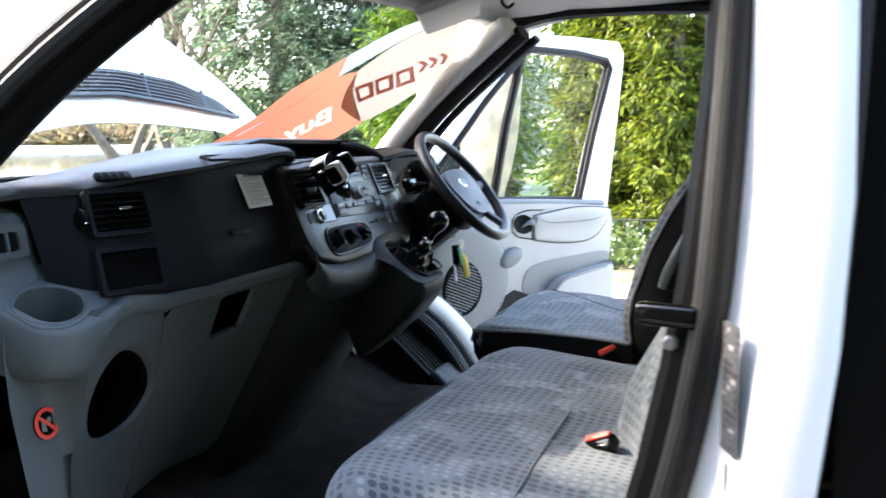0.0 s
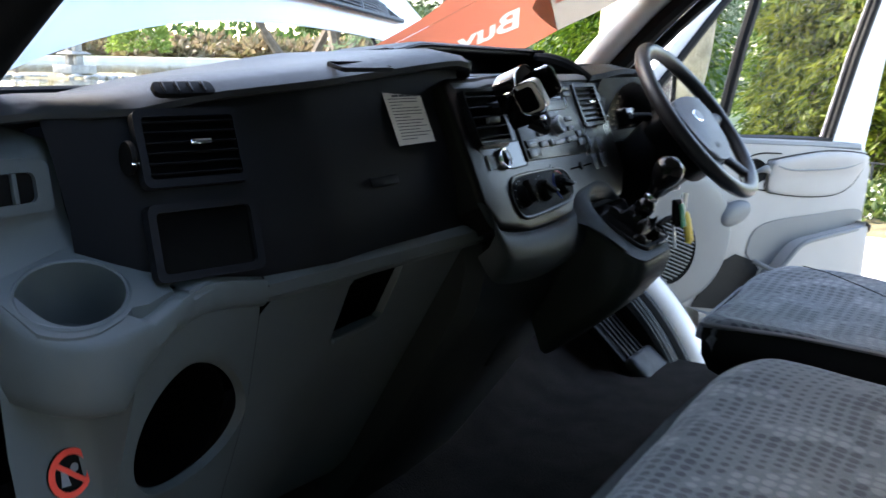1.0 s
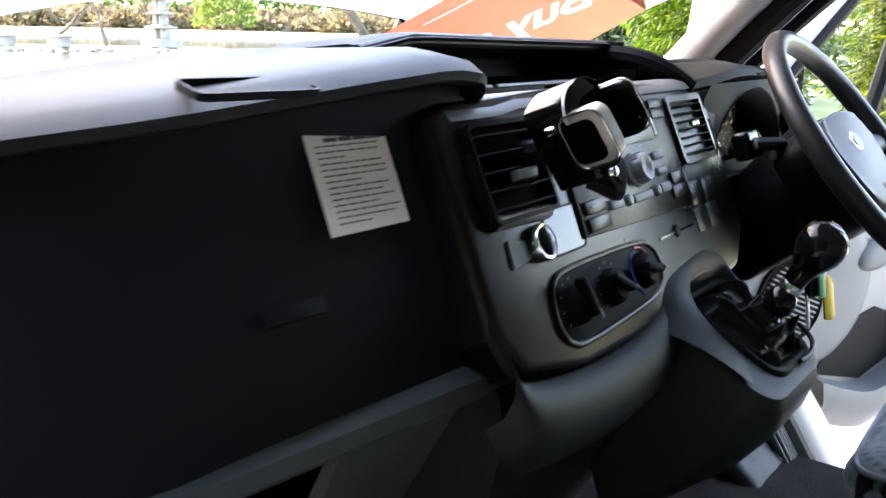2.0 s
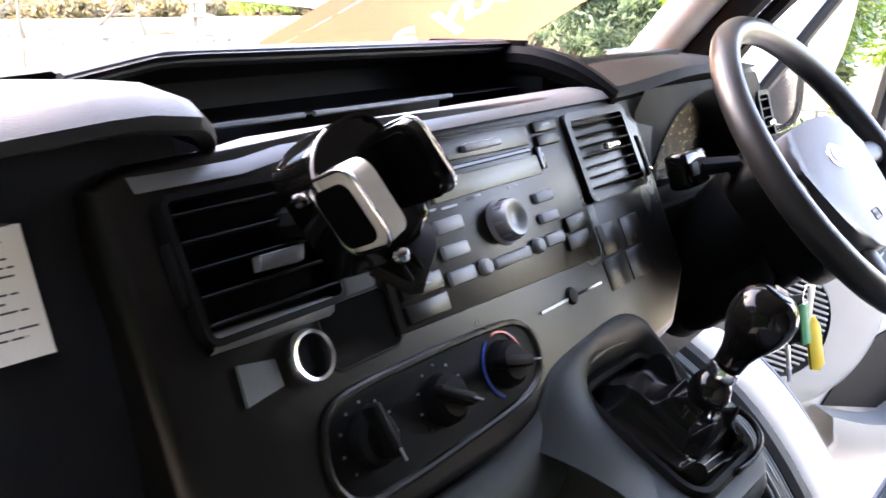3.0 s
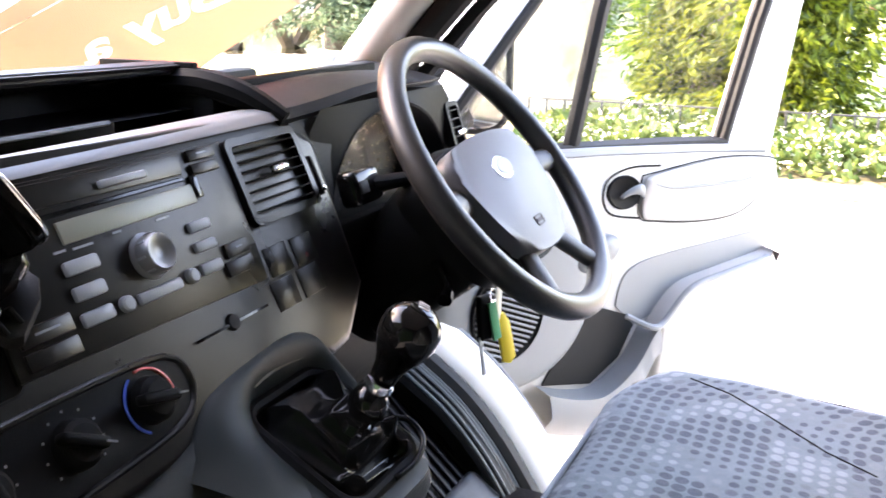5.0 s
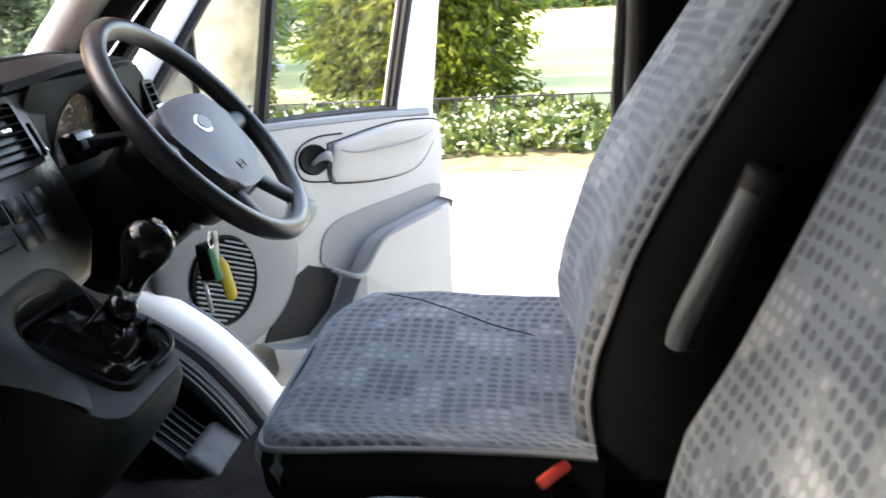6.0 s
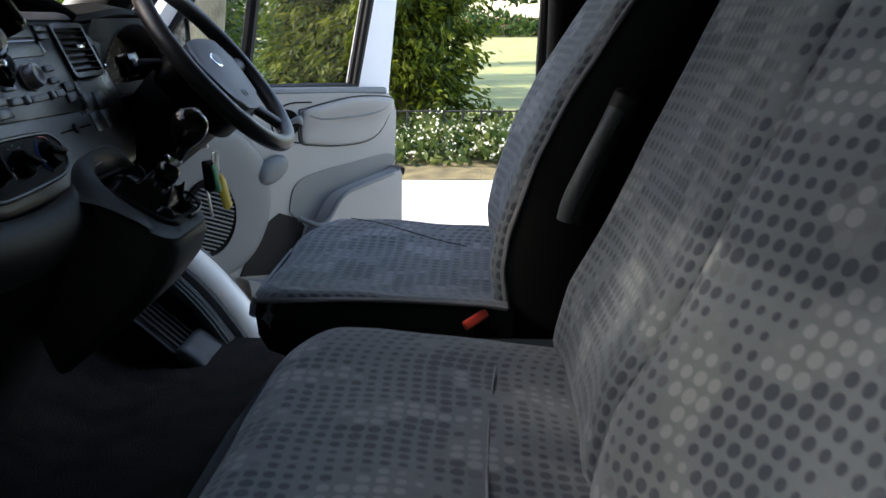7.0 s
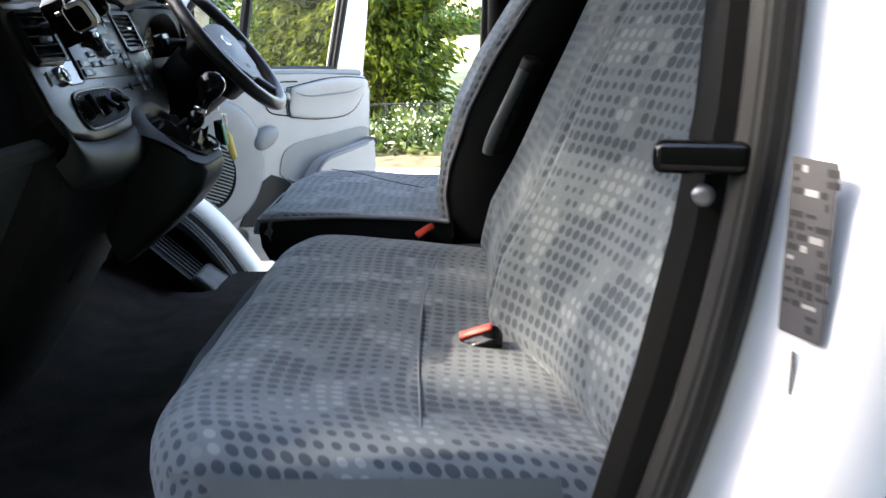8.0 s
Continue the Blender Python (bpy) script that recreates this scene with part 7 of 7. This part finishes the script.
def stout_tree(base, top, r0, r1, seed, label):
    """A thick leaning trunk with knobbly bark and a few high limbs."""
    rng = random.Random(seed)
    t = thing("stout_tree", label, "tree", "pale trunks behind the fence", at=(base[0], base[1], 0))
    o = Vector((base[0], base[1], 0))
    a, b = Vector(base) - o, Vector(top) - o
    secs = []
    for k in range(30):
        f = k / 29
        c = a.lerp(b, f) + Vector((0.05 * math.sin(5 * f), 0, 0))
        r = r0 + (r1 - r0) * f + 0.25 * r0 * max(0, 0.06 - f) / 0.06
        secs.append([c + r * (1 + 0.14 * noise.noise(Vector((math.cos(w) * 1.3, math.sin(w) * 1.3, 7 * f + seed)))) * Vector((math.cos(w), math.sin(w), 0)) for w in np.linspace(0, 2 * math.pi, 20, endpoint=False)])
    part("trunk", loft(secs, closed=True, caps=True), PALEBARK, t, "", 180)
    for k in range(4):
        p = a.lerp(b, 0.72 + 0.07 * k)
        d = Vector((rng.uniform(-1, 1), rng.uniform(-0.4, 1), 0.7))
        part("limb", tube([p, p + d * 0.8, p + d * 1.7 + Vector((0, 0, 0.4))], [r1 * 0.45, r1 * 0.3, r1 * 0.12], 8), PALEBARK, t)
    return t


stout_tree((-3.90, 11.1, -0.1), (-2.95, 11.7, 7.0), 0.78, 0.88, 3, "huge leaning tree with pale sunlit bark")
conifer("yew_tree", (-2.05, 14.6), 9.5, 1.15, 61, YEW, "dark drooping yew behind the fence", 260, 130, 0.13, 0.8, 0.04, shape=0.45)
conifer("yew_tree", polar(19.8, 18), 9.0, 1.75, 62, YEW, "dark spreading yew behind the fence", 240, 160, 0.14, 0.6, 0.10, shape=0.5)
for k, (az, d, h, r) in enumerate(((31, 25, 13, 3.6), (25.5, 24, 12, 3.0), (20.5, 22, 11, 2.6), (17.8, 30, 12, 2.9))):
    conifer("fir_tree", polar(az, d), h, r, 40 + k, FIR, "tall blue-green conifer with drooping boughs", 210, 190, 0.17, 0.45, 0.05, shape=0.6)


def bare_tree(at_, h, seed, label, stems=3, spread=0.6, group="bare trees by the pond"):
    rng = random.Random(seed)
    t = thing("bare_tree", label, "tree", group, at=(at_[0], at_[1], -0.1))
    bm = bmesh.new()

    def grow(p, d, length, r, depth):
        pts = [p]
        dd = d.copy()
        for _ in range(4):
            dd = (dd + Vector((rng.gauss(0, 0.14), rng.gauss(0, 0.14), rng.gauss(0.03, 0.08)))).normalized()
            pts.append(pts[-1] + dd * length / 4)
        tube(pts, [r * (1 - 0.10 * k) for k in range(5)], 6 if depth > 3 else 4, bm)
        if depth:
            for _ in range(rng.choice((2, 3, 3))):
                e = (dd + Vector((rng.gauss(0, spread), rng.gauss(0, spread), rng.gauss(0.15, 0.35)))).normalized()
                grow(pts[rng.choice((3, 4, 4))], e, length * rng.uniform(0.55, 0.8), r * 0.55, depth - 1)

    for _ in range(stems):
        grow(Vector((rng.gauss(0, 0.1), rng.gauss(0, 0.1), 0)), Vector((rng.gauss(0, 0.32), rng.gauss(0, 0.32), 1)).normalized(), h * 0.34, h * 0.022, 4)
    part("limbs", bm, BARK, t)
    return t


bare_tree(polar(37.5, 26), 9, 3, "bare multi-stemmed tree by the pond", 4, 0.5)
bare_tree(polar(33.8, 27), 9, 5, "bare multi-stemmed tree by the pond", 3, 0.55)
bare_tree(polar(40.5, 34), 10, 8, "bare multi-stemmed tree by the pond", 3, 0.5)


# unseen tree, added in the sun's path to dim and dapple the cab
shade = bare_tree((-14.0, 0.7), 16, 31, "unseen leafy tree added to dapple the sun in the cab", 2, 0.45, "trees round the drive")
_rng = np.random.RandomState(31)
_c = _rng.uniform(-1, 1, size=(345, 3))
_c = np.array([0.0, 0.0, 12.2]) + _c[(np.abs(_c) ** 3).sum(1) < 1] * np.array([2.2, 2.8, 3.1])
_q = np.repeat(_c, 30, 0) + _rng.normal(size=(len(_c) * 30, 3)) * 0.28
leaves("crown", _q, _rng.normal(size=_q.shape), 0.20, SPRING, 0.6, parent=shade)


def mass(name, pts, n, size, material, label, category, seed, kind="stuff", parent=None):
    """Shrubbery: leaves in mounds. pts: (x, y, z, radius, height)."""
    rng = np.random.RandomState(seed)
    P, D = [], []
    for x, y, z, r, h in pts:
        v = rng.normal(size=(n, 3))
        v /= np.linalg.norm(v, axis=1, keepdims=True)
        v[:, 2] = np.abs(v[:, 2])
        lump = 1 + 0.22 * np.sin(v[:, 0] * 7 + x) * np.cos(v[:, 1] * 6 + y) + rng.normal(size=n) * 0.07
        P.append(np.array([x, y, z]) + v * np.array([r, r, h]) * (lump * rng.uniform(0.72, 1.0, n) ** 0.5)[:, None])
        D.append(v + rng.normal(size=(n, 3)) * 0.6)
    ob = leaves(name, np.concatenate(P), np.concatenate(D), size, material, 0.6)
    return tagged(ob, label, category, kind=kind)


# flowering hedge and low iron fence in front of the lawn
_rng = np.random.RandomState(4)
_n = 13500
_hx, _hy = _rng.uniform(-2.7, 7, _n), 7.42 + 1.83 * _rng.beta(1.4, 1.2, _n)
_hh = 0.31 + 0.07 * np.sin(_hx * 3.1) + 0.05 * np.sin(_hx * 7.7 + 1)
_hh = np.where(_hy < 8.76, _hh * 0.66, _hh * 1.0)
_edge = 1 - np.abs((_hy - 8.42) / 1.02) ** 3
_hz = 0.05 + _hh * _edge.clip(0.1) * _rng.uniform(0.15, 1.05, _n) ** 0.7
_dd = _rng.normal(size=(_n, 3)); _dd[:, 2] += 0.5; _dd[:, 1] -= 0.6
tagged(leaves("hedge", np.stack([_hx, _hy, _hz], 1), _dd, 0.11, HEDGE, 0.6), "low green hedge full of white blossom", "hedge", kind="stuff")
_m = _rng.permutation(_n)[:2300]
_fp = np.stack([_hx, _hy - 0.05, _hz + 0.03], 1)[_m]
_q = np.repeat(_fp, 4, 0) + _rng.normal(size=(len(_fp) * 4, 3)) * 0.014
tagged(leaves("blossom", _q, _rng.normal(size=_q.shape) + np.array([0, -0.8, 0.5]), 0.030, BLOSSOM, 0.95), "small white flowers on the hedge", "flowers", kind="stuff")
fence = thing("iron_fence", "low black iron railing standing in the hedge", "fence", at=(0, 8.76, 0))
part("rail", box(I4, (2.1, 0, 0.425), (9.8, 0.028, 0.016), 0.003), IRON, fence)
part("rail", box(I4, (2.1, 0, 0.10), (9.8, 0.022, 0.014), 0.003), IRON, fence)
_bar = part("post", box(I4, (0, 0, 0.22), (0.026, 0.022, 0.44), 0.003), IRON, fence)
_bar.location.x = -2.8
for k in range(1, 50):
    b = _bar.copy()
    b.location.x = -2.8 + 0.2 * k
    scene.collection.objects.link(b)

# far lawn edge: shrubs, a brick wall, trees
mass("far_shrubs", [(x, 74 + 2 * math.sin(x), -0.1, 3.2, 1.7 + 0.8 * math.sin(x * 1.7)) for x in np.linspace(-30, 34, 24)], 420, 0.55, SHRUB, "row of dark green shrubs across the lawn", "shrubs", 6)
mass("far_trees", [(x, 96 + 5 * math.sin(x * 2), 3.0, 5.0, 6 + 2.5 * math.sin(x)) for x in np.linspace(-70, 55, 22)], 700, 0.9, SHRUB, "line of far garden trees", "trees", 7)
tagged(part("garden_wall", box(I4, (3, 80, 0.7), (40, 0.4, 1.5), 0.02), BRICKS), "low red-brown brick garden wall", "wall", kind="structure")
tagged(part("lawn_bed", box(I4, (0, 72, 0.0), (80, 3.0, 0.06), 0.02), VERGE), "bare brown flower bed along the lawn", "flower bed", kind="structure")
# banks of the pond: twiggy hedge, shrubs and trees on the far side
mass("twig_hedge", [(*polar(az, 100 + 3 * math.sin(az)), 0.3, 3.0, 1.6 + 0.5 * math.sin(az * 2.1)) for az in np.linspace(28, 78, 46)], 420, 0.8, TWIGGY, "brown twiggy hedge on the far bank", "hedge", 9)
mass("bank_shrubs", [(*polar(az, 108 + 4 * math.sin(az)), 0.5, 4.0, 3.0 + 1.2 * math.sin(az * 1.3)) for az in np.linspace(26, 86, 28)], 380, 0.9, SHRUB, "dark green shrubs on the far bank", "shrubs", 10)
mass("near_shrub", [(*polar(az, 19.0), -0.1, 0.5, 0.32) for az in (58, 60.5, 62.5, 65)], 260, 0.14, SHRUB, "small bushes on the near bank", "shrubs", 14)
mass("willow", [(*polar(50.2, 52), 1.2, 1.4, 1.9)], 900, 0.35, SPRING, "fresh green weeping willow on the island", "tree", 15, kind="")

# island with rocks, lanterns and slim trees
_isl = [[(*polar(az, d), -0.14 + 0.22 * math.sin(math.pi * k / 4)) for k, d in enumerate((44.5, 45.5, 47.5, 50, 52))] for az in np.linspace(50.5, 71, 40)]
tagged(part("island", loft(_isl), VERGE, smooth=60), "low bare island in the pond", "island", kind="structure")
_rk = random.Random(5)
for k in range(70):
    az, d = _rk.uniform(50.5, 71), _rk.uniform(44.4, 45.6)
    s = _rk.uniform(0.14, 0.34)
    own = bmesh.new()
    bmesh.ops.create_icosphere(own, subdivisions=1, radius=s)
    for v in own.verts:
        v.co *= 1 + 0.3 * noise.noise(v.co * 5 + Vector((k, 0, 0)))
        v.co.z *= 0.6
    ob = tagged(part("rock", own, STONE, smooth=0), "grey stone on the island's edge", "rock", "stones round the island")
    ob.location = (*polar(az, d), -0.06)


def lantern(at_, h, label):
    t = thing("stone_lantern", label, "lantern", "stone lanterns on the island", at=(at_[0], at_[1], 0.0))
    part("base", box(I4, (0, 0, 0.10 * h), (0.52 * h, 0.52 * h, 0.14 * h), 0.02), STONE, t)
    z = 0.17 * h
    for k, w in enumerate((0.40, 0.34, 0.28)):
        part("post", box(I4, (-0.11 * h * (1 - k * 0.2), 0, z + 0.09 * h), (0.10 * h, 0.14 * h, 0.18 * h), 0.01), STONE, t)
        part("post", box(I4, (0.11 * h * (1 - k * 0.2), 0, z + 0.09 * h), (0.10 * h, 0.14 * h, 0.18 * h), 0.01), STONE, t)
        secs = [[(sx * ww * h / 2, sy * ww * h / 2, z + 0.18 * h + dz * h) for sx, sy in ((1, 1), (-1, 1), (-1, -1), (1, -1))] for ww, dz in ((w, 0.0), (w + 0.03, 0.02), (w * 0.6, 0.06), (w * 0.5, 0.065))]
        part("roof", loft(secs, closed=True, caps=True), STONE, t)
        z += 0.245 * h
    part("finial", lathe(Matrix.Translation((0, 0, z)), [(0.09 * h, 0), (0.10 * h, 0.05 * h), (0.03 * h, 0.10 * h), (0, 0.12 * h)], 10), STONE, t)
    return t


lantern(polar(53.9, 46.3), 2.7, "tall tiered stone lantern on the island")
for az, d in ((59.6, 45.8), (62.5, 46.5), (67, 46.2)):
    t = thing("stone_basin", "small squat stone lantern on the island", "lantern", "stone lanterns on the island", at=(*polar(az, d), 0.05))
    part("block", box(I4, (0, 0, 0.20), (0.9, 0.6, 0.42), 0.05), STONE, t)
    part("cap", box(I4, (0, 0, 0.46), (1.1, 0.8, 0.12), 0.04), STONE, t)
for az, d, h, s in ((57.2, 47, 5, 21), (60.3, 47.5, 6, 22), (63.6, 47, 5.5, 23), (66.5, 48, 6, 24), (69, 47, 5, 25)):
    bare_tree(polar(az, d), h, s, "slim young tree on the island", 1, 0.5, "slim trees on the island")

# unseen tall dark hedge, added on the passenger side to block sky light
_h = [[(x, -4.3 + d + 0.22 * noise.noise(Vector((x * 1.7, z * 1.7, d))), z) for z, d in ((-0.02, 0.0), (1.2, 0.12), (2.4, 0.05), (3.6, 0.10), (5.8, -0.1), (6.4, -0.5), (6.1, -1.2), (-0.02, -1.5))] for x in np.linspace(-11, 11, 67)]
tagged(part("wall_south", loft(_h), mat("dark_screen_hedge", (0.018, 0.032, 0.012), 0.9, var=0.5, scale=9, bump=1.0, fine=30, depth=0.05, spec=0.1)), "unseen tall dark hedge added to hold back sky light", "hedge", kind="structure")
